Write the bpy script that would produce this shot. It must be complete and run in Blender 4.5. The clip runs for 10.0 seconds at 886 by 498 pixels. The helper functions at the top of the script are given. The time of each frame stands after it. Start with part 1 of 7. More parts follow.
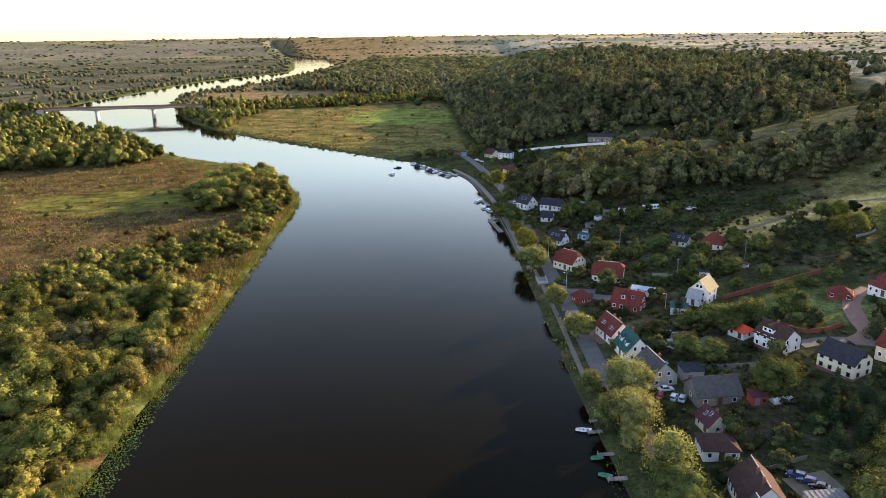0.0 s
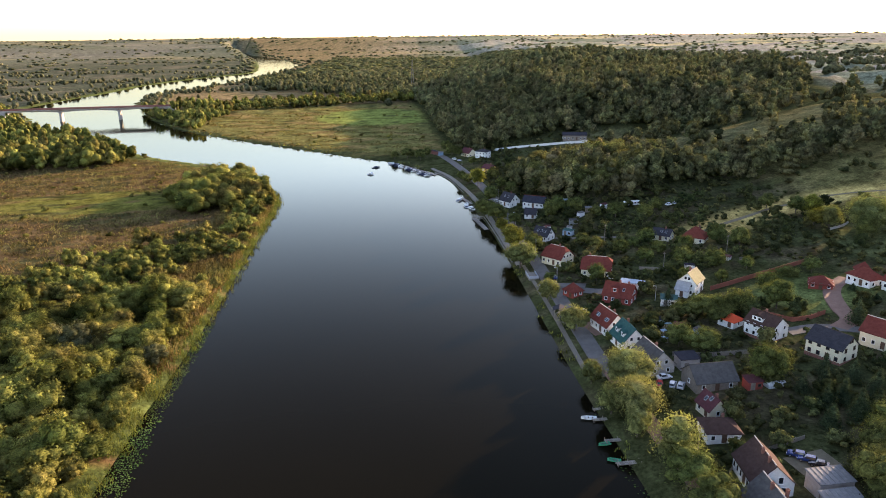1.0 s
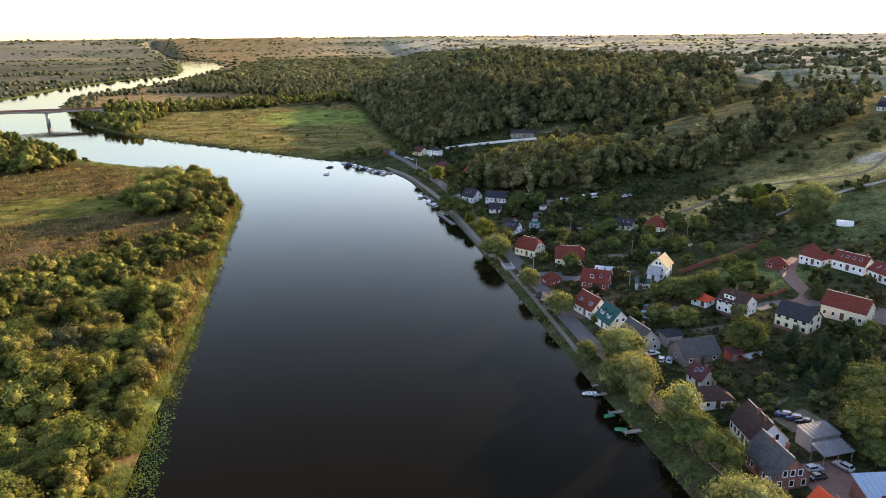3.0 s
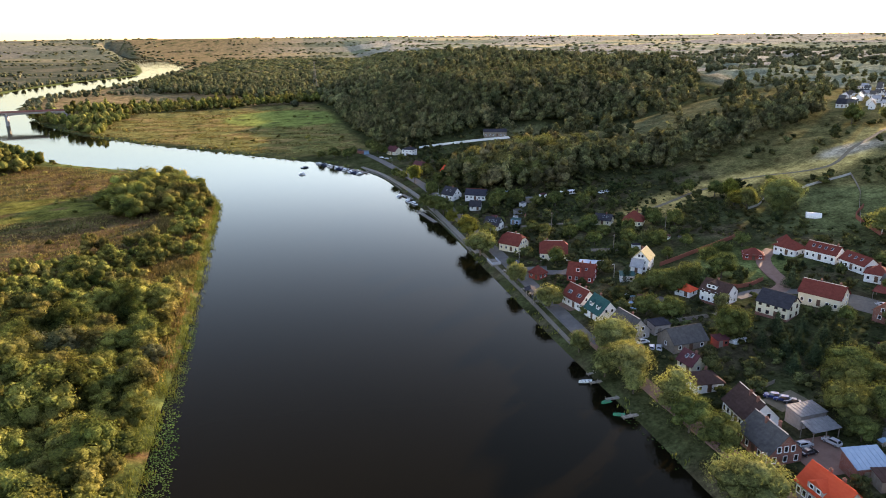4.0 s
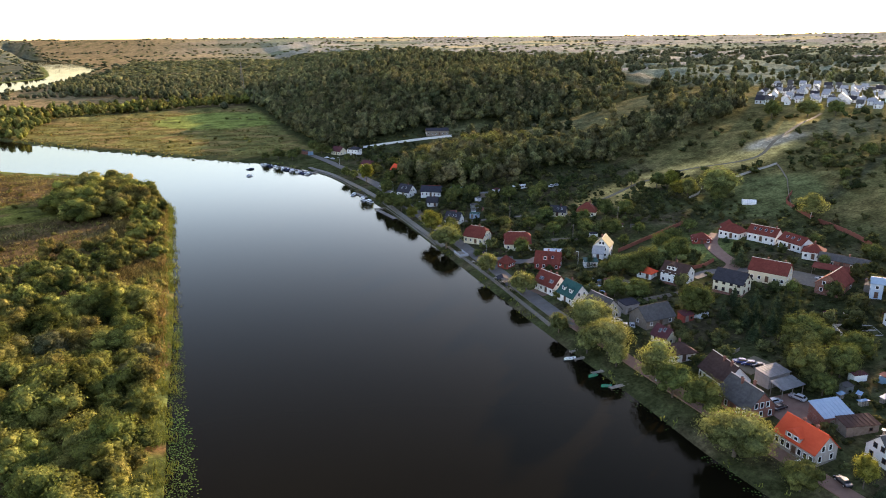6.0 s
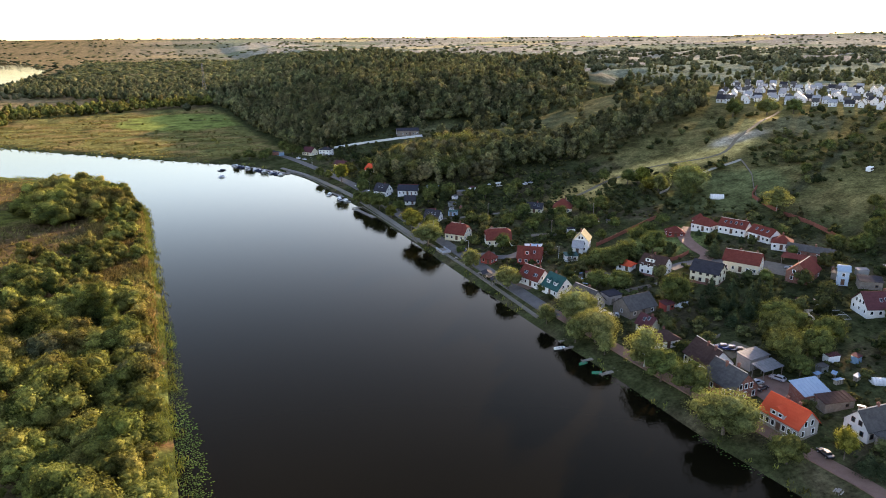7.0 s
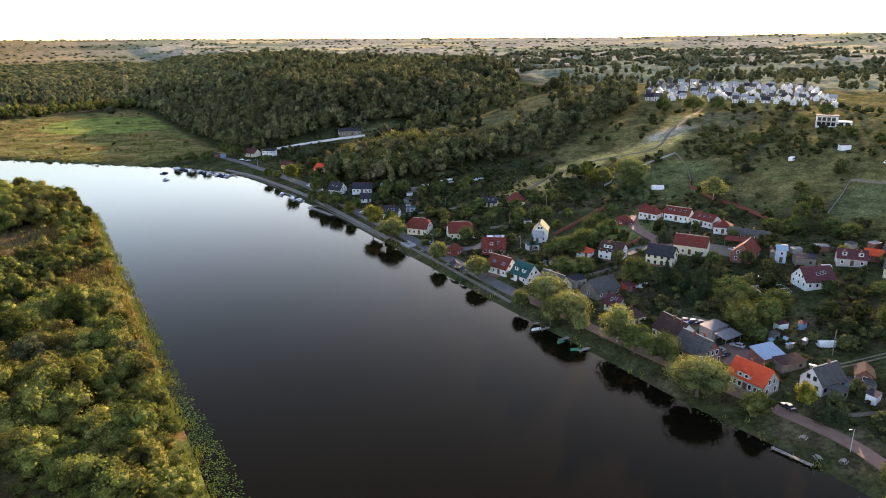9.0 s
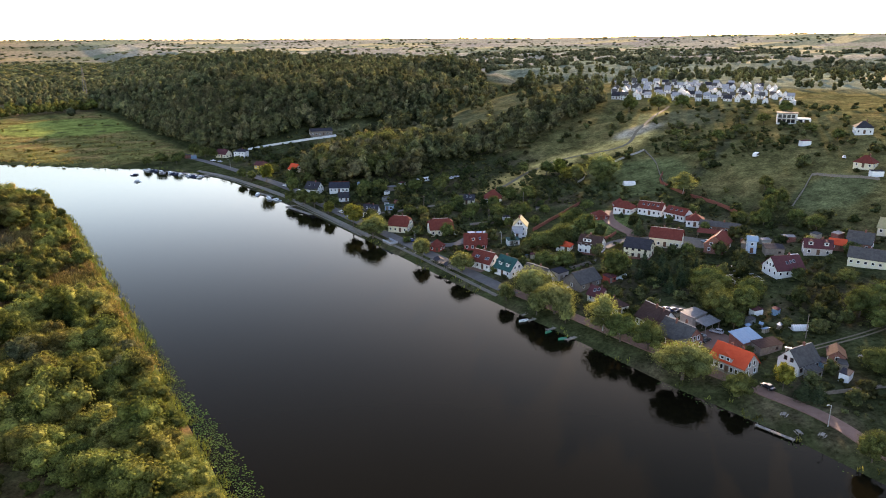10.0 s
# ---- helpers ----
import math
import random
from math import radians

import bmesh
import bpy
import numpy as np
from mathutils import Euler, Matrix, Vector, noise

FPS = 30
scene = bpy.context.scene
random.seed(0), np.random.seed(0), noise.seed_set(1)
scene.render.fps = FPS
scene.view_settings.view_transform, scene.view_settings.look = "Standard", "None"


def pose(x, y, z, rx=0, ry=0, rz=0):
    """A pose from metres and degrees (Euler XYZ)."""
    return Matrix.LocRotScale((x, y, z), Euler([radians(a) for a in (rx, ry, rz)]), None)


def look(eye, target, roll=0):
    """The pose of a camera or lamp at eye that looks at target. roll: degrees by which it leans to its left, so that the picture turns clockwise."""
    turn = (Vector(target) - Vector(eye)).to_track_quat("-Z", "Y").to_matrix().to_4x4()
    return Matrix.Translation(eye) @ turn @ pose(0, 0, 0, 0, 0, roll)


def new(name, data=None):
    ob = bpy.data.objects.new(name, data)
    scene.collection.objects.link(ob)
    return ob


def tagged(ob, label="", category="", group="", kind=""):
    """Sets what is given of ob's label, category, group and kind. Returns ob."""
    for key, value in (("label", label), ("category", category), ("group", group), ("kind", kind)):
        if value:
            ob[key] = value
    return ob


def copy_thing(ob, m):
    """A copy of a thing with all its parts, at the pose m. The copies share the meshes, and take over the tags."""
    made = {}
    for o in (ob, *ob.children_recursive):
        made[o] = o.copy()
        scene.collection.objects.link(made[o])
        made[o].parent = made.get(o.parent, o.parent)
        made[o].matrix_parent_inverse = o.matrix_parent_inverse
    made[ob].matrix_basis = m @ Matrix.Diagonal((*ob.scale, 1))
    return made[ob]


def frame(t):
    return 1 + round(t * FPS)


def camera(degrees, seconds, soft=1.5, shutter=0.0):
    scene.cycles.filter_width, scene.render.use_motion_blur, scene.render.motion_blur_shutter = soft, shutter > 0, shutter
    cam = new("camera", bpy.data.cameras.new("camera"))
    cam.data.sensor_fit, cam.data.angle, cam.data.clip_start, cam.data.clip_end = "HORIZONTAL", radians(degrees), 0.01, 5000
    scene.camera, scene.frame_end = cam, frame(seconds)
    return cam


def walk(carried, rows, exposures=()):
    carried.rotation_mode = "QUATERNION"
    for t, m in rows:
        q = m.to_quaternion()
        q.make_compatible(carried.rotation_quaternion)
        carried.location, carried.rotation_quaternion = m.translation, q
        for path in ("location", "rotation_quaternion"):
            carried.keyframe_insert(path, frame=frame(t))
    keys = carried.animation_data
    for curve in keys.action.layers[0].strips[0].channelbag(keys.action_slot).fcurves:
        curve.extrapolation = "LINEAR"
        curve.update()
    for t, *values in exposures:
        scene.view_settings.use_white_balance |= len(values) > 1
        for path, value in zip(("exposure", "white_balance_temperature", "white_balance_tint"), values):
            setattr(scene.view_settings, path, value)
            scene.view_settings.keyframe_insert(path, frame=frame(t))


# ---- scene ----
# A drone glides sideways over a river, slowly turning to its right.
cam = camera(63.8, 10.0, soft=1.0)
PATH = [
    (0.0, (-0.72, -1.25, 97.70), (-1.07, 94.39, 68.50), -0.70),
    (2.5, (-28.21, -10.05, 97.39), (-16.06, 84.83, 68.24), -0.50),
    (4.5, (-50.05, -16.10, 97.41), (-27.65, 76.90, 68.26), -0.50),
    (7.5, (-84.78, -23.36, 97.65), (-46.58, 64.39, 68.65), -0.30),
    (10.0, (-112.97, -26.00, 97.52), (-62.85, 55.58, 68.66), -0.20),
]
walk(cam, [(t, look(e, g, r)) for t, e, g, r in PATH], exposures=((0.0, 2.04, 6450, 28), (10.0, 2.04, 6450, 28)))

# ---- daylight: a low evening sun ahead and to the right ----
SUN_AZ, SUN_EL = 50.0, 11.0
world = bpy.data.worlds.new("evening_sky")
scene.world = world
world.use_nodes = True
wn = world.node_tree.nodes
sky = wn.new("ShaderNodeTexSky")
sky.sky_type = 'NISHITA'
sky.sun_disc = False
sky.sun_elevation, sky.sun_rotation = radians(SUN_EL), radians(SUN_AZ)
sky.air_density, sky.dust_density, sky.ozone_density = 1.0, 0.65, 0.75
sky.altitude = 60
wn["Background"].inputs["Strength"].default_value = 0.15
world.node_tree.links.new(sky.outputs["Color"], wn["Background"].inputs["Color"])
sun = new("sun", bpy.data.lights.new("sun", 'SUN'))
sun.data.energy, sun.data.angle = 5.0, radians(0.6)
sun.data.color = (1.0, 0.77, 0.46)
az, el = radians(SUN_AZ), radians(SUN_EL)
sun_from = Vector((math.sin(az) * math.cos(el), math.cos(az) * math.cos(el), math.sin(el)))
sun.matrix_world = look(sun_from * 900, (0, 0, 0))

# ---- materials ----
def material(name, rough=0.8, metal=0.0, spec=0.3):
    m = bpy.data.materials.new(name)
    m.use_nodes = True
    b = m.node_tree.nodes["Principled BSDF"]
    b.inputs["Roughness"].default_value = rough
    b.inputs["Metallic"].default_value = metal
    b.inputs["Specular IOR Level"].default_value = spec
    return m, m.node_tree.nodes, m.node_tree.links, b


def node(nodes, kind, **values):
    n = nodes.new(kind)
    for key, v in values.items():
        n.inputs[key].default_value = v
    return n


def mixed(nodes, links, fac, a, b, mode='MIX'):
    n = nodes.new("ShaderNodeMix")
    n.data_type, n.blend_type = 'RGBA', mode
    for socket, v in ((n.inputs[0], fac), (n.inputs[6], a), (n.inputs[7], b)):
        if isinstance(v, bpy.types.NodeSocket):
            links.new(v, socket)
        else:
            socket.default_value = v if not isinstance(v, tuple) else (*v, 1)[:4]
    return n.outputs[2]


def surface(name, dark, light, size=1.0, rough=0.85, metal=0.0, spec=0.12, fine=0.15, bump=0.3, per_piece=0.0):
    """A worn plain surface: two scales of variation between two colours, and fine relief."""
    m, N, L, b = material(name, rough, metal, spec)
    geo = N.new("ShaderNodeNewGeometry")
    n1 = node(N, "ShaderNodeTexNoise", Scale=1.0 / size, Detail=5.0, Roughness=0.6)
    n2 = node(N, "ShaderNodeTexNoise", Scale=1.0 / fine, Detail=3.0, Roughness=0.6)
    L.new(geo.outputs["Position"], n1.inputs["Vector"])
    L.new(geo.outputs["Position"], n2.inputs["Vector"])
    r = N.new("ShaderNodeMapRange")
    r.inputs[1].default_value, r.inputs[2].default_value = 0.3, 0.7
    L.new(n1.outputs["Fac"], r.inputs[0])
    c = mixed(N, L, r.outputs[0], dark, light)
    c = mixed(N, L, 0.35, c, mixed(N, L, n2.outputs["Fac"], tuple(v * 0.55 for v in dark), tuple(min(1, v * 1.35) for v in light)))
    if per_piece:
        info = N.new("ShaderNodeObjectInfo")
        mr = N.new("ShaderNodeMapRange")
        mr.inputs[3].default_value, mr.inputs[4].default_value = 1 - per_piece, 1 + per_piece
        L.new(info.outputs["Random"], mr.inputs[0])
        hsv = N.new("ShaderNodeHueSaturation")
        L.new(mr.outputs[0], hsv.inputs["Value"])
        L.new(c, hsv.inputs["Color"])
        c = hsv.outputs["Color"]
    L.new(c, b.inputs["Base Color"])
    if bump:
        bp = node(N, "ShaderNodeBump", Strength=bump, Distance=0.05)
        L.new(n2.outputs["Fac"], bp.inputs["Height"])
        L.new(bp.outputs["Normal"], b.inputs["Normal"])
    return m


def foliage(name, dark, light, glow=0.45, vary=0.35, hue=0.03, spray=0.9):
    """Leaves: colour varies per leaf clump and per plant, and light passes through them."""
    m, N, L, b = material(name, 1.0, 0.0, 0.0)
    geo = N.new("ShaderNodeNewGeometry")
    info = N.new("ShaderNodeObjectInfo")
    c = mixed(N, L, geo.outputs["Random Per Island"], dark, light)
    big = node(N, "ShaderNodeTexNoise", Scale=0.09, Detail=2.0)
    L.new(geo.outputs["Position"], big.inputs["Vector"])
    mr = N.new("ShaderNodeMapRange")
    mr.inputs[1].default_value, mr.inputs[2].default_value = 0.3, 0.7
    mr.inputs[3].default_value, mr.inputs[4].default_value = 1 - vary, 1 + vary
    L.new(big.outputs["Fac"], mr.inputs[0])
    hr = N.new("ShaderNodeMapRange")
    hr.inputs[3].default_value, hr.inputs[4].default_value = 0.5 - hue * 0.5, 0.5 + hue * 0.8
    tone = node(N, "ShaderNodeTexNoise", Scale=0.055, Detail=1.0)
    L.new(geo.outputs["Position"], tone.inputs["Vector"])
    both = N.new("ShaderNodeMath")
    both.operation = 'MULTIPLY_ADD'
    both.inputs[1].default_value = 2.2
    wobble = N.new("ShaderNodeMath")
    wobble.operation = 'MULTIPLY_ADD'
    wobble.inputs[1].default_value, wobble.inputs[2].default_value = 0.5, -0.85
    L.new(info.outputs["Random"], wobble.inputs[0])
    L.new(tone.outputs["Fac"], both.inputs[0])
    L.new(wobble.outputs[0], both.inputs[2])
    L.new(both.outputs[0], hr.inputs[0])
    hsv = N.new("ShaderNodeHueSaturation")
    plant = N.new("ShaderNodeAttribute")
    plant.attribute_name = "plant"
    own = N.new("ShaderNodeMath")
    own.operation = 'MULTIPLY_ADD'
    own.inputs[1].default_value, own.inputs[2].default_value = 0.9, 1.0
    L.new(plant.outputs["Fac"], own.inputs[0])
    both_v = N.new("ShaderNodeMath")
    both_v.operation = 'MULTIPLY'
    L.new(mr.outputs[0], both_v.inputs[0])
    L.new(own.outputs[0], both_v.inputs[1])
    L.new(both_v.outputs[0], hsv.inputs["Value"])
    turn = N.new("ShaderNodeMath")
    turn.operation = 'MULTIPLY_ADD'
    turn.inputs[1].default_value = -0.045
    L.new(plant.outputs["Fac"], turn.inputs[0])
    L.new(hr.outputs[0], turn.inputs[2])
    L.new(turn.outputs[0], hsv.inputs["Hue"])
    leafy = node(N, "ShaderNodeTexNoise", Scale=1.0 / spray, Detail=3.0, Roughness=0.75)
    L.new(geo.outputs["Position"], leafy.inputs["Vector"])
    fleck = N.new("ShaderNodeMapRange")
    fleck.inputs[1].default_value, fleck.inputs[2].default_value = 0.33, 0.67
    fleck.inputs[3].default_value, fleck.inputs[4].default_value = 0.4, 1.5
    L.new(leafy.outputs["Fac"], fleck.inputs[0])
    tint = N.new("ShaderNodeHueSaturation")
    L.new(fleck.outputs[0], tint.inputs["Value"])
    L.new(c, tint.inputs["Color"])
    L.new(tint.outputs["Color"], hsv.inputs["Color"])
    L.new(hsv.outputs["Color"], b.inputs["Base Color"])
    relief = node(N, "ShaderNodeBump", Strength=1.0, Distance=spray * 0.9)
    L.new(leafy.outputs["Fac"], relief.inputs["Height"])
    L.new(relief.outputs["Normal"], b.inputs["Normal"])
    tr = N.new("ShaderNodeBsdfTranslucent")
    warm = mixed(N, L, 1.0, hsv.outputs["Color"], (1.12, 1.14, 0.66), 'MULTIPLY')
    L.new(warm, tr.inputs["Color"])
    mx = N.new("ShaderNodeMixShader")
    mx.inputs[0].default_value = glow
    L.new(b.outputs[0], mx.inputs[1])
    L.new(tr.outputs[0], mx.inputs[2])
    L.new(mx.outputs[0], N["Material Output"].inputs["Surface"])
    return m


def water_material():
    m, N, L, b = material("river_water", 1.0, 0.0, 0.0)
    geo = N.new("ShaderNodeNewGeometry")
    silt = node(N, "ShaderNodeTexNoise", Scale=0.02, Detail=3.0)
    L.new(geo.outputs["Position"], silt.inputs["Vector"])
    L.new(mixed(N, L, silt.outputs["Fac"], (0.0036, 0.0030, 0.0015), (0.0064, 0.0052, 0.0025)), b.inputs["Base Color"])
    ripple = node(N, "ShaderNodeTexNoise", Scale=0.8, Detail=3.0, Roughness=0.55)
    mp = N.new("ShaderNodeMapping")
    mp.inputs["Scale"].default_value = (0.35, 1.0, 1.0)
    L.new(geo.outputs["Position"], mp.inputs["Vector"])
    L.new(mp.outputs["Vector"], ripple.inputs["Vector"])
    calm = node(N, "ShaderNodeTexNoise", Scale=0.012, Detail=3.0)
    L.new(geo.outputs["Position"], calm.inputs["Vector"])
    mr = N.new("ShaderNodeMapRange")
    mr.inputs[1].default_value, mr.inputs[2].default_value = 0.35, 0.7
    mr.inputs[3].default_value, mr.inputs[4].default_value = 0.15, 0.95
    L.new(calm.outputs["Fac"], mr.inputs[0])
    bp = node(N, "ShaderNodeBump", Distance=0.055)
    L.new(mr.outputs[0], bp.inputs["Strength"])
    L.new(ripple.outputs["Fac"], bp.inputs["Height"])
    gloss = node(N, "ShaderNodeBsdfGlossy", Roughness=0.035, Color=(0.96, 0.98, 0.89, 1.0))
    L.new(bp.outputs["Normal"], gloss.inputs["Normal"])
    fres = node(N, "ShaderNodeFresnel", IOR=1.33)
    power = N.new("ShaderNodeMath")
    power.operation, power.inputs[1].default_value = 'POWER', 2.1
    gain = N.new("ShaderNodeMath")
    gain.operation, gain.inputs[1].default_value = 'MULTIPLY', 3.9
    gain.use_clamp = True
    L.new(fres.outputs[0], power.inputs[0])
    L.new(power.outputs[0], gain.inputs[0])
    mx = N.new("ShaderNodeMixShader")
    most = N.new("ShaderNodeMath")
    most.operation, most.inputs[1].default_value, most.inputs[2].default_value = 'SMOOTH_MIN', 0.34, 0.2
    L.new(gain.outputs[0], most.inputs[0])
    L.new(most.outputs[0], mx.inputs[0])
    L.new(b.outputs[0], mx.inputs[1])
    L.new(gloss.outputs[0], mx.inputs[2])
    L.new(mx.outputs[0], N["Material Output"].inputs["Surface"])
    return m


def ground_material():
    """Land cover in the sheet's own colour attribute, broken up by tufts and blotches; far off, a patchwork of fields
    greyed for haze.
    """
    m, N, L, b = material("ground_cover", 1.0, 0.0, 0.0)
    geo = N.new("ShaderNodeNewGeometry")
    cover = N.new("ShaderNodeAttribute")
    cover.attribute_name = "cover"
    field = N.new("ShaderNodeAttribute")
    field.attribute_name = "field"
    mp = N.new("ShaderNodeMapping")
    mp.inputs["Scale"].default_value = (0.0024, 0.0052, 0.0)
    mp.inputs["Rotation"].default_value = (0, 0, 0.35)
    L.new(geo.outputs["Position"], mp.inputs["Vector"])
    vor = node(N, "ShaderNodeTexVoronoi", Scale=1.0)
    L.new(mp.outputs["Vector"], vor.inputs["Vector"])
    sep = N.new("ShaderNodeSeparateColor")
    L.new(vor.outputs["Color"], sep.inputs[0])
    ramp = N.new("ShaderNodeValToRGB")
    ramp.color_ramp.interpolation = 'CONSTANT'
    # field colours, kept pale and greyed: distance haze is put into them
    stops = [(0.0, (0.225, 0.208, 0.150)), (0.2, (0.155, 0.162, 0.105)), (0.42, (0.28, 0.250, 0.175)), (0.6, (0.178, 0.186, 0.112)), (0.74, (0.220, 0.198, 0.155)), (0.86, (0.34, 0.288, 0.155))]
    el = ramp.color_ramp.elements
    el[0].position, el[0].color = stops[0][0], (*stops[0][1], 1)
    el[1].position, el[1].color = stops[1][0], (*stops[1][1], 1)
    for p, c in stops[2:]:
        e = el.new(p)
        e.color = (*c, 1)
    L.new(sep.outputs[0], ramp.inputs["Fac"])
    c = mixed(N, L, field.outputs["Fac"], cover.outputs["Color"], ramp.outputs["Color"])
    blot = node(N, "ShaderNodeTexNoise", Scale=0.06, Detail=6.0, Roughness=0.65)
    tuft = node(N, "ShaderNodeTexNoise", Scale=0.9, Detail=4.0, Roughness=0.7)
    streak = node(N, "ShaderNodeTexNoise", Scale=0.22, Detail=5.0, Roughness=0.7)
    for n in (blot, tuft, streak):
        L.new(geo.outputs["Position"], n.inputs["Vector"])
    for n, low, high in ((blot, 0.5, 1.5), (streak, 0.5, 1.5), (tuft, 0.5, 1.6)):
        mr = N.new("ShaderNodeMapRange")
        mr.inputs[1].default_value, mr.inputs[2].default_value = 0.3, 0.7
        mr.inputs[3].default_value, mr.inputs[4].default_value = low, high
        L.new(n.outputs["Fac"], mr.inputs[0])
        hsv = N.new("ShaderNodeHueSaturation")
        L.new(mr.outputs[0], hsv.inputs["Value"])
        L.new(c, hsv.inputs["Color"])
        c = hsv.outputs["Color"]
    L.new(c, b.inputs["Base Color"])
    bp = node(N, "ShaderNodeBump", Strength=0.3, Distance=0.12)
    L.new(tuft.outputs["Fac"], bp.inputs["Height"])
    L.new(bp.outputs["Normal"], b.inputs["Normal"])
    return m


GROUND = ground_material()
WATER = water_material()
LEAF_WOOD = foliage("leaf_woodland", (0.078, 0.083, 0.040), (0.165, 0.160, 0.070), 0.36, 0.5, 0.05, 1.4)
# lighter, yellower woodland leaves: the knoll's sunlight is put into the colour
LEAF_KNOLL_SUN = foliage("leaf_sun_tinted_crowns", (0.105, 0.100, 0.034), (0.20, 0.19, 0.066), 0.34, 0.4, 0.04, 1.2)
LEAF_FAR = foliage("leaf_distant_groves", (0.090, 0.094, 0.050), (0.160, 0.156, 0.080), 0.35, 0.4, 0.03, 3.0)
LEAF_BROAD = foliage("leaf_broad", (0.062, 0.074, 0.024), (0.130, 0.140, 0.042), 0.25)
LEAF_WILLOW = foliage("leaf_willow", (0.125, 0.135, 0.048), (0.22, 0.226, 0.084), 0.40)
LEAF_SILVER = foliage("leaf_silver_willow", (0.115, 0.118, 0.056), (0.205, 0.200, 0.100), 0.4, 0.3, 0.03, 0.6)
LEAF_YELLOW = foliage("leaf_turning", (0.120, 0.122, 0.024), (0.215, 0.208, 0.044), 0.42)
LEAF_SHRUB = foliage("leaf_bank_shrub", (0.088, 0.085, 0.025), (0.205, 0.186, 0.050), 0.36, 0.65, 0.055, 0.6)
NEEDLE = foliage("needles", (0.028, 0.042, 0.022), (0.066, 0.082, 0.040), 0.2)
LEAF_GARDEN = foliage("leaf_garden_beds", (0.046, 0.051, 0.022), (0.110, 0.108, 0.040), 0.35, 0.4, 0.06)
REED = foliage("reed_blades", (0.060, 0.080, 0.018), (0.125, 0.140, 0.034), 0.3)
REED_DRY = foliage("dry_reed_blades", (0.085, 0.070, 0.028), (0.185, 0.140, 0.062), 0.35, 0.5, 0.05)
PAD = foliage("water_plants", (0.045, 0.075, 0.022), (0.085, 0.125, 0.035), 0.1)
BARK = surface("bark", (0.05, 0.04, 0.03), (0.13, 0.10, 0.08), 0.6, 0.9)
BIRCH_BARK = surface("pale_bark", (0.25, 0.24, 0.22), (0.5, 0.48, 0.44), 0.5, 0.85)

# ---- the land ----
def spline(points, n=14):
    """A smooth open line through the points."""
    p = np.array(points, float)
    p = np.vstack([2 * p[0] - p[1], p, 2 * p[-1] - p[-2]])
    u = np.linspace(0, 1, n, endpoint=False)[:, None]
    out = []
    for a, b, c, d in zip(p[:-3], p[1:-2], p[2:-1], p[3:]):
        out.append(0.5 * (2 * b + (c - a) * u + (2 * a - 5 * b + 4 * c - d) * u ** 2 + (3 * b - a - 3 * c + d) * u ** 3))
    return np.vstack(out + [p[-2:-1]])


EAST_BANK = spline([(43, -300), (44, 40), (43, 72), (40, 100), (39, 130), (36, 180), (34, 235), (32, 290), (30, 340), (27, 385), (21, 440), (14, 482), (1, 515), (-20, 545),
                    (-45, 567), (-70, 589), (-115, 632), (-187, 698), (-256, 776), (-319, 877), (-367, 981), (-412, 1083), (-437, 1271), (-408, 1399), (-346, 1751),
                    (-350, 2012), (-355, 2363), (-500, 2900), (-674, 3383), (-900, 4200)])
WEST_BANK = spline([(-82, -300), (-83, 110), (-84, 156), (-83.5, 200), (-84, 255), (-85.5, 300), (-87, 350), (-88, 400), (-92, 430), (-104, 462), (-133, 518), (-173, 556),
                    (-238, 610), (-316, 728), (-393, 779), (-487, 925), (-531, 985), (-543, 1108), (-537, 1286), (-529, 1496), (-476, 1732), (-416, 1887), (-431, 2125),
                    (-560, 2751), (-712, 3319), (-1000, 4200)])


def line_distance(x, y, line):
    """Distance from each place to a line."""
    best = np.full(np.shape(x), 1e12)
    for (ax, ay), (bx, by) in zip(line[:-1], line[1:]):
        dx, dy = bx - ax, by - ay
        k = np.clip(((x - ax) * dx + (y - ay) * dy) / (dx * dx + dy * dy + 1e-9), 0, 1)
        best = np.minimum(best, (x - ax - k * dx) ** 2 + (y - ay - k * dy) ** 2)
    return np.sqrt(best)


def inside(x, y, poly):
    """Whether each place lies in the closed line."""
    odd = np.zeros(np.shape(x), bool)
    for (ax, ay), (bx, by) in zip(poly, np.roll(poly, -1, axis=0)):
        if ay != by:
            odd ^= ((ay > y) != (by > y)) & (x < (bx - ax) * (y - ay) / (by - ay) + ax)
    return odd


RIVER = np.vstack([EAST_BANK, WEST_BANK[::-1]])


def ramp01(v, a, b):
    t = np.clip((v - a) / (b - a), 0, 1)
    return t * t * (3 - 2 * t)


def waves(x, y, size, seed=0):
    """Smooth cheap unevenness between -1 and 1."""
    r = np.random.RandomState(seed)
    out = 0
    for i in range(5):
        a, ph, f = r.uniform(0, 6.28), r.uniform(0, 6.28), (1 + i * 0.6) / size * 6.28
        out = out + np.sin((x * np.cos(a) + y * np.sin(a)) * f + ph + 1.3 * np.sin((x * np.sin(a) - y * np.cos(a)) * f * 0.6 + ph)) / (1 + 0.5 * i)
    return out / 3.0


def is_east(x, y):
    """East (the village's side) of the river's middle."""
    mid = np.interp(y, [-300, 400, 460, 520, 600, 700, 880, 1000, 1300, 1750, 2100, 2900, 3400, 4200], [-16, -30, -45, -60, -140, -240, -400, -450, -485, -410, -390, -530, -690, -950])
    return x > mid


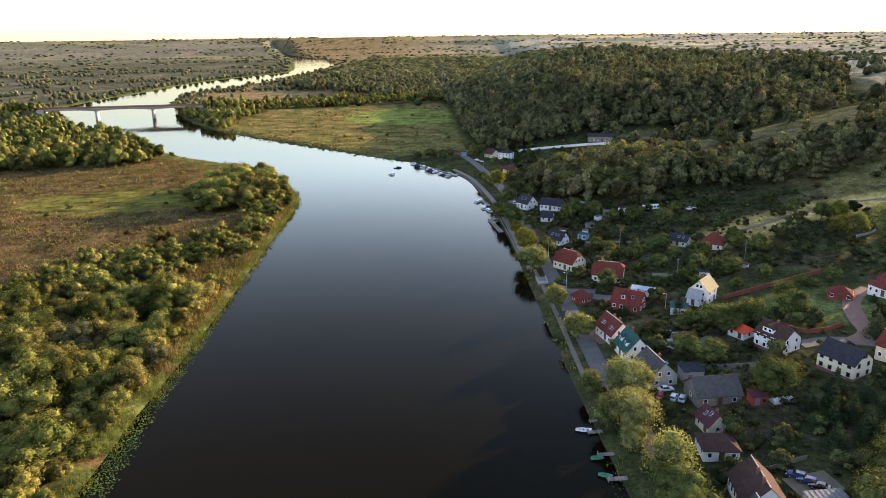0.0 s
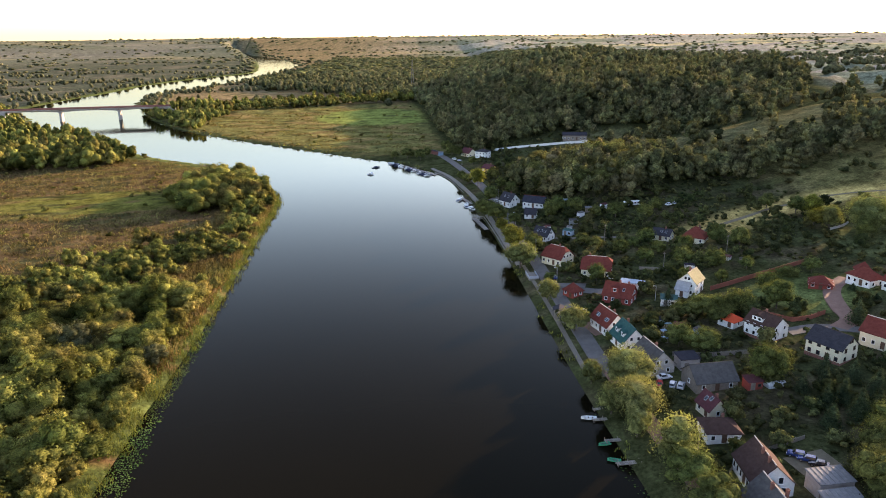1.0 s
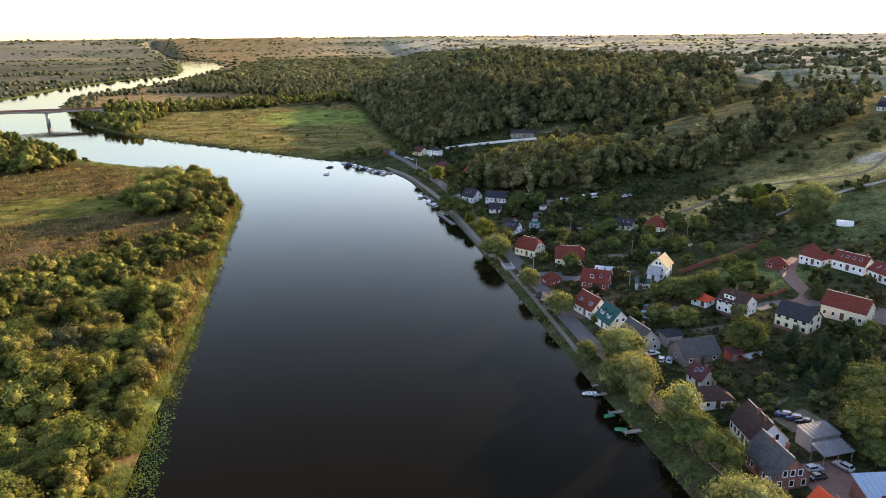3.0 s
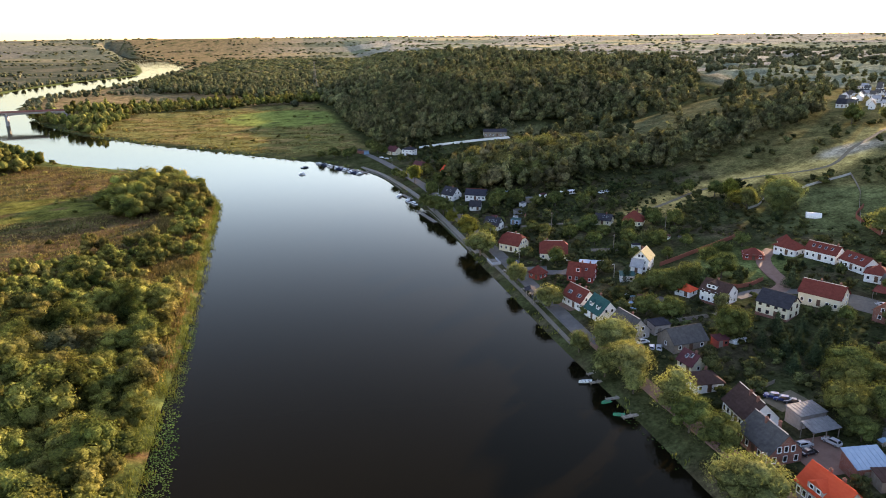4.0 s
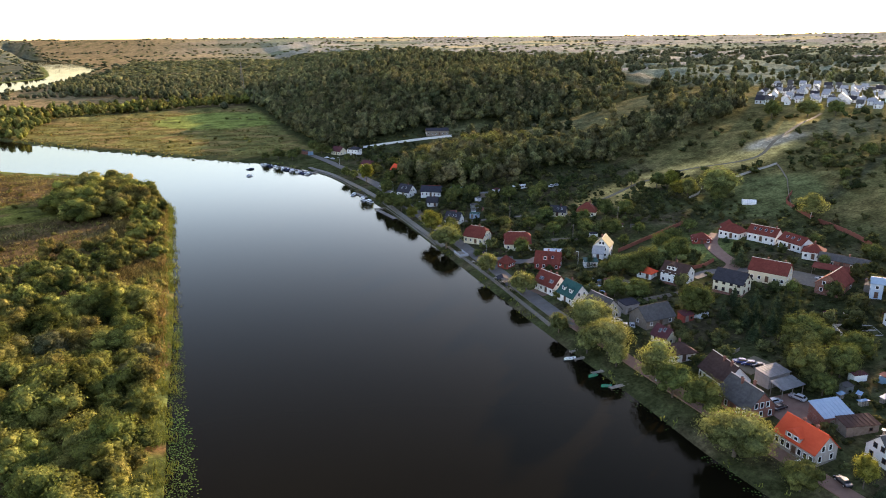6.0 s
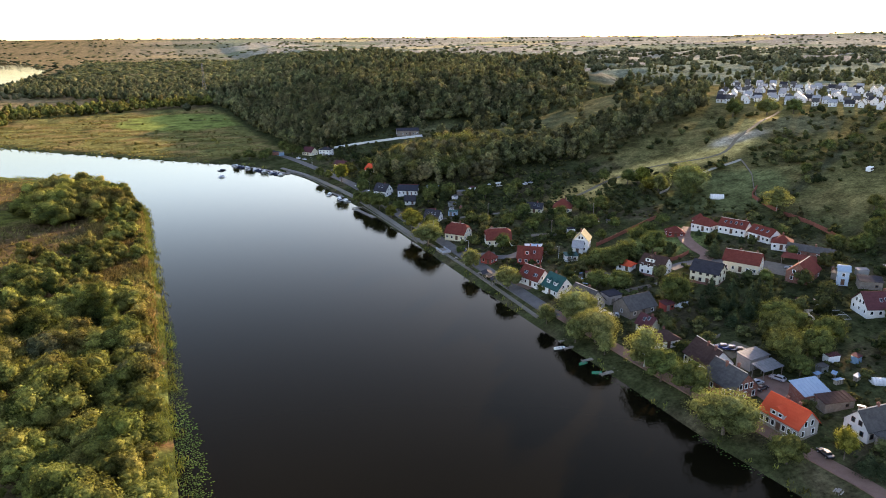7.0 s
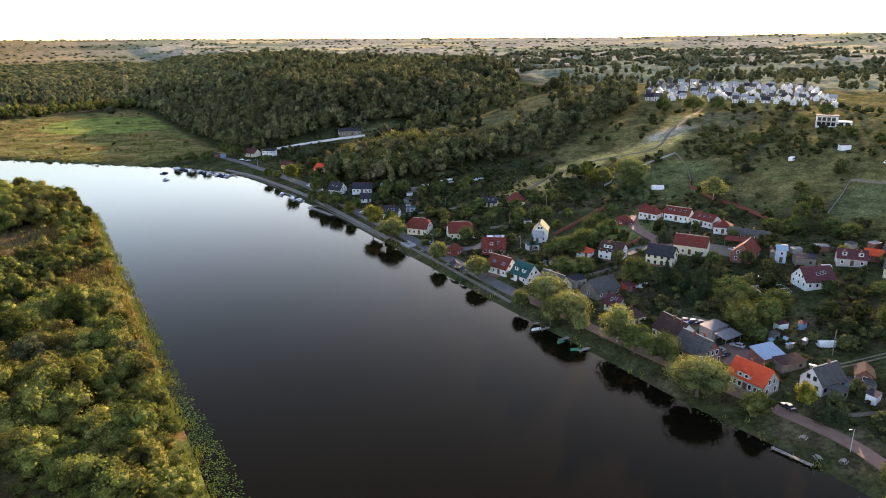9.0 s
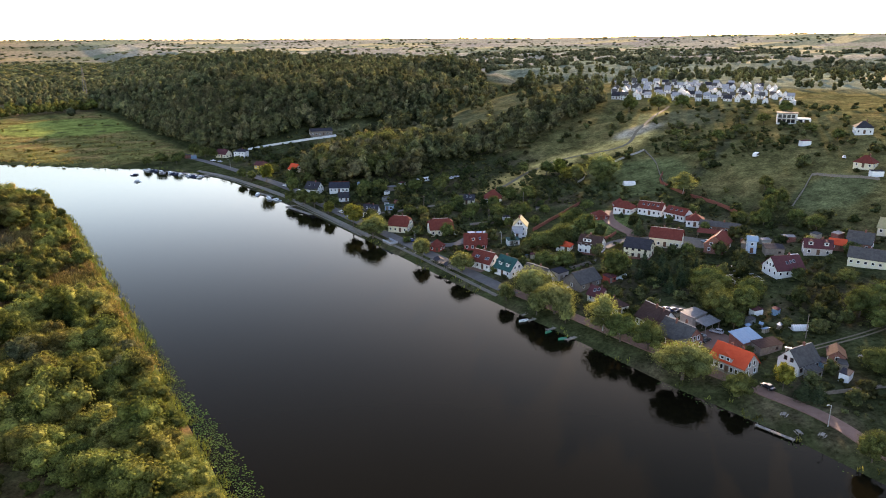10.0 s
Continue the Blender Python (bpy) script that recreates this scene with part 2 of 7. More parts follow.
def land_height(x, y):
    x, y = np.asarray(x, float), np.asarray(y, float)
    s = np.minimum(line_distance(x, y, EAST_BANK), line_distance(x, y, WEST_BANK))
    wet = inside(x, y, RIVER)
    east = is_east(x, y) & ~wet
    low = np.minimum(1.1, s * 0.35) + 0.25 * waves(x, y, 40, 3) * ramp01(s, 3, 15)
    # the village slope, up to the plateau
    slope = np.interp(s, [0, 3, 10, 60, 150, 230, 310, 420, 5000], [0, 1.2, 2.2, 6.5, 14.5, 33, 46, 50, 52])
    slope = slope + 1.2 * waves(x, y, 90, 5) * ramp01(s, 40, 120)
    # the wooded hills behind the water meadow
    foot = np.interp(y, [380, 560, 603, 720, 950, 1100, 1400, 2000, 3000], [45, 40, 22, 14, 5, -10, 60, 150, 260])
    d = x - foot
    hill = 1.1 + np.interp(d, [0, 15, 60, 130, 210, 330, 600, 5000], [0, 2.5, 20, 38, 46, 49, 48, 48]) * np.interp(y, [600, 760, 1300, 2200], [0.9, 1.0, 0.85, 0.7])
    hill = hill + 9 * waves(x, y, 210, 7) * ramp01(d, 30, 140) + 17 * waves(x, y, 430, 8) * ramp01(y, 820, 1050) * ramp01(d, 10, 200) * ramp01(-x, -540, -360)
    k = ramp01(y, 470, 620)
    z = slope * (1 - k) + hill * k
    # a knoll above the houses and a hollow behind it
    z = z + 9 * np.exp(-(((x - 105) / 50) ** 2 + ((y - 405) / 45) ** 2)) + 6 * np.exp(-(((x - 215) / 90) ** 2 + ((y - 425) / 45) ** 2))
    hollow = line_distance(x, y, np.array([(60, 515), (110, 545), (170, 560), (260, 575), (360, 640)]))
    deep = np.interp(x, [40, 110, 200, 330, 420], [0, 3, 17, 16, 0])
    z = z - deep * np.exp(-(hollow / 42) ** 2)
    z = np.where(east, np.maximum(z, low), low)
    # the bank that carries the road to the bridge
    dam = line_distance(x, y, np.array([(-292, 895), (-180, 930), (-60, 1010)]))
    z = np.where(east, np.maximum(z, np.interp(x, [-298, -292, -225, -60], [0, 13.5, 5, 2]) - np.maximum(0, dam - 7) * 0.6), z)
    dam = line_distance(x, y, np.array([(-480, 862), (-700, 824), (-1000, 800)]))
    z = np.where(east, z, np.maximum(z, np.interp(x, [-1000, -700, -486, -476], [2, 6, 13.5, 0]) - np.maximum(0, dam - 7) * 0.6))
    # water meadows reach far on the western side; low hills close the view all round
    r = np.hypot(x + 40, y)
    bearing = np.degrees(np.arctan2(x + 40, y))
    rim = 72 + 2.5 * waves(x, y, 1500, 11) + 26 * ramp01(bearing, 36, 62) * ramp01(-bearing, -150, -110)
    far = ramp01(r, 3300, 4650)
    z = z + (rim - z) * far - ramp01(r, 4700, 5600) * 60
    bed = -np.minimum(2.5, s * 0.4)
    return np.where(wet & (r < 4300), bed, z)


def mesh_object(name, verts, faces, mats, smooth=False):
    """A mesh from arrays; all faces with the same number of corners."""
    verts, faces = np.asarray(verts, np.float32), np.asarray(faces, np.int32)
    me = bpy.data.meshes.new(name)
    k = faces.shape[1]
    me.vertices.add(len(verts))
    me.vertices.foreach_set("co", verts.ravel())
    me.loops.add(faces.size)
    me.loops.foreach_set("vertex_index", faces.ravel())
    me.polygons.add(len(faces))
    me.polygons.foreach_set("loop_start", np.arange(0, faces.size, k, dtype=np.int32))
    me.polygons.foreach_set("use_smooth", np.full(len(faces), smooth))
    me.update(calc_edges=True)
    for m in mats:
        me.materials.append(m)
    return new(name, me)


def stretch(n, near, reach):
    """Grid lines that lie close at the middle and wide far off."""
    u = np.linspace(-1, 1, n)
    b = 5.2
    lo, hi = 1e-3, 30.0
    for _ in range(60):
        b = 0.5 * (lo + hi)
        if reach / np.sinh(b) * b * 2 / n > near:
            lo = b
        else:
            hi = b
    return np.sinh(b * u) / np.sinh(b) * reach


def build_ground():
    gx, gy = stretch(360, 3.8, 5600) + 30, stretch(390, 3.8, 5600) + 240
    gx, gy = np.meshgrid(gx, gy)
    x, y = gx.ravel(), gy.ravel()
    z = land_height(x, y)
    nx, ny = gx.shape[1], gx.shape[0]
    i = np.arange((ny - 1) * (nx - 1))
    a = (i // (nx - 1)) * nx + i % (nx - 1)
    faces = np.stack([a, a + 1, a + nx + 1, a + nx], 1)
    ob = mesh_object("ground", np.stack([x, y, z], 1), faces, [GROUND], True)
    me = ob.data
    # land cover
    east = is_east(x, y)
    s = np.minimum(line_distance(x, y, EAST_BANK), line_distance(x, y, WEST_BANK))
    col = np.empty((len(x), 4), np.float32)
    col[:] = (0.038, 0.042, 0.017, 1)

    def lay(mask, c):
        mask = np.clip(mask, 0, 1)[:, None]
        col[:, :3] = col[:, :3] * (1 - mask) + np.array(c) * mask
    n1, n2 = waves(x, y, 70, 21), waves(x, y, 23, 22)
    west = (~east).astype(float)
    lay(west, (0.092, 0.061, 0.027))
    lay(west * ramp01(n1 + 0.5 * n2, 0.05, 0.5), (0.070, 0.060, 0.023))
    lay(west * ramp01(1 - np.hypot((x + 200) / 66, (y - 422) / 34) + 0.3 * n2 + 0.15 * n1, -0.3, 0.3), (0.100, 0.098, 0.022))
    # far western plain: its greyed colours have distance haze mixed in
    lay(west * ramp01(np.maximum(y - 560, -x - 460), 0, 60), (0.062, 0.066, 0.041))
    lay(west * ramp01(np.maximum(y - 560, -x - 460), 0, 60) * ramp01(waves(x * 0.4, y, 160, 24) + 0.5 * n1, 0.1, 0.5), (0.105, 0.095, 0.062))
    lay(west * ramp01(-y, -3000, -2600) * ramp01(-line_distance(x, y, WEST_BANK), -30, -6), (0.07, 0.085, 0.025))
    lay(west * ramp01(y, 250, 300) * ramp01(-y, -600, -540) * ramp01(waves(x * 0.35 + y * 0.1, y, 17, 26) + 0.5 * n1, 0.25, 0.6), (0.046, 0.046, 0.018))
    lay(west * ramp01(-y, -600, -540) * ramp01(waves(x * 0.4 - y * 0.1, y, 26, 27), 0.45, 0.7), (0.120, 0.072, 0.034))
    flood = east * ramp01(y, 565, 600) * ramp01(-(x - np.interp(y, [560, 603, 720, 950, 1100, 1400], [60, 22, 14, 5, -10, 60])), -6, 10)
    lay(flood, (0.120, 0.112, 0.036))
    lay(flood * ramp01(n1 + 0.4 * n2, 0.0, 0.5), (0.150, 0.108, 0.042))
    lay(flood * ramp01(1 - np.hypot((x + 45) / 75, (y - 860) / 85) + 0.1 * n2, -0.1, 0.1), (0.128, 0.152, 0.038))
    lay(flood * ramp01(y, 1000, 1060), (0.16, 0.12, 0.06))
    lay(flood * ramp01(waves(x * 0.4, y + 0.2 * x, 30, 28), 0.3, 0.6), (0.062, 0.066, 0.024))
    lay(flood * ramp01(-s, -14, -4), (0.05, 0.055, 0.022))
    village = east * ramp01(-y, -560, -500)
    lay(village * ramp01(n1 + n2, 0.0, 0.6), (0.062, 0.052, 0.028))
    lay(village * ramp01(s, 140, 185), (0.088, 0.080, 0.030))
    lay(village * ramp01(s, 150, 190) * ramp01(n2 + n1, 0.1, 0.7), (0.135, 0.110, 0.042))
    valley = line_distance(x, y, np.array([(150, 532), (180, 505), (240, 492), (300, 500), (345, 470)]))
    lay(east * ramp01(-valley, -48, -30), (0.090, 0.086, 0.038))
    lay(east * ramp01(-valley, -40, -22) * ramp01(n2 + 0.4 * n1, 0.1, 0.5), (0.135, 0.112, 0.048))
    # golden band along the hill track: a strip of sunlight painted into the grass
    path = line_distance(x, y, np.array([(118, 300), (150, 318), (180, 331), (205, 327), (235, 312), (262, 326), (300, 345)]))
    lay(village * ramp01(-path, -17, -6), (0.32, 0.245, 0.085))
    lay(village * ramp01(1 - np.hypot((x - 196) / 36, (y - 262) / 30), 0.0, 0.2), (0.078, 0.086, 0.034))
    lay(village * ramp01(1 - np.hypot((x - 226) / 27, (y - 164) / 17), 0.0, 0.2), (0.078, 0.084, 0.036))
    lay(village * ramp01(1 - np.hypot((x - 128) / 22, (y - 222) / 20), 0.0, 0.2), (0.080, 0.096, 0.032))
    lay(village * ramp01(1 - np.hypot((x - 300) / 34, (y - 318) / 24) + 0.1 * n2, 0.0, 0.1), (0.088, 0.082, 0.040))
    lay(village * ramp01(-line_distance(x, y, np.array([(202, 231), (254, 251), (349, 299)])), -4.5, -2.5), (0.052, 0.052, 0.026))
    lay(village * ramp01(-np.hypot((x - 262) / 22, (y - 326) / 9), -1.2, -0.7), (0.27, 0.235, 0.165))
    r = np.hypot(x + 40, y)
    me.attributes.new("cover", 'FLOAT_COLOR', 'POINT').data.foreach_set("color", col.ravel())
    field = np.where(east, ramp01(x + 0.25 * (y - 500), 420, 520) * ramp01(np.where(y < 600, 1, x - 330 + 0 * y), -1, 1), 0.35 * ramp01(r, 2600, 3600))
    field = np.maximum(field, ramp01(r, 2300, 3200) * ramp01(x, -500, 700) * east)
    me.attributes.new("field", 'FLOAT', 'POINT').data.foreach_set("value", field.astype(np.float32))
    return tagged(ob, "rolling riverside land with brown reed meadows and grass", "ground", kind="structure")


ground = build_ground()
water = mesh_object("water", [(-1800, -700, 0), (1200, -700, 0), (1200, 4400, 0), (-1800, 4400, 0)], [(0, 1, 2, 3)], [WATER])
tagged(water, "calm dark river water mirroring the pale sky", "river", kind="structure")

# ---- plants ----
def ico(level):
    bm = bmesh.new()
    bmesh.ops.create_icosphere(bm, subdivisions=level, radius=1.0)
    v = np.array([p.co[:] for p in bm.verts])
    f = np.array([[q.index for q in p.verts] for p in bm.faces])
    bm.free()
    return v, f


ICO1 = ico(1)


def crown(rng, lobes, leaves, leaf, core=ICO1, droop=0.0, rough=0.22, loose=0.38, fill=0.80):
    """A crown: lobes (centre, radii) with a dark inside and many leaf sprays round them. Quads; triangles are given as quads' halves apart."""
    vs, fs, base = [], [], 0
    weights = np.array([l[1][0] * l[1][1] + l[1][0] * l[1][2] for l in lobes])
    counts = np.maximum(4, (leaves * weights / weights.sum()).astype(int))
    lv, lf = [], []
    for (c, rad), n in zip(lobes, counts):
        c, rad = np.array(c), np.array(rad)
        v = core[0] * (1 + rng.uniform(-rough, rough, (len(core[0]), 1))) * rad * fill + c
        vs.append(v)
        fs.append(core[1] + base)
        base += len(v)
        d = rng.normal(size=(n, 3))
        d /= np.linalg.norm(d, axis=1)[:, None]
        d[:, 2] = np.where(d[:, 2] < -0.55, -d[:, 2], d[:, 2])
        p = c + d * rad * rng.uniform(0.78, 1.14, (n, 1))
        nrm = d + rng.normal(scale=loose, size=(n, 3))
        nrm[:, 2] += 0.15
        nrm /= np.linalg.norm(nrm, axis=1)[:, None]
        u = np.cross(nrm, rng.normal(size=(n, 3)))
        u /= np.linalg.norm(u, axis=1)[:, None] + 1e-9
        if droop:
            u = u * (1 - droop) + np.array((0, 0, -1.0)) * droop
            u /= np.linalg.norm(u, axis=1)[:, None]
        w = np.cross(nrm, u)
        w /= np.linalg.norm(w, axis=1)[:, None] + 1e-9
        k = leaf * rng.uniform(0.55, 1.35, (n, 1))
        u, w = u * k * (1 + droop), w * k * 0.75
        bend = nrm * k * rng.uniform(-0.35, 0.35, (n, 1))
        lv.append(np.stack([p - u * 0.5, p + w * 0.5 + bend, p + u * 0.5, p - w * 0.5 + bend], 1).reshape(-1, 3))
    leaf_v = np.vstack(lv)
    core_v, core_f = np.vstack(vs), np.vstack(fs)
    q = np.arange(len(leaf_v)).reshape(-1, 4) + len(core_v)
    tris = np.vstack([core_f, q[:, [0, 1, 2]], q[:, [0, 2, 3]]])
    return np.vstack([core_v, leaf_v]), tris


def round_lobes(rng, r, h0, h1, n, spread=0.62):
    """Lobes that fill a crown of radius r between heights h0 and h1."""
    out = []
    for i in range(n):
        a = i * 2.4 + rng.uniform(-0.4, 0.4)
        t = (i + 0.5) / n
        z = h0 + (h1 - h0) * (0.22 + 0.62 * t)
        q = 0.8 * r * spread * math.sqrt(max(0.05, 1 - (1.6 * t - 0.6) ** 2)) * rng.uniform(0.7, 1.1)
        k = r * rng.uniform(0.36, 0.52)
        out.append(((q * math.cos(a), q * math.sin(a), z), (k, k, k * 0.85)))
    out.append(((0, 0, (h0 + h1) / 2), (r * 0.62, r * 0.62, (h1 - h0) * 0.42)))
    return out


def tower_lobes(rng, r, h0, h1, n):
    out = []
    for i in range(n):
        t = (i + 0.5) / n
        k = r * (0.45 + 0.5 * math.sin(math.pi * min(1, t * 0.9 + 0.12))) * rng.uniform(0.75, 1.05)
        a = i * 2.4
        out.append(((0.4 * r * math.cos(a) * (1 - t), 0.4 * r * math.sin(a) * (1 - t), h0 + (h1 - h0) * t), (k, k, (h1 - h0) / n * 1.15)))
    return out


def cone_lobes(rng, r, h0, h1, n=7):
    out = []
    for i in range(n):
        t = i / (n - 1)
        k = r * (1 - t) ** 0.85 + 0.18
        out.append(((0, 0, h0 + (h1 - h0) * t * 0.95), (k, k, (h1 - h0) / n * 0.95)))
    return out


def limb(bm, a, b, ra, rb, sides=7):
    """A tapered round bar between two places."""
    a, b = Vector(a), Vector(b)
    q = (b - a).to_track_quat('Z', 'Y')
    rings = []
    for p, r in ((a, ra), (b, rb)):
        rings.append([bm.verts.new(p + q @ Vector((r * math.cos(6.2832 * i / sides), r * math.sin(6.2832 * i / sides), 0))) for i in range(sides)])
    for i in range(sides):
        bm.faces.new((rings[0][i], rings[0][(i + 1) % sides], rings[1][(i + 1) % sides], rings[1][i]))
    bm.faces.new(rings[1])
    bm.faces.new(rings[0][::-1])


def finish(name, bm, mat, parent=None, label="", smooth=False):
    bmesh.ops.recalc_face_normals(bm, faces=bm.faces)
    me = bpy.data.meshes.new(name)
    bm.to_mesh(me)
    bm.free()
    for m in (mat if isinstance(mat, (list, tuple)) else [mat]):
        me.materials.append(m)
    if smooth:
        me.polygons.foreach_set("use_smooth", [True] * len(me.polygons))
    ob = new(name, me)
    ob.parent = parent
    if label:
        tagged(ob, label)
    return ob


def part(name, bm, mat, parent, label=""):
    return finish(name, bm, mat, parent, label)


def tree(rng, name, lobes, leaves, leaf, mat, bark, trunk_r, fork, droop=0.0, label="", category="tree"):
    """A tree: an empty at its foot, a trunk with limbs that reach into the lobes, and a crown."""
    top = tagged(new(name), label, category)
    bm = bmesh.new()
    limb(bm, (0, 0, -0.6), (0, 0, fork), trunk_r, trunk_r * 0.75, 8)
    part("trunk", bm, bark, top)
    for c, rad in lobes[:4]:
        bm = bmesh.new()
        limb(bm, (0, 0, fork * rng.uniform(0.85, 1.0)), c, trunk_r * 0.5, trunk_r * 0.12, 5)
        part("limb", bm, bark, top)
    v, f = crown(rng, lobes, leaves, leaf, ICO1, droop, loose=0.34, fill=0.68)
    c = mesh_object("crown", v, f, [mat], True)
    c.parent = top
    return top


def scatter(rng, n, x0, x1, y0, y1, gap, keep):
    """Places at least about a gap apart, where keep(x, y) is above a random number."""
    x, y = rng.uniform(x0, x1, n), rng.uniform(y0, y1, n)
    cell = {}
    k = keep(x, y) > rng.uniform(0, 1, n)
    out = []
    for px, py in zip(x[k], y[k]):
        c = (int(px // gap), int(py // gap))
        if all((px - qx) ** 2 + (py - qy) ** 2 > gap * gap for i in (-1, 0, 1) for j in (-1, 0, 1) for qx, qy in cell.get((c[0] + i, c[1] + j), ())):
            cell.setdefault(c, []).append((px, py))
            out.append((px, py))
    return np.array(out).reshape(-1, 2)


def planted(rng, name, places, kinds, sizes, mat, label, category="woods", squash=(0.85, 1.25)):
    """Many plants joined into one object of kind stuff. kinds: (verts, triangles) of unit plants."""
    z = land_height(places[:, 0], places[:, 1])
    vs, fs, base, tone = [], [], 0, []
    pick = rng.randint(0, len(kinds), len(places))
    grow = np.clip(0.5 + 0.55 * waves(places[:, 0], places[:, 1], 34, 77) + rng.uniform(-0.4, 0.4, len(places)), 0, 1)
    for (px, py), pz, k, gr in zip(places, z, pick, grow):
        v, f = kinds[k]
        a, sc = rng.uniform(0, 6.28), sizes[0] + (sizes[1] - sizes[0]) * gr
        c, s_ = math.cos(a) * sc, math.sin(a) * sc
        h = sc * rng.uniform(*squash)
        vs.append(np.stack([v[:, 0] * c - v[:, 1] * s_ + px, v[:, 0] * s_ + v[:, 1] * c + py, v[:, 2] * h + pz - 0.2], 1))
        fs.append(f + base)
        base += len(v)
        tone.append(np.full(len(v), np.clip(rng.normal(scale=0.24), -0.5, 0.5), np.float32))
    ob = mesh_object(name, np.vstack(vs), np.vstack(fs), [mat], True)
    ob.data.attributes.new("plant", 'FLOAT', 'POINT').data.foreach_set("value", np.concatenate(tone))
    return tagged(ob, label, category, kind="stuff")


rng = np.random.RandomState(4)
# unit plants, about one metre high and wide
WOOD_NEAR = [crown(rng, round_lobes(rng, 0.42, 0.15, 1.0, 5), 96, 0.105, loose=0.24, fill=0.86, rough=0.32) for _ in range(7)] + [crown(rng, cone_lobes(rng, 0.24, 0.2, 1.12, 4), 80, 0.10, loose=0.25, fill=0.8, rough=0.35)]
WOOD_FAR = [crown(rng, round_lobes(rng, 0.45, 0.1, 1.0, 3), 20, 0.16, loose=0.22, fill=0.98, rough=0.3) for _ in range(4)]
TINY = [crown(rng, [((0, 0, 0.45), (0.42, 0.42, 0.5)), ((0.22, 0.12, 0.35), (0.3, 0.28, 0.34))], 4, 0.2, fill=0.98, rough=0.3) for _ in range(5)]
CLUMP = [crown(rng, [((0, 0, 0.25), (0.5, 0.4, 0.3)), ((0.35, 0.1, 0.2), (0.3, 0.3, 0.25)), ((-0.35, -0.1, 0.22), (0.32, 0.3, 0.25))], 10, 0.22, fill=0.95) for _ in range(3)]
SHRUB = [crown(rng, round_lobes(rng, 0.55, 0.0, 0.95, 6, 0.7), 230, 0.085) for _ in range(6)]
SHRUB_FAR = [crown(rng, round_lobes(rng, 0.52, 0.0, 1.0, 5, 0.7), 90, 0.10, loose=0.25, fill=0.92) for _ in range(6)]
KNOLL = [crown(rng, round_lobes(rng, 0.55, 0.0, 0.95, 9, 0.8), 700, 0.056, loose=0.3, fill=0.86, rough=0.18) for _ in range(4)]
THICKET = [crown(rng, round_lobes(rng, 0.55, 0.0, 0.95, 11, 0.85), 1350, 0.052, loose=0.36, fill=0.74, rough=0.25) for _ in range(6)]
BED = [crown(rng, round_lobes(rng, 0.6, 0.0, 0.9, 2, 0.75), 22, 0.15) for _ in range(6)]
GLOW = [crown(rng, round_lobes(rng, 0.55, 0.0, 0.95, 9, 0.8), 1500, 0.046, loose=0.34, fill=0.66, rough=0.18) for _ in range(4)]
LOW_BUSH = [crown(rng, round_lobes(rng, 0.62, 0.0, 0.9, 3, 0.7), 36, 0.14) for _ in range(5)]


def hill_woods(x, y):
    """How thick the woods stand on the hills."""
    foot = np.interp(y, [380, 560, 603, 720, 950, 1050, 1100, 1250, 1400, 2000, 3000], [45, 40, 26, 18, 8, -5, -70, -230, -320, -280, -260])
    edge = np.interp(y, [560, 640, 700, 900, 1300, 1800, 2600], [250, 335, 365, 455, 520, 480, 300])
    k = ramp01(y, 560, 600) * ramp01(x - foot, 0, 8) * ramp01(edge - x, -25, 25)
    k = k * np.where(y > 1020, ramp01(waves(x, y, 190, 45) + 0.5 * waves(x, y, 60, 46), -0.7, -0.25), 1)
    clear = line_distance(x, y, np.array([(50, 535), (90, 535), (128, 540)]))
    k = k * (1 - np.clip(np.exp(-(clear / 22) ** 2) * 1.6, 0, 1))
    knoll = ramp01(1 - np.hypot((x - 104) / 52, (y - 408) / 48), -0.05, 0.12)
    ridge = ramp01(-line_distance(x, y, np.array([(120, 398), (190, 392), (250, 408), (285, 418)])), -27, -17)
    k = np.maximum(k, np.maximum(knoll, ridge) * 0.95)
    # a dry grassy valley with a few trees lies open between the ridge and the forest
    valley = line_distance(x, y, np.array([(150, 532), (180, 505), (240, 492), (300, 500), (345, 470)]))
    k = np.where((valley < 44) & (k < 0.9), 0, k)
    k = np.maximum(k, ramp01(-valley, -46, -36) * 0.10 * ramp01(waves(x, y, 50, 47), 0.1, 0.5))
    k = np.where((y > 452) & (y < 550) & (x < 138), 0, k)
    return k * 0.97


woods = planted(rng, "hill_woods", scatter(rng, 70000, 0, 520, 330, 900, 5.7, hill_woods), WOOD_NEAR, (8.5, 16), LEAF_WOOD, "dense dark mixed forest covering the hillside", "forest")
far_woods = planted(rng, "far_hill_woods", scatter(rng, 60000, -340, 620, 900, 1600, 10, hill_woods), WOOD_FAR, (11, 18), LEAF_WOOD, "dense forest on the farther hills", "forest")

planted(rng, "farther_woods", scatter(rng, 30000, -420, 620, 1600, 2700, 16, hill_woods), CLUMP, (18, 32), LEAF_WOOD, "woods closing the valley far off", "forest", (0.5, 0.9))


def plain_trees(x, y):
    """Groves, hedges and bushes on the plain and the plateau."""
    n = waves(x * 0.4 + y * 0.1, y, 300, 31) + 0.7 * waves(x * 0.5, y, 110, 32)
    wet = inside(x, y, RIVER)
    bank = np.minimum(line_distance(x, y, WEST_BANK), line_distance(x, y, EAST_BANK))
    k = ramp01(n, 0.22, 0.45) * 0.9 + 0.012
    k = np.maximum(k, np.where(bank < 45, 0.75, 0))
    flood = is_east(x, y) & (x < 30) & (y < 985)
    near = ((y < 520) & (x < 470)) | ((y < 720) & (x < 40) & (x > -480))
    return np.where(wet | flood | near | (bank < 6), 0, k)


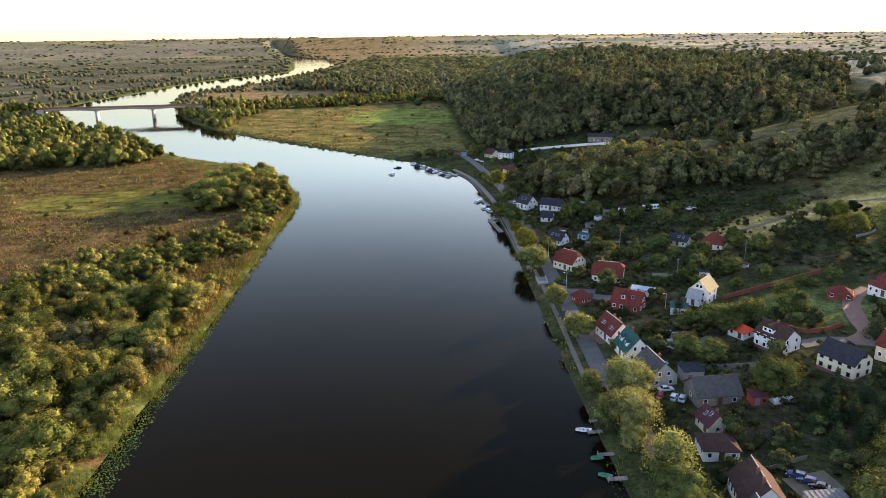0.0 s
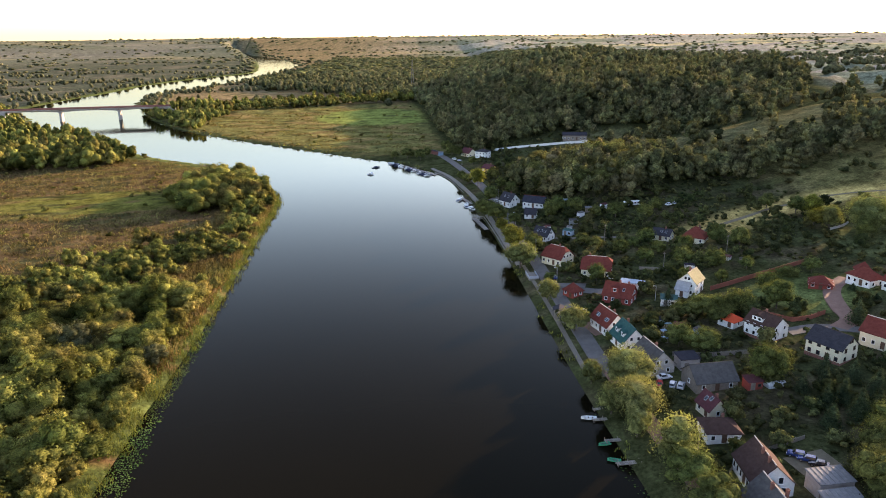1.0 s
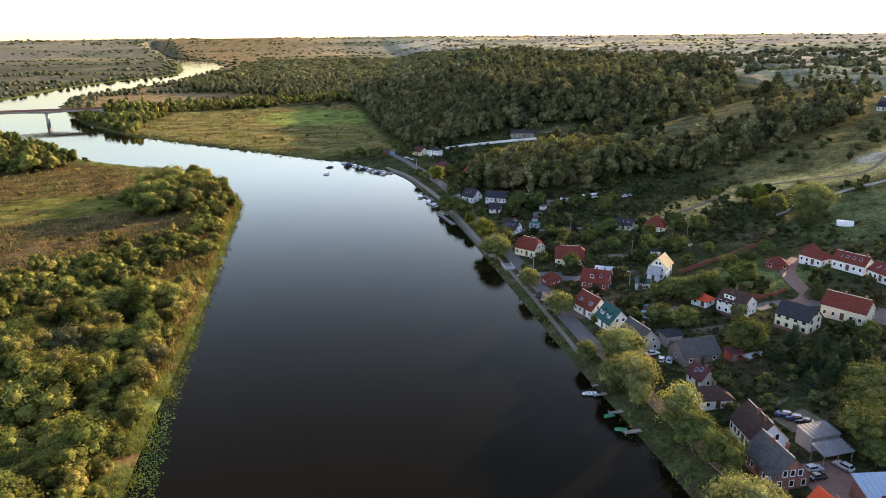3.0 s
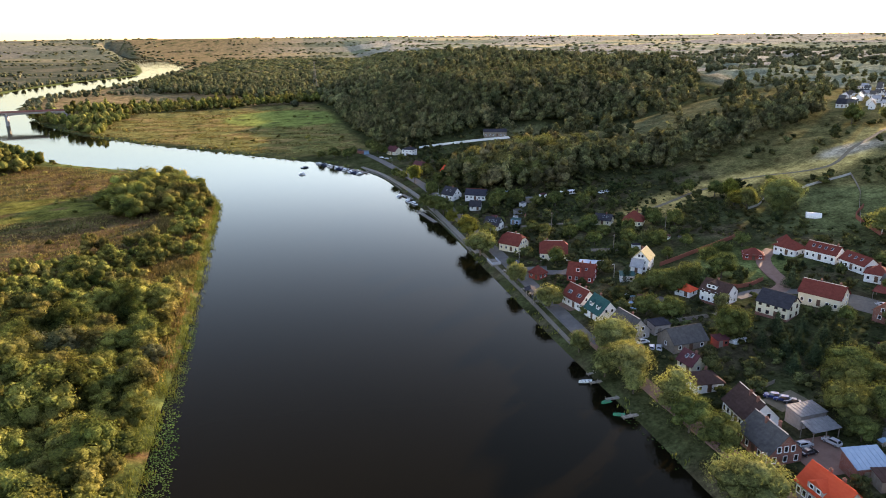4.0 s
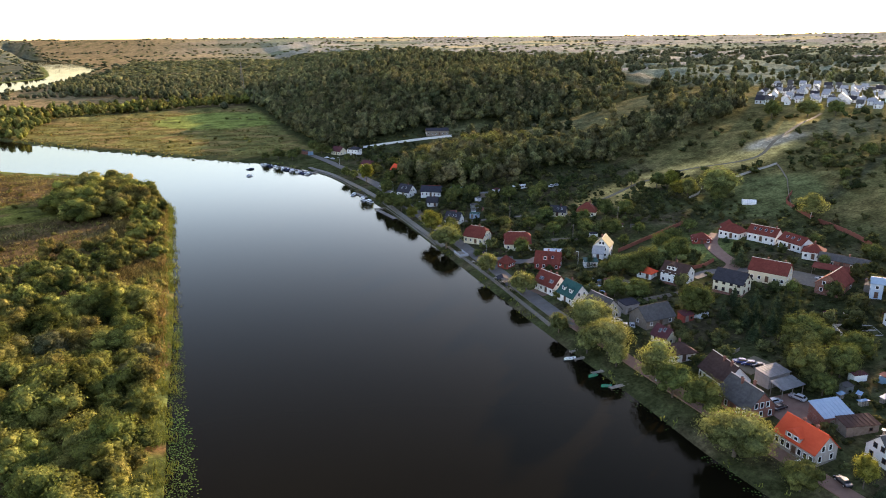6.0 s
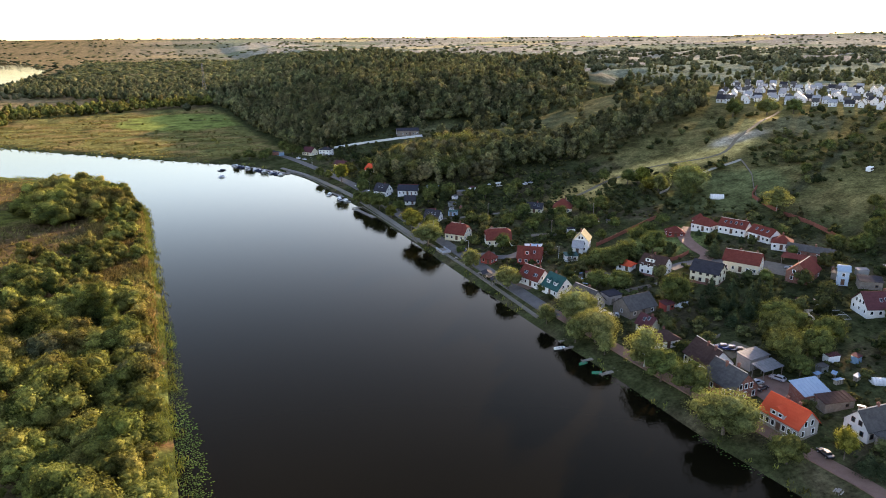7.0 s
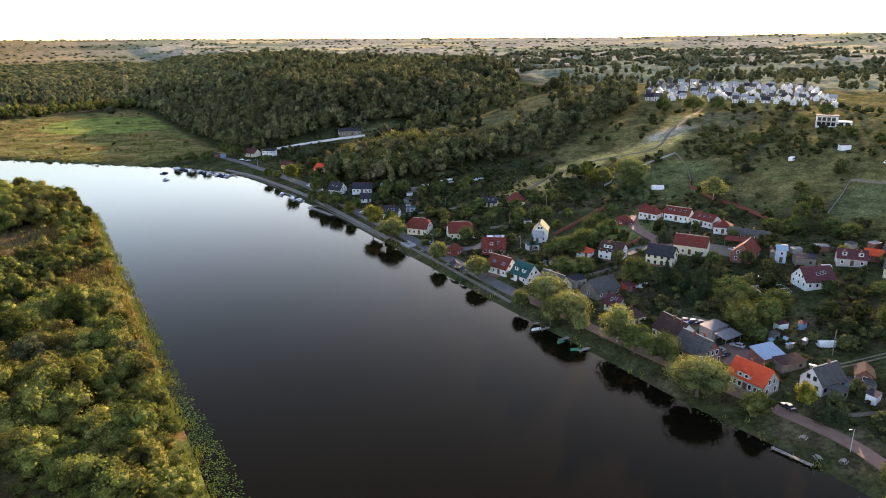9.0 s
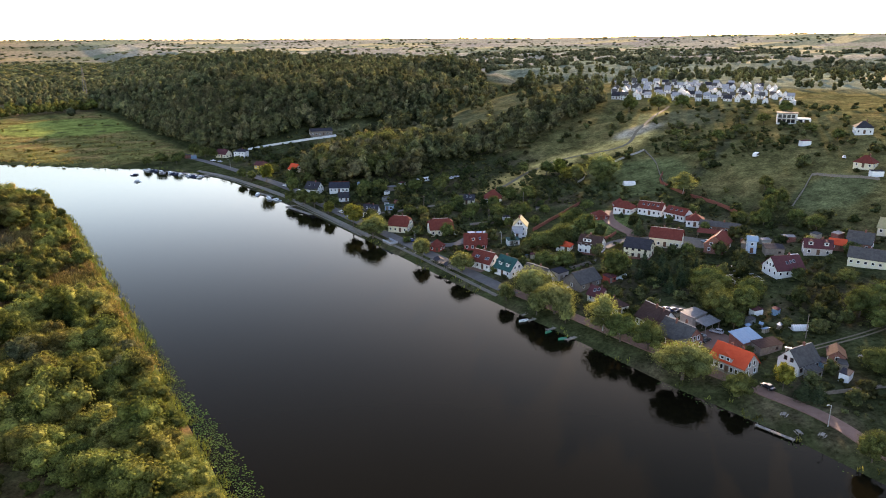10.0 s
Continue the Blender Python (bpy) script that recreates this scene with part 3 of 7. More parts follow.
def far_belts(x, y):
    """Woods in long belts and hedge lines between the far fields."""
    n = waves(x * 0.45 - y * 0.12, y + 0.1 * x, 520, 33) + 0.55 * waves(x * 0.6, y, 170, 34)
    hedge = np.abs(waves(x * 0.5 + y * 0.2, y - 0.15 * x, 640, 35)) < 0.045
    bank = np.minimum(line_distance(x, y, WEST_BANK), line_distance(x, y, EAST_BANK))
    k = np.maximum(ramp01(n, 0.42, 0.55) * 0.95, np.where(hedge, 0.6, 0.002))
    estate_ = (x < 640) & (y < 520) & (x - 326 + (y - 410) * 0.55 > -60)
    return np.where((bank < 8) | estate_, 0, np.maximum(k, np.where(bank < 60, 0.5, 0)))


def river_grove(x, y):
    """The belt of trees behind the water meadow, along the road to the bridge."""
    d = line_distance(x, y, np.array([(-288, 938), (-205, 975), (-115, 1015), (-20, 1052)]))
    return np.where(inside(x, y, RIVER) | (x < -270) | (line_distance(x, y, EAST_BANK) < 10), 0, ramp01(-d, -34, -20))


grove = planted(rng, "riverside_grove", scatter(rng, 5000, -330, 20, 900, 1100, 7.0, river_grove), WOOD_NEAR, (9, 15), LEAF_SHRUB, "belt of sunlit trees beyond the water meadow", "trees")
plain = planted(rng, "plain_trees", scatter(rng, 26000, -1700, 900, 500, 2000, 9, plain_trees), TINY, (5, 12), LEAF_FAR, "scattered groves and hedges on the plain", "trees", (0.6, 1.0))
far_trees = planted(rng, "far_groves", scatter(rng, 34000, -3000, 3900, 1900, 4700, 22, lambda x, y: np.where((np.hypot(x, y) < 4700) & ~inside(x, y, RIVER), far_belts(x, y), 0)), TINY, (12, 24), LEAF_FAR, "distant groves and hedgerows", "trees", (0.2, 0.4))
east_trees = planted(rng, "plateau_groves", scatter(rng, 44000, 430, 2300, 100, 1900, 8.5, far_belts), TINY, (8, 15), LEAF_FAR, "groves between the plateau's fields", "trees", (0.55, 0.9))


def west_wood(x, y):
    """The tall wood on the point of the western bank and along its back."""
    belt = ramp01(-line_distance(x, y, np.array([(-440, 555), (-330, 552), (-262, 572)])), -34, -24)
    deep = ramp01(y - np.interp(x, [-700, -330, -230], [560, 560, 590]), 0, 12) * ramp01(waves(x, y, 120, 41), -0.5, 0.1)
    return np.where(inside(x, y, RIVER) | (line_distance(x, y, WEST_BANK) < 16) | (x > -232), 0, np.maximum(belt, deep) * 0.95)


wood_ = scatter(rng, 24000, -760, -200, 500, 960, 7.0, west_wood)
front = wood_[:, 1] < 600
planted(rng, "west_wood", wood_[front], SHRUB_FAR, (7, 17), LEAF_SHRUB, "sunlit wood behind the reed meadow", "forest", (0.75, 1.25))
planted(rng, "west_wood", wood_[~front], WOOD_FAR, (8, 14), LEAF_SHRUB, "wood farther along the western bank", "forest")


def bank_scrub(x, y):
    """Willow scrub on the western bank."""
    d = line_distance(x, y, WEST_BANK)
    wide = np.interp(y, [60, 200, 255, 300, 330, 350, 470], [200, 180, 105, 75, 52, 22, 16])
    k = ramp01(-d, -wide - 4, -wide + 14) * ramp01(waves(x, y, 45, 51), -0.75, -0.35)
    thin = np.where(y + 0.3 * waves(x, y, 30, 52) > 196, np.where(y > 345, np.interp(d, [0, 4, 8, 14], [0, 0.35, 0.8, 1.0]), np.interp(d, [0, 3, 6, 10, 19, 30], [0, 0.14, 0.22, 0.10, 0.14, 1.0])), np.interp(d, [0, 4, 7, 12], [0, 0.5, 0.8, 1.0]))
    tip = ramp01(1 - np.hypot((x + 116) / 26, (y - 432) / 52), 0, 0.2) * np.where(d > 8, 0.25, 0)
    return np.where(inside(x, y, RIVER) | (d < 4), 0, np.maximum(k * thin, tip))


spread_ = scatter(rng, 9000, -300, -76, 70, 480, 4.4, bank_scrub)
close = spread_[:, 1] < 265 + 0.3 * (spread_[:, 0] + 80)
big = scatter(rng, 9000, -230, -76, 84, 275, 5.3, lambda x, y: bank_scrub(x, y) * np.where((y < 262 + 0.3 * (x + 80)) & (x > -0.66 * y - 22) & (line_distance(x, y, WEST_BANK) > np.where(y < 190, 4.5, 7)), 1, 0))
silver = (waves(big[:, 0], big[:, 1], 58, 55) > 0.5) & (big[:, 1] > 185)
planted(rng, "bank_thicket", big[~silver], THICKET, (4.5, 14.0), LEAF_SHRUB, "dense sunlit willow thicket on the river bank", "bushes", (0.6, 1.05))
planted(rng, "silver_willows", big[silver], THICKET, (7.0, 14.5), LEAF_SILVER, "pale silvery willows among the bank thicket", "bushes", (0.6, 0.95))
planted(rng, "bank_undergrowth", spread_[close], LOW_BUSH, (2.5, 6.0), LEAF_SHRUB, "low undergrowth between the willows", "bushes", (0.5, 0.9))
planted(rng, "bank_scrub", spread_[~close], SHRUB, (4, 10.5), LEAF_SHRUB, "willow scrub farther along the river bank", "bushes", (0.7, 1.1))


def tip_wood(x, y):
    """Taller trees on the point."""
    return ramp01(1 - np.hypot((x + 126) / 30, (y - 440) / 52), 0, 0.25) * np.where(line_distance(x, y, WEST_BANK) > 9, 0.9, 0)


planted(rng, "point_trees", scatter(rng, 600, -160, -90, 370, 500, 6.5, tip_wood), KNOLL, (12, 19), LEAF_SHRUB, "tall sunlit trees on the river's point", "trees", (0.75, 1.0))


def knoll_top(x, y):
    """Tall crowns on the knoll above the houses; their leaf colour has sunlight painted in."""
    return ramp01(1 - np.hypot((x - 98) / 44, (y - 412) / 34), 0, 0.2) * 0.9


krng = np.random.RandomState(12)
planted(krng, "knoll_trees", scatter(krng, 700, 50, 150, 370, 455, 8.5, knoll_top), GLOW, (13, 19), LEAF_KNOLL_SUN, "tall trees on the knoll with sunlight tinted into their crowns", "trees", (0.75, 1.0))

# ---- building surfaces ----
def roofing(name, dark, light, row=0.33, rough=0.9, spec=0.03, metal=0.0, wave=0.5, patch=1.2):
    """Rows of tiles or sheets: relief in rows, patches of weather and moss."""
    m, N, L, b = material(name, rough, metal, spec)
    tc = N.new("ShaderNodeTexCoord")
    wv = node(N, "ShaderNodeTexWave", Scale=1.0 / row / 6.0, Distortion=0.6, Detail=1.0)
    wv.wave_type, wv.bands_direction = 'BANDS', 'Z'
    L.new(tc.outputs["Object"], wv.inputs["Vector"])
    col = node(N, "ShaderNodeTexNoise", Scale=1.0 / patch, Detail=6.0, Roughness=0.7)
    fine = node(N, "ShaderNodeTexNoise", Scale=5.0, Detail=2.0)
    L.new(tc.outputs["Object"], col.inputs["Vector"])
    L.new(tc.outputs["Object"], fine.inputs["Vector"])
    mr = N.new("ShaderNodeMapRange")
    mr.inputs[1].default_value, mr.inputs[2].default_value = 0.32, 0.68
    L.new(col.outputs["Fac"], mr.inputs[0])
    c = mixed(N, L, mr.outputs[0], dark, light)
    c = mixed(N, L, 0.3, c, mixed(N, L, fine.outputs["Fac"], tuple(v * 0.5 for v in dark), light))
    L.new(c, b.inputs["Base Color"])
    bp = node(N, "ShaderNodeBump", Strength=wave, Distance=0.06)
    L.new(wv.outputs["Fac"], bp.inputs["Height"])
    L.new(bp.outputs["Normal"], b.inputs["Normal"])
    return m


def brickwork(name, dark, light, mortar):
    m, N, L, b = material(name, 0.9, 0.0, 0.2)
    tc = N.new("ShaderNodeTexCoord")
    br = node(N, "ShaderNodeTexBrick", Scale=4.0)
    br.inputs["Color1"].default_value, br.inputs["Color2"].default_value, br.inputs["Mortar"].default_value = (*dark, 1), (*light, 1), (*mortar, 1)
    mp = N.new("ShaderNodeMapping")
    mp.inputs["Rotation"].default_value = (1.5708, 0, 0.4)
    L.new(tc.outputs["Object"], mp.inputs["Vector"])
    L.new(mp.outputs["Vector"], br.inputs["Vector"])
    n = node(N, "ShaderNodeTexNoise", Scale=0.8, Detail=5.0)
    L.new(tc.outputs["Object"], n.inputs["Vector"])
    L.new(mixed(N, L, n.outputs["Fac"], br.outputs["Color"], tuple(0.6 * v for v in dark)), b.inputs["Base Color"])
    return m


ROOF_RED = roofing("red_clay_tiles", (0.098, 0.025, 0.019), (0.170, 0.047, 0.035))
ROOF_ORANGE = roofing("new_orange_tiles", (0.48, 0.062, 0.026), (0.60, 0.095, 0.040), patch=3.0)
ROOF_BROWN = roofing("brown_tiles", (0.042, 0.025, 0.020), (0.080, 0.048, 0.040))
ROOF_MAROON = roofing("maroon_tiles", (0.070, 0.028, 0.030), (0.115, 0.045, 0.048))
ROOF_GREY = roofing("grey_slates", (0.052, 0.048, 0.046), (0.105, 0.098, 0.092), 0.4)
ROOF_DARK = roofing("anthracite_tiles", (0.025, 0.024, 0.03), (0.05, 0.048, 0.055))
ROOF_TEAL = roofing("teal_sheet_roof", (0.016, 0.055, 0.052), (0.030, 0.090, 0.084), 0.35, 0.5)
ROOF_TIN = roofing("weathered_sheet_roof", (0.10, 0.099, 0.10), (0.185, 0.182, 0.182), 0.8, 0.7, 0.2, 0.0, 0.3)
ROOF_BLUE = roofing("pale_blue_sheet_roof", (0.20, 0.28, 0.36), (0.28, 0.36, 0.44), 0.8, 0.6, 0.25, 0.0, 0.15)
ROOF_PALE = roofing("pale_grey_roof", (0.20, 0.20, 0.21), (0.34, 0.34, 0.35), 0.35, 0.5, 0.3)
ROOF_NAVY = roofing("dark_blue_roof", (0.020, 0.021, 0.030), (0.042, 0.044, 0.058))
ROOF_STRAW = roofing("sunny_ochre_tiles", (0.25, 0.22, 0.12), (0.36, 0.32, 0.18))
WALL_WHITE = surface("white_render", (0.55, 0.54, 0.51), (0.70, 0.69, 0.66), 2.5, 0.9, fine=0.5, bump=0.1)
WALL_CREAM = surface("cream_render", (0.55, 0.49, 0.34), (0.66, 0.60, 0.44), 2.5, 0.9, fine=0.5, bump=0.1)
WALL_GREY = surface("grey_render", (0.28, 0.25, 0.22), (0.44, 0.40, 0.36), 1.8, 0.92, fine=0.4)
WALL_YELLOW = surface("ochre_render", (0.50, 0.33, 0.08), (0.62, 0.42, 0.12), 2.0, 0.9)
WALL_BLUE = surface("pale_blue_render", (0.30, 0.38, 0.46), (0.38, 0.46, 0.55), 2.0, 0.9)
WALL_RED = surface("red_painted_boards", (0.20, 0.04, 0.03), (0.30, 0.07, 0.05), 1.5, 0.85)
WALL_BRICK = brickwork("old_brick", (0.22, 0.085, 0.06), (0.30, 0.12, 0.085), (0.30, 0.26, 0.22))
WALL_STONE = surface("fieldstone_plinth", (0.14, 0.12, 0.11), (0.28, 0.25, 0.22), 0.5, 0.95, fine=0.25)
FRAME_WHITE = surface("white_window_paint", (0.72, 0.72, 0.70), (0.82, 0.82, 0.8), 1.0, 0.5, bump=0)
FRAME_BROWN = surface("brown_window_paint", (0.07, 0.04, 0.025), (0.13, 0.075, 0.05), 1.0, 0.6, bump=0)
TIMBER = surface("grey_timber", (0.12, 0.10, 0.08), (0.26, 0.22, 0.18), 0.8, 0.9)
CONCRETE = surface("concrete", (0.28, 0.27, 0.25), (0.42, 0.40, 0.37), 1.5, 0.95)
CHIMNEY = surface("chimney_brick", (0.12, 0.055, 0.042), (0.20, 0.095, 0.072), 0.5, 0.95)
# pale ridge caps: the glint along the ridge tiles is painted as colour
RIDGE = surface("ridge_glint_tint", (0.30, 0.24, 0.20), (0.48, 0.42, 0.36), 0.6, 0.9)
PANE, _n, _l, _b = material("window_glass", 0.06, 0.0, 0.6)
_b.inputs["Base Color"].default_value = (0.015, 0.018, 0.022, 1)
STEEL = surface("galvanised_steel", (0.35, 0.36, 0.37), (0.5, 0.5, 0.5), 0.5, 0.45, 0.8)


def box(bm, x0, y0, z0, x1, y1, z1, bevel=0.0):
    v = [bm.verts.new(p) for p in ((x0, y0, z0), (x1, y0, z0), (x1, y1, z0), (x0, y1, z0), (x0, y0, z1), (x1, y0, z1), (x1, y1, z1), (x0, y1, z1))]
    f = [bm.faces.new([v[i] for i in q]) for q in ((3, 2, 1, 0), (4, 5, 6, 7), (0, 1, 5, 4), (1, 2, 6, 5), (2, 3, 7, 6), (3, 0, 4, 7))]
    if bevel:
        bmesh.ops.bevel(bm, geom=list({e for q in f for e in q.edges}), offset=bevel, segments=1, affect='EDGES')


def slab(bm, corners, thick):
    """A plate under four (or three) corners, that thick straight down."""
    top = [bm.verts.new(p) for p in corners]
    low = [bm.verts.new((p[0], p[1], p[2] - thick)) for p in corners]
    n = len(top)
    bm.faces.new(top)
    bm.faces.new(low[::-1])
    for i in range(n):
        bm.faces.new((top[i], low[i], low[(i + 1) % n], top[(i + 1) % n]))


def mesh_of(bm, name, mat):
    bmesh.ops.recalc_face_normals(bm, faces=bm.faces)
    me = bpy.data.meshes.new(name)
    bm.to_mesh(me)
    bm.free()
    me.materials.append(mat)
    return me


def window_meshes(w, h, frame_mat):
    """A frame with a sill, standing out from the wall along -y, and the pane behind it."""
    bm = bmesh.new()
    t = 0.11
    x, inner = w / 2, []
    rings = []
    for y in (0.05, -0.09):
        for o in (t, 0.0):
            sill = 0.05 if (o and y < 0) else 0.0
            rings.append([bm.verts.new(p) for p in ((-x - o, y - sill, -o), (x + o, y - sill, -o), (x + o, y, h + o), (-x - o, y, h + o))])
    for a, b in ((0, 2), (2, 3), (3, 1), (1, 0)):
        for i in range(4):
            bm.faces.new((rings[a][i], rings[a][(i + 1) % 4], rings[b][(i + 1) % 4], rings[b][i]))
    frame_me = mesh_of(bm, "window_frame", frame_mat)
    bm = bmesh.new()
    box(bm, -w / 2, -0.03, 0, w / 2, 0.04, h)
    return frame_me, mesh_of(bm, "pane", PANE)


WINDOWS = {}


def window(parent, x, y, z, turn, w=1.0, h=1.3, frame_mat=None):
    """A window on a wall; turn: where its face looks, in degrees from -y."""
    frame_mat = frame_mat or FRAME_WHITE
    key = (w, h, frame_mat.name)
    if key not in WINDOWS:
        WINDOWS[key] = window_meshes(w, h, frame_mat)
    f, p = WINDOWS[key]
    ob = new("window", f)
    ob.parent = parent
    ob.matrix_basis = pose(x, y, z, 0, 0, turn)
    pane = new("pane", p)
    pane.parent = ob
    return ob


def door(parent, x, y, z, turn, w=1.0, h=2.1, mat=None):
    bm = bmesh.new()
    box(bm, -w / 2, -0.06, 0, w / 2, 0.04, h)
    box(bm, -w / 2 - 0.1, -0.09, 0, -w / 2, 0.04, h + 0.1)
    box(bm, w / 2, -0.09, 0, w / 2 + 0.1, 0.04, h + 0.1)
    box(bm, -w / 2, -0.09, h, w / 2, 0.04, h + 0.1)
    ob = part("door", bm, mat or FRAME_BROWN, parent)
    ob.matrix_basis = pose(x, y, z, 0, 0, turn)
    return ob


def roof_parts(top, L, W, he, hr, kind, mat, over=0.45, ridge_mat=None, thick=0.16):
    """Gable, hip or half-hip roof over a plan L by W (ridge along x), with its ridge caps."""
    bm = bmesh.new()
    a, b = L / 2 + over, W / 2 + over
    ze = he - (hr - he) / (W / 2) * over
    if kind == 'gable':
        slab(bm, [(-a, -b, ze), (a, -b, ze), (a, 0, hr), (-a, 0, hr)], thick)
        slab(bm, [(a, b, ze), (-a, b, ze), (-a, 0, hr), (a, 0, hr)], thick)
        ends = (-a, a)
    elif kind == 'hip':
        k = max(0.3, a - b * 0.95)
        slab(bm, [(-a, -b, ze), (a, -b, ze), (k, 0, hr), (-k, 0, hr)], thick)
        slab(bm, [(a, b, ze), (-a, b, ze), (-k, 0, hr), (k, 0, hr)], thick)
        slab(bm, [(a, -b, ze), (a, b, ze), (k, 0, hr)], thick)
        slab(bm, [(-a, b, ze), (-a, -b, ze), (-k, 0, hr)], thick)
        ends = (-k, k)
    else:
        k, zm = a - b * 0.4, he + (hr - he) * 0.62
        ym = b * (hr - zm) / (hr - ze)
        for s in (-1, 1):
            slab(bm, [(-a * s, -b * s, ze), (a * s, -b * s, ze), (a * s, -ym * s, zm), (k * s, 0, hr), (-k * s, 0, hr), (-a * s, -ym * s, zm)], thick)
            slab(bm, [(a * s, -ym * s, zm), (a * s, ym * s, zm), (k * s, 0, hr)], thick)
        ends = (-k, k)
    roof = part("roof", bm, mat, top)
    bm = bmesh.new()
    n = 1
    for i in range(n):
        x0, x1 = ends[0] + (ends[1] - ends[0]) * i / n, ends[0] + (ends[1] - ends[0]) * (i + 0.96) / n
        limb(bm, (x0, 0, hr - 0.03), (x1, 0, hr - 0.01), 0.13, 0.15, 6)
    cap = part("ridge_cap", bm, ridge_mat or mat, roof)
    return roof


def gable_walls(top, L, W, he, hr, kind, mat, sunk=2.0, plinth=None):
    bm = bmesh.new()
    x, y = L / 2, W / 2
    up = hr - 0.2
    lo = [bm.verts.new(p) for p in ((-x, -y, -sunk), (x, -y, -sunk), (x, y, -sunk), (-x, y, -sunk))]
    hi = [bm.verts.new(p) for p in ((-x, -y, he - 0.1), (x, -y, he - 0.1), (x, y, he - 0.1), (-x, y, he - 0.1))]
    bm.faces.new(lo[::-1])
    bm.faces.new((lo[0], lo[1], hi[1], hi[0]))
    bm.faces.new((lo[2], lo[3], hi[3], hi[2]))
    if kind == 'gable':
        r0, r1 = bm.verts.new((-x, 0, up)), bm.verts.new((x, 0, up))
        bm.faces.new((lo[1], lo[2], hi[2], r1, hi[1]))
        bm.faces.new((lo[3], lo[0], hi[0], r0, hi[3]))
        bm.faces.new((hi[0], hi[1], r1, r0))
        bm.faces.new((hi[2], hi[3], r0, r1))
    elif kind == 'half':
        zm = he + (hr - he) * 0.58
        ym = y * (hr - zm) / (hr - he) * 0.95
        g = [bm.verts.new(p) for p in ((-x, -ym, zm - 0.25), (x, -ym, zm - 0.25), (x, ym, zm - 0.25), (-x, ym, zm - 0.25))]
        bm.faces.new((lo[1], lo[2], hi[2], g[2], g[1], hi[1]))
        bm.faces.new((lo[3], lo[0], hi[0], g[0], g[3], hi[3]))
        bm.faces.new((hi[0], hi[1], g[1], g[0]))
        bm.faces.new((hi[2], hi[3], g[3], g[2]))
        bm.faces.new(g)
    else:
        bm.faces.new((lo[1], lo[2], hi[2], hi[1]))
        bm.faces.new((lo[3], lo[0], hi[0], hi[3]))
        bm.faces.new(hi)
    part("wall", bm, mat, top)
    if plinth:
        bm = bmesh.new()
        box(bm, -x - 0.06, -y - 0.06, -sunk, x + 0.06, y + 0.06, 0.55)
        part("plinth", bm, plinth, top)


def dormer(top, x, side, W, he, hr, w, h, roof_mat, wall_mat, frame_mat):
    """A gabled dormer on a roof slope; side -1 looks to -y."""
    slope = (hr - he) / (W / 2)
    y0 = W / 2 * (1.0 if w >= 4 else 0.78)
    z0 = he + (W / 2 - y0) * slope - 0.15
    depth = (h + w * 0.35) / slope + 0.4
    bm = bmesh.new()
    box(bm, x - w / 2, min(side * y0, side * (y0 - depth * 0.75)), z0, x + w / 2, max(side * y0, side * (y0 - depth * 0.75)), z0 + h)
    d = part("dormer", bm, wall_mat, top)
    bm = bmesh.new()
    zr = z0 + h + w * 0.32
    ya, yb = side * (y0 + 0.25), side * (y0 - depth)
    for s in (-1, 1):
        slab(bm, [(x + s * (w / 2 + 0.2), ya, z0 + h - 0.1), (x + s * (w / 2 + 0.2), yb, z0 + h - 0.1), (x, yb, zr), (x, ya, zr)], 0.1)
    v = [bm.verts.new(p) for p in ((x - w / 2, side * y0, z0 + h - 0.05), (x + w / 2, side * y0, z0 + h - 0.05), (x, side * y0, zr - 0.12))]
    bm.faces.new(v)
    part("dormer_roof", bm, roof_mat, d)
    for px in ((-0.22 * w, 0.22 * w) if w > 3 else (0.0,)):
        window(d, x + px, side * (y0 + 0.02), z0 + 0.3 * h, 0 if side < 0 else 180, min(0.9, w * 0.5), h * 0.55, frame_mat)


def skylight(top, x, side, W, he, hr, t):
    """A roof window lying on the slope, t of the way up."""
    slope = math.atan2(hr - he, W / 2)
    y, z = side * W / 2 * (1 - t), he + (hr - he) * t
    bm = bmesh.new()
    box(bm, -0.45, -0.65, -0.02, 0.45, 0.65, 0.10, 0.02)
    f = part("skylight", bm, STEEL, top)
    f.matrix_basis = pose(x, y, z + 0.06, math.degrees(slope) * (1 if side < 0 else -1), 0, 0)
    bm = bmesh.new()
    box(bm, -0.36, -0.55, 0.09, 0.36, 0.55, 0.12)
    part("pane", bm, PANE, f)


def chimney(top, x, y, z0, z1, mat=None, w=0.55):
    bm = bmesh.new()
    box(bm, x - w / 2, y - w / 2, z0, x + w / 2, y + w / 2, z1)
    box(bm, x - w / 2 - 0.07, y - w / 2 - 0.07, z1, x + w / 2 + 0.07, y + w / 2 + 0.07, z1 + 0.12)
    box(bm, x - 0.13, y - 0.13, z1 + 0.12, x + 0.13, y + 0.13, z1 + 0.35)
    part("chimney", bm, mat or CHIMNEY, top)


HOUSES = []


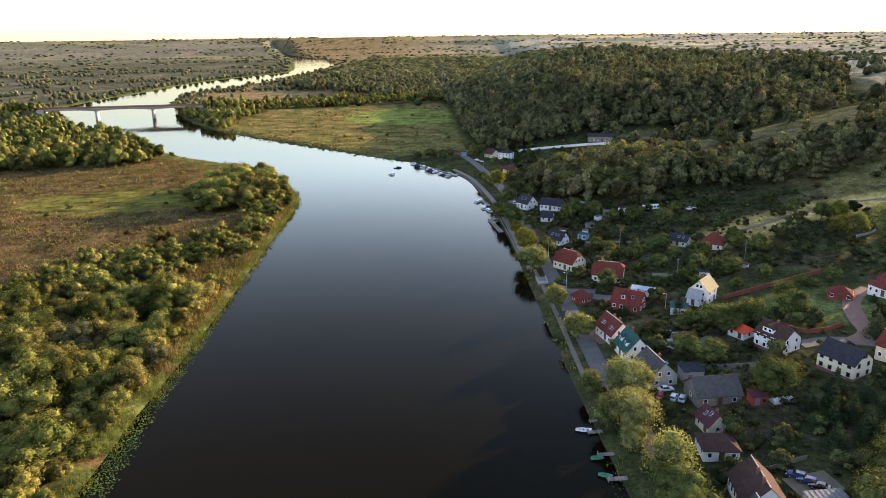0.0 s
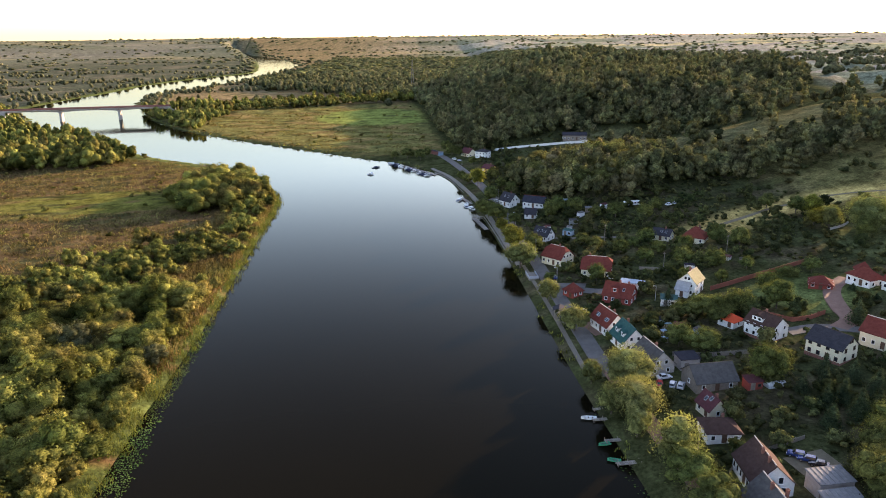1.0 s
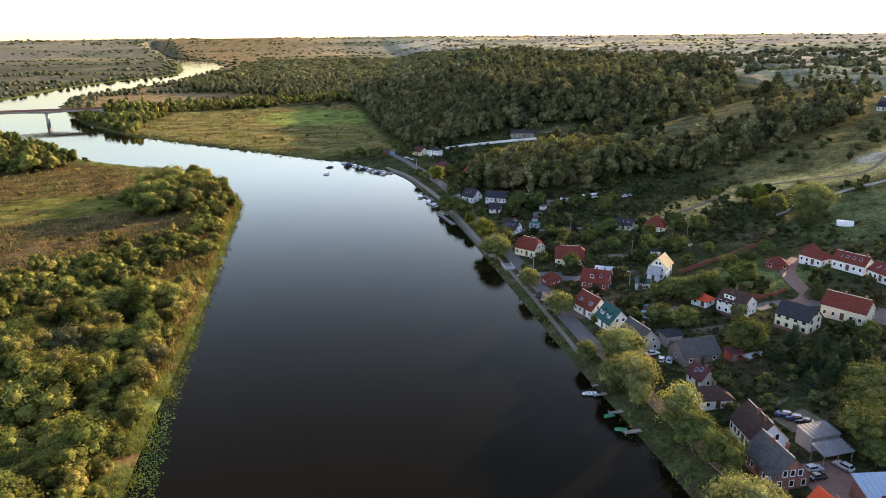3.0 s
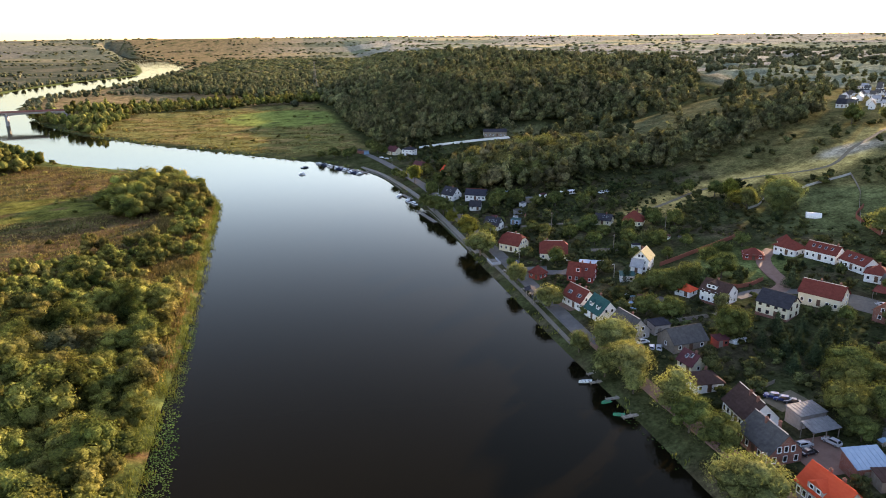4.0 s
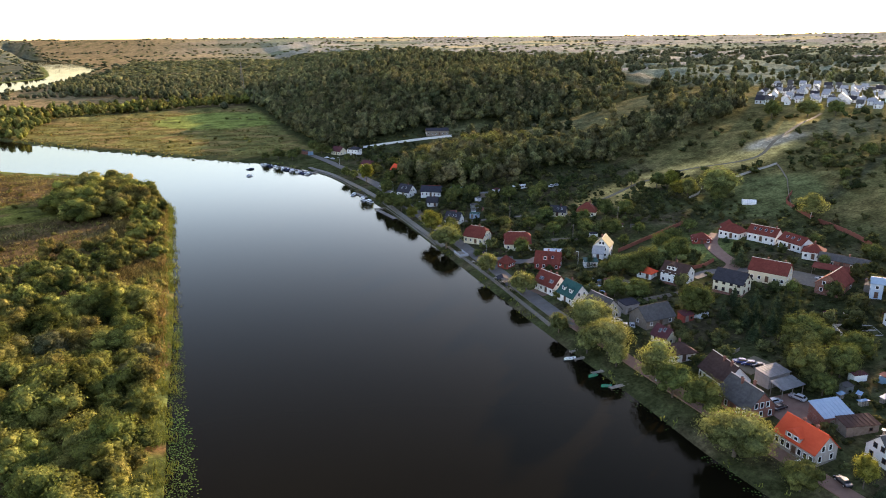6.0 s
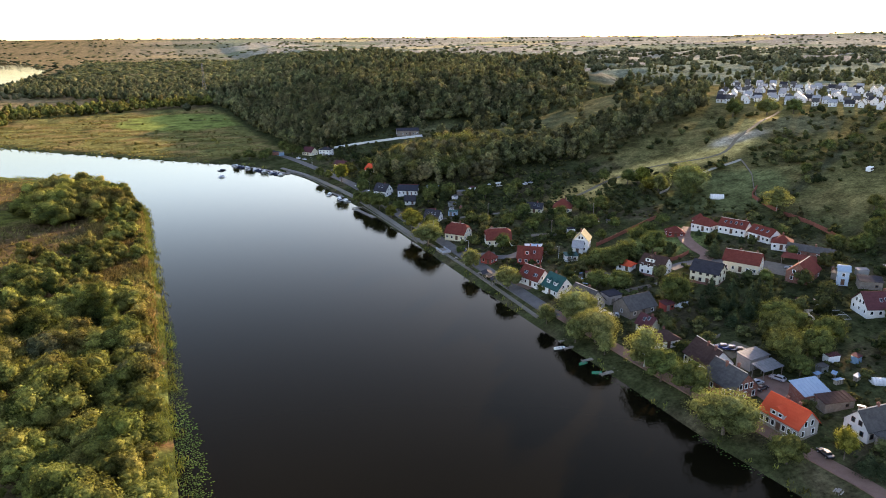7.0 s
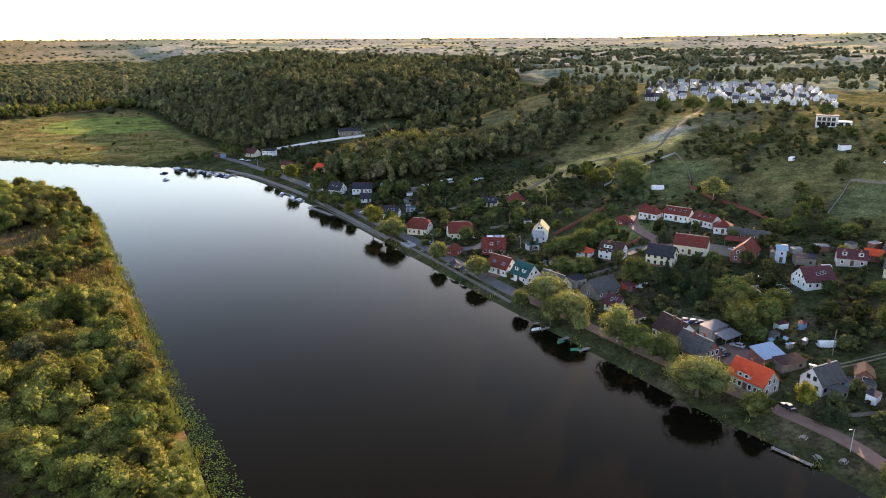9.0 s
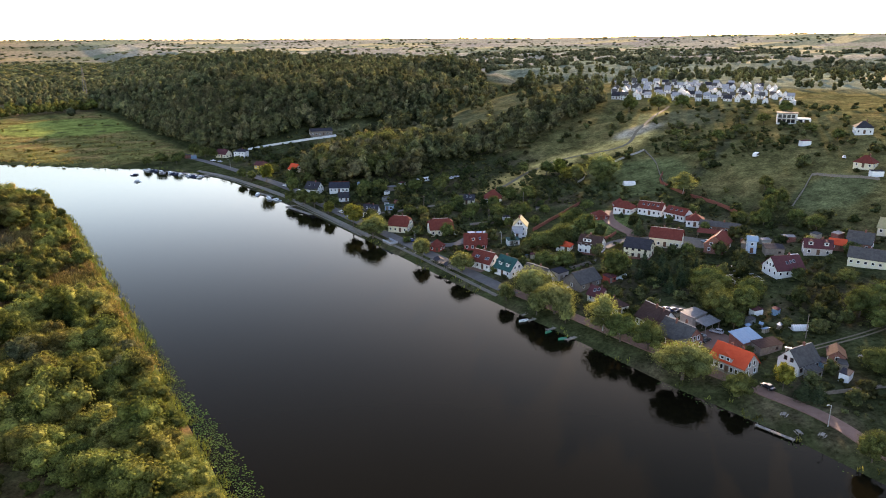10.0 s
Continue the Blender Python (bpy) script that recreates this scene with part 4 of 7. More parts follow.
def house(x, y, rot, L, W, he, hr, kind='gable', roof=None, wall=None, label="", category="house", rows=(1, 1), axes=(4, 2), frame_mat=None, chimneys=((0.15, 0.0),),
          dormers=(), skylights=(), name="house", ridge=None, plinth=None, doors=True, win=(0.85, 1.1), lift=0.0):
    """A house with its ridge along its own x. rows: storeys with windows on the long sides and in the gables."""
    L, W, he, hr = L * 0.84, W * 0.84, he * 0.9, hr * 0.89
    g = float(land_height(np.array([x]), np.array([y]))[0]) + lift
    top = tagged(new(name), label, category)
    top.matrix_basis = pose(x, y, g, 0, 0, rot)
    HOUSES.append((x, y, max(L, W) / 2 + 2))
    gable_walls(top, L, W, he, hr, kind, wall, plinth=plinth)
    roof_parts(top, L, W, he, hr, kind, roof, ridge_mat=ridge)
    w, h = win
    for side, turn in ((-1, 0), (1, 180)):
        for r in range(rows[0]):
            for i in range(axes[0]):
                px = -L / 2 + L * (i + 0.5) / axes[0]
                z = 0.85 + r * 2.45
                if z + h > he - 0.1:
                    continue
                if doors and r == 0 and i == axes[0] // 2:
                    door(top, px, side * W / 2, 0.1, turn)
                else:
                    window(top, px, side * W / 2, z, turn, w, h, frame_mat)
    for side, turn in ((-1, -90), (1, 90)):
        for r in range(rows[1]):
            for i in range(axes[1]):
                z = 0.85 + r * 2.5
                half = W / 2 if z + h < he else (W / 2) * max(0.0, (hr - z - h)) / (hr - he) - 0.3
                py = half * 2 * ((i + 0.5) / axes[1] - 0.5)
                if half > 0.7 and abs(py) + w / 2 < half + 0.2 and not (kind == 'hip' and z + h > he):
                    window(top, side * L / 2, py, z, turn, w, h, frame_mat)
    for t, v in chimneys:
        cy = v * W / 2
        zr = hr - abs(v) * (hr - he)
        chimney(top, t * L, cy, zr - 0.6, max(zr + 0.7, hr + 0.55))
    for px, side, dw, dh in dormers:
        dormer(top, px * L, side, W, he, hr, dw, dh, roof, wall, frame_mat)
    for px, side, t in skylights:
        skylight(top, px * L, side, W, he, hr, t)
    return top


def lean_to(x, y, rot, L, W, z_low, z_high, roof, wall, label, name="shed", category="shed", posts=False):
    """A shed with one sloping roof; the high edge lies at +y."""
    L, W = L * 0.82, W * 0.8
    g = float(land_height(np.array([x]), np.array([y]))[0])
    top = tagged(new(name), label, category)
    top.matrix_basis = pose(x, y, g, 0, 0, rot)
    HOUSES.append((x, y, max(L, W) / 2 + 1.5))
    bm = bmesh.new()
    slab(bm, [(-L / 2 - 0.3, -W / 2 - 0.3, z_low), (L / 2 + 0.3, -W / 2 - 0.3, z_low), (L / 2 + 0.3, W / 2 + 0.3, z_high), (-L / 2 - 0.3, W / 2 + 0.3, z_high)], 0.1)
    roof_ob = part("roof", bm, roof, top)
    n = max(3, int(L / 1.1))
    for i in range(n + 1):
        px = -L / 2 + L * i / n
        bm = bmesh.new()
        slab(bm, [(px - 0.04, -W / 2 - 0.3, z_low + 0.06), (px + 0.04, -W / 2 - 0.3, z_low + 0.06), (px + 0.04, W / 2 + 0.3, z_high + 0.06), (px - 0.04, W / 2 + 0.3, z_high + 0.06)], 0.07)
        part("seam", bm, roof, roof_ob)
    if posts:
        for px in (-L / 2 + 0.1, 0, L / 2 - 0.1):
            for py, z in ((-W / 2 + 0.1, z_low), (W / 2 - 0.1, z_high)):
                bm = bmesh.new()
                box(bm, px - 0.08, py - 0.08, -1, px + 0.08, py + 0.08, z - 0.1)
                part("post", bm, TIMBER, top)
        return top
    bm = bmesh.new()
    v = [bm.verts.new(p) for p in ((-L / 2, -W / 2, -1.5), (L / 2, -W / 2, -1.5), (L / 2, W / 2, -1.5), (-L / 2, W / 2, -1.5),
                                   (-L / 2, -W / 2, z_low - 0.1), (L / 2, -W / 2, z_low - 0.1), (L / 2, W / 2, z_high - 0.1), (-L / 2, W / 2, z_high - 0.1))]
    for q in ((3, 2, 1, 0), (4, 5, 6, 7), (0, 1, 5, 4), (1, 2, 6, 5), (2, 3, 7, 6), (3, 0, 4, 7)):
        bm.faces.new([v[i] for i in q])
    part("wall", bm, wall, top)
    door(top, -L * 0.2, -W / 2, 0, 0, 1.1, min(2.0, z_low - 0.3), TIMBER)
    window(top, L * 0.25, -W / 2, 0.9, 0, 0.8, 0.7, FRAME_BROWN)
    return top


# ---- the houses along the river, from south to north ----
house(74.1, 80.9, -3, 11.0, 8.2, 3.6, 7.8, roof=ROOF_GREY, wall=WALL_WHITE, label="white rendered house with a mossy grey gable roof", rows=(1, 2), axes=(4, 2), frame_mat=FRAME_BROWN, ridge=RIDGE)
lean_to(72.5, 75.2, -3, 5.5, 3.2, 2.3, 3.0, ROOF_GREY, WALL_STONE, "low grey lean-to beside the white house")
house(86.5, 77.0, 35, 7.0, 5.2, 2.7, 4.6, roof=ROOF_BROWN, wall=WALL_BRICK, label="small brick shed with a brown roof", category="shed", name="brick_shed", axes=(2, 1), chimneys=())
orange_house = house(59.1, 91.4, -86, 13.2, 8.6, 4.1, 8.2, roof=ROOF_ORANGE, wall=WALL_GREY, label="old grey rendered house with a bright orange tiled roof", rows=(1, 2), axes=(7, 2), frame_mat=FRAME_WHITE,
                     chimneys=((-0.12, 0.1), (0.2, 0.1)), ridge=ROOF_ORANGE, plinth=WALL_STONE, win=(0.9, 1.4), dormers=((-0.06, -1, 4.2, 1.5),))
lean_to(73.4, 98.2, -5, 10.0, 6.8, 3.0, 4.8, ROOF_BLUE, WALL_BRICK, "brick shed with a pale blue sheet metal roof")
lean_to(76.0, 92.6, -10, 10.5, 5.0, 2.5, 3.1, ROOF_BROWN, TIMBER, "low brown-roofed timber shed")
house(59.5, 111.8, -90, 13.5, 10.0, 3.9, 8.7, roof=ROOF_GREY, wall=WALL_BRICK, label="old brick house with a weathered grey roof", rows=(1, 2), axes=(5, 3), chimneys=((-0.1, -0.15), (0.1, 0.3)), ridge=RIDGE, win=(0.9, 1.4))
house(63.2, 124.5, -94, 13.0, 10.2, 4.0, 8.7, roof=ROOF_BROWN, wall=WALL_WHITE, label="long white house with a dark brown tiled roof", rows=(1, 2), axes=(6, 2), chimneys=((0.0, -0.12), (0.3, -0.12)), ridge=RIDGE, win=(0.95, 1.5))
lean_to(73.5, 112.5, 6, 9.5, 4.8, 3.2, 4.0, ROOF_TIN, WALL_BRICK, "open shed with a weathered grey metal roof", name="open_shed", posts=True)
lean_to(75.0, 119.5, 6, 9.5, 6.0, 3.4, 3.9, ROOF_TIN, WALL_GREY, "shed with a dull grey metal roof")
house(61.8, 143.4, -4, 9.5, 8.6, 3.2, 5.4, 'hip', ROOF_BROWN, WALL_WHITE, "low white bungalow with a brown hipped roof", axes=(3, 2), chimneys=((0.1, 0.2),))
house(64.0, 153.4, -79, 7.0, 5.8, 3.0, 6.0, roof=ROOF_MAROON, wall=WALL_CREAM, label="small cream cottage with a dark red roof", rows=(1, 2), axes=(2, 1), chimneys=((0.2, 0.2),), skylights=((-0.1, -1, 0.5), (0.15, -1, 0.7)))
house(69.5, 168.0, 6, 14.0, 10.5, 3.2, 7.0, roof=ROOF_GREY, wall=TIMBER, label="old timber barn with a patched grey roof", category="barn", name="barn", axes=(3, 1), chimneys=())
lean_to(79.5, 163.5, 6, 5.0, 4.0, 2.4, 2.9, ROOF_MAROON, WALL_RED, "small red-boarded lean-to by the barn")
house(58.0, 181.0, -80, 13.0, 9.6, 3.8, 8.2, roof=ROOF_GREY, wall=WALL_GREY, label="grey unpainted house with a slate-grey roof", rows=(1, 2), axes=(3, 2), chimneys=((0.1, 0.1),), ridge=RIDGE)
lean_to(67.5, 179.0, 6, 7.0, 5.5, 3.2, 3.7, ROOF_DARK, WALL_GREY, "flat dark-roofed annex beside the grey house")
house(55.7, 196.8, -82, 11.0, 9.2, 3.4, 8.2, roof=ROOF_TEAL, wall=WALL_WHITE, label="white house with a teal metal roof and dormers", rows=(1, 2), axes=(3, 2), chimneys=((-0.2, 0.15),), dormers=((-0.22, -1, 1.7, 1.6), (0.22, -1, 1.7, 1.6)))
house(53.0, 209.8, -75, 12.5, 8.6, 3.7, 8.0, roof=ROOF_RED, wall=WALL_WHITE, label="white house with a red tiled roof and skylights", rows=(1, 2), axes=(4, 2), chimneys=((-0.05, 0.1), (0.25, 0.15)), skylights=((-0.28, -1, 0.35), (-0.18, -1, 0.35), (0.22, -1, 0.35), (0.32, -1, 0.35)), ridge=RIDGE)
house(48.8, 242.5, -60, 6.2, 6.0, 2.9, 5.6, 'hip', ROOF_RED, WALL_RED, "small red kiosk with a pyramid roof", category="kiosk", name="kiosk", axes=(2, 2), chimneys=())
house(63.5, 232.8, -35, 12.0, 8.8, 3.2, 7.6, roof=ROOF_RED, wall=WALL_RED, label="dark red house with a red tiled roof and porch", rows=(1, 2), axes=(4, 2), chimneys=((0.0, 0.0), (0.3, 0.1)), frame_mat=FRAME_WHITE, dormers=((-0.1, -1, 2.4, 2.0),), skylights=((0.2, -1, 0.5),))
lean_to(72.0, 242.5, -25, 12.0, 4.0, 2.6, 3.0, ROOF_BLUE, WALL_WHITE, "long shed with a pale metal roof")
lean_to(78.5, 224.5, -20, 6.5, 5.0, 2.5, 3.0, ROOF_TEAL, WALL_WHITE, "white garage with a flat green roof", name="garage", category="garage")
house(63.0, 263.0, -20, 13.5, 11.0, 3.6, 8.2, 'half', ROOF_RED, WALL_CREAM, "cream house with a steep red half-hipped roof", rows=(1, 2), axes=(4, 3), chimneys=((-0.25, 0.1),), ridge=RIDGE)
house(51.0, 281.5, -50, 12.0, 10.5, 3.8, 8.4, 'half', ROOF_RED, WALL_CREAM, "large riverside house with a red half-hipped roof", rows=(1, 2), axes=(4, 3), chimneys=((0.1, 0.0),), dormers=((0.12, 1, 1.8, 1.6),), ridge=RIDGE)
house(51.5, 316.0, -45, 9.5, 7.6, 3.1, 6.8, roof=ROOF_DARK, wall=WALL_WHITE, label="white cottage with a dark roof and skylights", rows=(1, 2), axes=(3, 2), skylights=((-0.25, -1, 0.5), (0.0, -1, 0.5), (0.22, -1, 0.5)))
house(44.5, 381.0, -55, 10.5, 9.0, 3.7, 8.0, roof=ROOF_DARK, wall=WALL_WHITE, label="white guesthouse with a dark roof", rows=(1, 2), axes=(3, 2), skylights=((-0.2, -1, 0.5), (0.1, -1, 0.5)))
house(57.0, 371.0, -30, 14.0, 8.0, 3.4, 6.6, roof=ROOF_NAVY, wall=WALL_WHITE, label="long building with a dark blue roof", axes=(5, 2), chimneys=(), ridge=ROOF_RED)
house(52.0, 354.0, -24, 7.0, 6.0, 2.8, 5.6, roof=ROOF_DARK, wall=WALL_WHITE, label="small white cottage with a dark gable roof", rows=(1, 2), axes=(2, 1))
lean_to(70.5, 365.0, -30, 9.0, 5.0, 2.8, 3.3, ROOF_BLUE, WALL_BLUE, "blue-roofed boat shed behind the houses")
house(55.8, 444.0, -75, 9.5, 7.2, 3.2, 6.8, roof=ROOF_ORANGE, wall=WALL_CREAM, label="small pale house with an orange-red roof", rows=(1, 2), axes=(2, 2))
house(45.0, 484.0, -55, 11.0, 7.5, 3.2, 5.6, roof=ROOF_MAROON, wall=WALL_YELLOW, label="low ochre house beside the road", axes=(3, 2))
house(46.5, 541.0, -40, 11.0, 9.0, 6.0, 7.8, 'hip', ROOF_DARK, WALL_WHITE, "two-storey white house at the forest foot", rows=(2, 2), axes=(3, 2))
house(36.5, 556.0, -60, 13.0, 8.5, 3.6, 7.2, roof=ROOF_MAROON, wall=WALL_CREAM, label="house with a dull red roof at the forest foot", axes=(4, 2))
house(121.0, 556.0, -11, 22.0, 11.0, 4.4, 6.4, roof=ROOF_DARK, wall=TIMBER, label="long dark building above the white wall", category="building", name="building", axes=(6, 2), chimneys=())

# ---- the upper village ----
# the ochre of this roof holds the yellow sunlight on its slope
white_house = house(89.6, 233.4, 48, 9.5, 7.6, 5.9, 9.6, roof=ROOF_STRAW, wall=WALL_WHITE, label="tall narrow white house with sunlight tinted ochre into its roof", rows=(2, 3), axes=(2, 2), chimneys=((0.0, 0.2),), ridge=RIDGE)
house(86.2, 231.0, -42, 5.2, 5.0, 3.4, 6.0, roof=ROOF_PALE, wall=WALL_WHITE, label="white porch wing with a pale grey gable roof", category="house wing", name="house_wing", rows=(1, 2), axes=(1, 1), chimneys=())
house(97.3, 192.8, -62, 11.5, 9.4, 5.0, 8.4, roof=ROOF_BROWN, wall=WALL_WHITE, label="white two-storey house with a brown roof", rows=(2, 3), axes=(4, 2), chimneys=((-0.1, 0.2),), dormers=((-0.12, -1, 3.6, 1.5),), plinth=WALL_BRICK)
house(91.0, 203.0, -62, 7.0, 6.0, 2.8, 4.4, 'hip', ROOF_ORANGE, WALL_WHITE, "small white annex with an orange hipped roof", category="annex", name="annex", axes=(2, 1), chimneys=())
house(107.8, 175.6, -62, 12.5, 9.6, 5.2, 8.8, roof=ROOF_DARK, wall=WALL_CREAM, label="cream two-storey house with an anthracite roof", rows=(2, 3), axes=(4, 2), chimneys=(), frame_mat=FRAME_BROWN, plinth=WALL_BRICK)
house(125.5, 176.5, -58, 15.5, 10.0, 4.6, 8.4, roof=ROOF_RED, wall=WALL_CREAM, label="long cream house with a deep red tiled roof", rows=(1, 2), axes=(5, 2), chimneys=((-0.1, 0.05), (0.35, 0.1)), ridge=RIDGE)
house(137.8, 159.6, 25, 14.0, 10.0, 4.0, 8.4, roof=ROOF_RED, wall=WALL_BRICK, label="red brick house with a red tiled roof", rows=(1, 2), axes=(3, 2), chimneys=(), ridge=RIDGE)
house(147.0, 222.5, -72, 11.0, 8.0, 3.6, 6.4, 'hip', ROOF_RED, WALL_WHITE, "white manor wing with a red hipped roof", category="manor", name="manor_wing", axes=(4, 2), chimneys=())
house(154.0, 211.5, -66, 14.0, 8.5, 3.8, 6.8, roof=ROOF_RED, wall=WALL_WHITE, label="white manor main block with a red roof and skylights", category="manor", name="manor_block", axes=(5, 2), skylights=((-0.3, -1, 0.5), (-0.1, -1, 0.5), (0.1, -1, 0.5), (0.3, -1, 0.5)), chimneys=((0.4, 0.0),), ridge=RIDGE)
house(157.0, 197.5, -85, 13.0, 8.0, 3.6, 6.4, roof=ROOF_RED, wall=WALL_WHITE, label="white manor gallery with a red tiled roof", category="manor", name="manor_wing", axes=(5, 2), skylights=((-0.25, -1, 0.5), (0.0, -1, 0.5), (0.25, -1, 0.5)), chimneys=())
house(155.5, 186.5, -50, 9.0, 8.5, 3.6, 6.2, 'hip', ROOF_RED, WALL_WHITE, "white end pavilion with a red hipped roof", category="manor", name="manor_pavilion", axes=(3, 2), chimneys=((0.0, 0.3),))
house(158.0, 174.5, -62, 20.0, 7.5, 3.2, 4.9, roof=ROOF_GREY, wall=WALL_BRICK, label="long stable with a grey roof", category="stable", name="stable", axes=(5, 1), chimneys=((0.1, 0.0),))
lean_to(148.0, 170.5, -58, 15.0, 6.0, 2.7, 3.4, ROOF_RED, WALL_BRICK, "open red-roofed carport in the yard", name="carport", category="carport", posts=True)
house(133.5, 226.0, -30, 9.0, 7.5, 2.3, 4.6, 'hip', ROOF_RED, WALL_RED, "garden pavilion with a broad red hipped roof", category="pavilion", name="pavilion", axes=(3, 2), chimneys=())
house(152.5, 232.0, -20, 6.0, 5.8, 2.6, 5.4, 'hip', ROOF_RED, WALL_RED, "red garden gazebo with a pyramid roof", category="gazebo", name="gazebo", axes=(2, 2), chimneys=())
house(113.5, 289.5, -35, 11.0, 10.0, 3.3, 7.4, 'hip', ROOF_RED, WALL_CREAM, "house with a red hipped roof above the gardens", rows=(1, 1), axes=(3, 2))
house(102.0, 298.0, -40, 9.5, 7.0, 3.0, 5.6, roof=ROOF_DARK, wall=WALL_CREAM, label="low house with a dark roof and skylights", axes=(3, 2), skylights=((0.0, -1, 0.5), (0.25, -1, 0.5)))
lean_to(63.8, 318.5, -40, 5.6, 3.6, 2.5, 2.8, ROOF_TEAL, WALL_BLUE, "turquoise garden cabin with a flat roof", name="garden_cabin", category="cabin")
house(133.0, 126.0, -21, 13.5, 11.0, 3.4, 8.0, roof=ROOF_MAROON, wall=WALL_WHITE, label="white house with a broad maroon roof and skylights", rows=(1, 2), axes=(4, 3), skylights=((-0.05, -1, 0.45), (0.1, -1, 0.5), (0.22, -1, 0.55)))
house(143.2, 147.5, -46, 4.2, 4.2, 6.2, 7.8, roof=ROOF_BLUE, wall=WALL_BLUE, label="narrow pale blue tower-like house", rows=(2, 2), axes=(1, 1), chimneys=())
lean_to(148.5, 141.0, -40, 9.0, 6.0, 2.8, 3.6, ROOF_DARK, TIMBER, "dark timber shed by the tower house")
house(160.0, 129.5, -50, 12.0, 8.0, 3.6, 6.6, roof=ROOF_MAROON, wall=WALL_GREY, label="unfinished house with bare walls and a dark red roof", rows=(1, 2), axes=(3, 2), dormers=((-0.28, -1, 1.8, 1.6), (0.28, -1, 1.8, 1.6)))
house(164.5, 106.5, -66, 26.0, 9.5, 3.6, 7.0, roof=ROOF_GREY, wall=WALL_CREAM, label="long grey-roofed barn with small windows", category="barn", name="barn", axes=(9, 2), win=(0.9, 0.9), doors=False, chimneys=())
house(176.4, 121.5, -70, 10.5, 9.0, 3.6, 7.8, roof=ROOF_GREY, wall=WALL_BRICK, label="brick house with a grey gable roof", rows=(1, 2), axes=(3, 2))
house(170.0, 127.0, -60, 7.0, 6.0, 2.9, 4.8, roof=ROOF_ORANGE, wall=WALL_BRICK, label="small outbuilding with an orange roof", category="outbuilding", name="outbuilding", axes=(2, 1), chimneys=())
house(190.0, 111.0, -70, 10.0, 8.0, 3.4, 7.0, roof=ROOF_ORANGE, wall=WALL_CREAM, label="house with a pale orange roof at the field edge", axes=(3, 2))
house(200.0, 122.0, -75, 10.0, 8.5, 3.4, 7.2, roof=ROOF_STRAW, wall=WALL_CREAM, label="house with an ochre roof at the field edge", axes=(3, 2))
house(260.0, 168.0, -80, 11.0, 9.0, 3.2, 6.6, 'hip', ROOF_RED, WALL_CREAM, "hillside house with a red hipped roof", axes=(3, 2))
house(316.0, 202.0, -50, 11.0, 10.0, 4.4, 8.0, 'hip', ROOF_DARK, WALL_WHITE, "white hillside villa with a dark hipped roof", rows=(1, 1), axes=(3, 3))

# ---- roads, paths and yards ----
ASPHALT = surface("worn_asphalt", (0.075, 0.07, 0.065), (0.13, 0.12, 0.11), 3.0, 0.92, fine=0.3)
PAVING = surface("red_block_paving", (0.135, 0.080, 0.060), (0.21, 0.130, 0.098), 2.5, 0.9, fine=0.25)
QUAY = surface("pale_quay_paving", (0.105, 0.096, 0.08), (0.185, 0.168, 0.145), 2.0, 0.92, fine=0.3)
GRAVEL = surface("grey_gravel", (0.095, 0.082, 0.066), (0.165, 0.145, 0.115), 1.2, 0.95, fine=0.12)
DIRT = surface("pale_dirt_track", (0.105, 0.085, 0.055), (0.175, 0.145, 0.095), 1.5, 0.95)


def ground_at(x, y):
    return land_height(np.atleast_1d(np.asarray(x, float)), np.atleast_1d(np.asarray(y, float)))


ROADS = []


def strip(name, points, width, mat, label, lift=0.14, n=10, category="road"):
    """A paved strip with thick edges laid along a line over the ground."""
    line = spline(points, n)
    ROADS.append((line, width / 2))
    d = np.gradient(line, axis=0)
    d /= np.linalg.norm(d, axis=1)[:, None]
    side = np.stack([-d[:, 1], d[:, 0]], 1)
    across = np.array([-0.5, -0.5, -0.17, 0.17, 0.5, 0.5]) * width
    x, y = line[:, :1] + side[:, :1] * across, line[:, 1:] + side[:, 1:] * across
    z = ground_at(x.ravel(), y.ravel()).reshape(x.shape) + lift
    z[:, 1:5] = np.maximum(z[:, 1:5], z[:, 2:4].mean(1)[:, None] - 0.1)
    z[:, 0] -= 0.8
    z[:, 5] -= 0.8
    k = len(line)
    i = np.arange((k - 1) * 5)
    a = (i // 5) * 6 + i % 5
    ob = mesh_object(name, np.stack([x, y, z], 2).reshape(-1, 3), np.stack([a, a + 1, a + 7, a + 6], 1)[:, ::-1], [mat])
    return tagged(ob, label, category, kind="structure")


def yard(name, x, y, rot, L, W, mat, label, lift=0.16):
    nx, ny = int(L / 2) + 2, int(W / 2) + 2
    gx, gy = np.meshgrid(np.linspace(-L / 2, L / 2, nx), np.linspace(-W / 2, W / 2, ny))
    a = radians(rot)
    px, py = x + gx * math.cos(a) - gy * math.sin(a), y + gx * math.sin(a) + gy * math.cos(a)
    z = ground_at(px.ravel(), py.ravel()) + lift
    i = np.arange((ny - 1) * (nx - 1))
    b = (i // (nx - 1)) * nx + i % (nx - 1)
    ROADS.append((np.array([(x, y), (x + 0.1, y)]), max(L, W) * 0.45))
    return tagged(mesh_object(name, np.stack([px.ravel(), py.ravel(), z], 1), np.stack([b, b + 1, b + nx + 1, b + nx], 1), [mat], True), label, "yard", kind="structure")


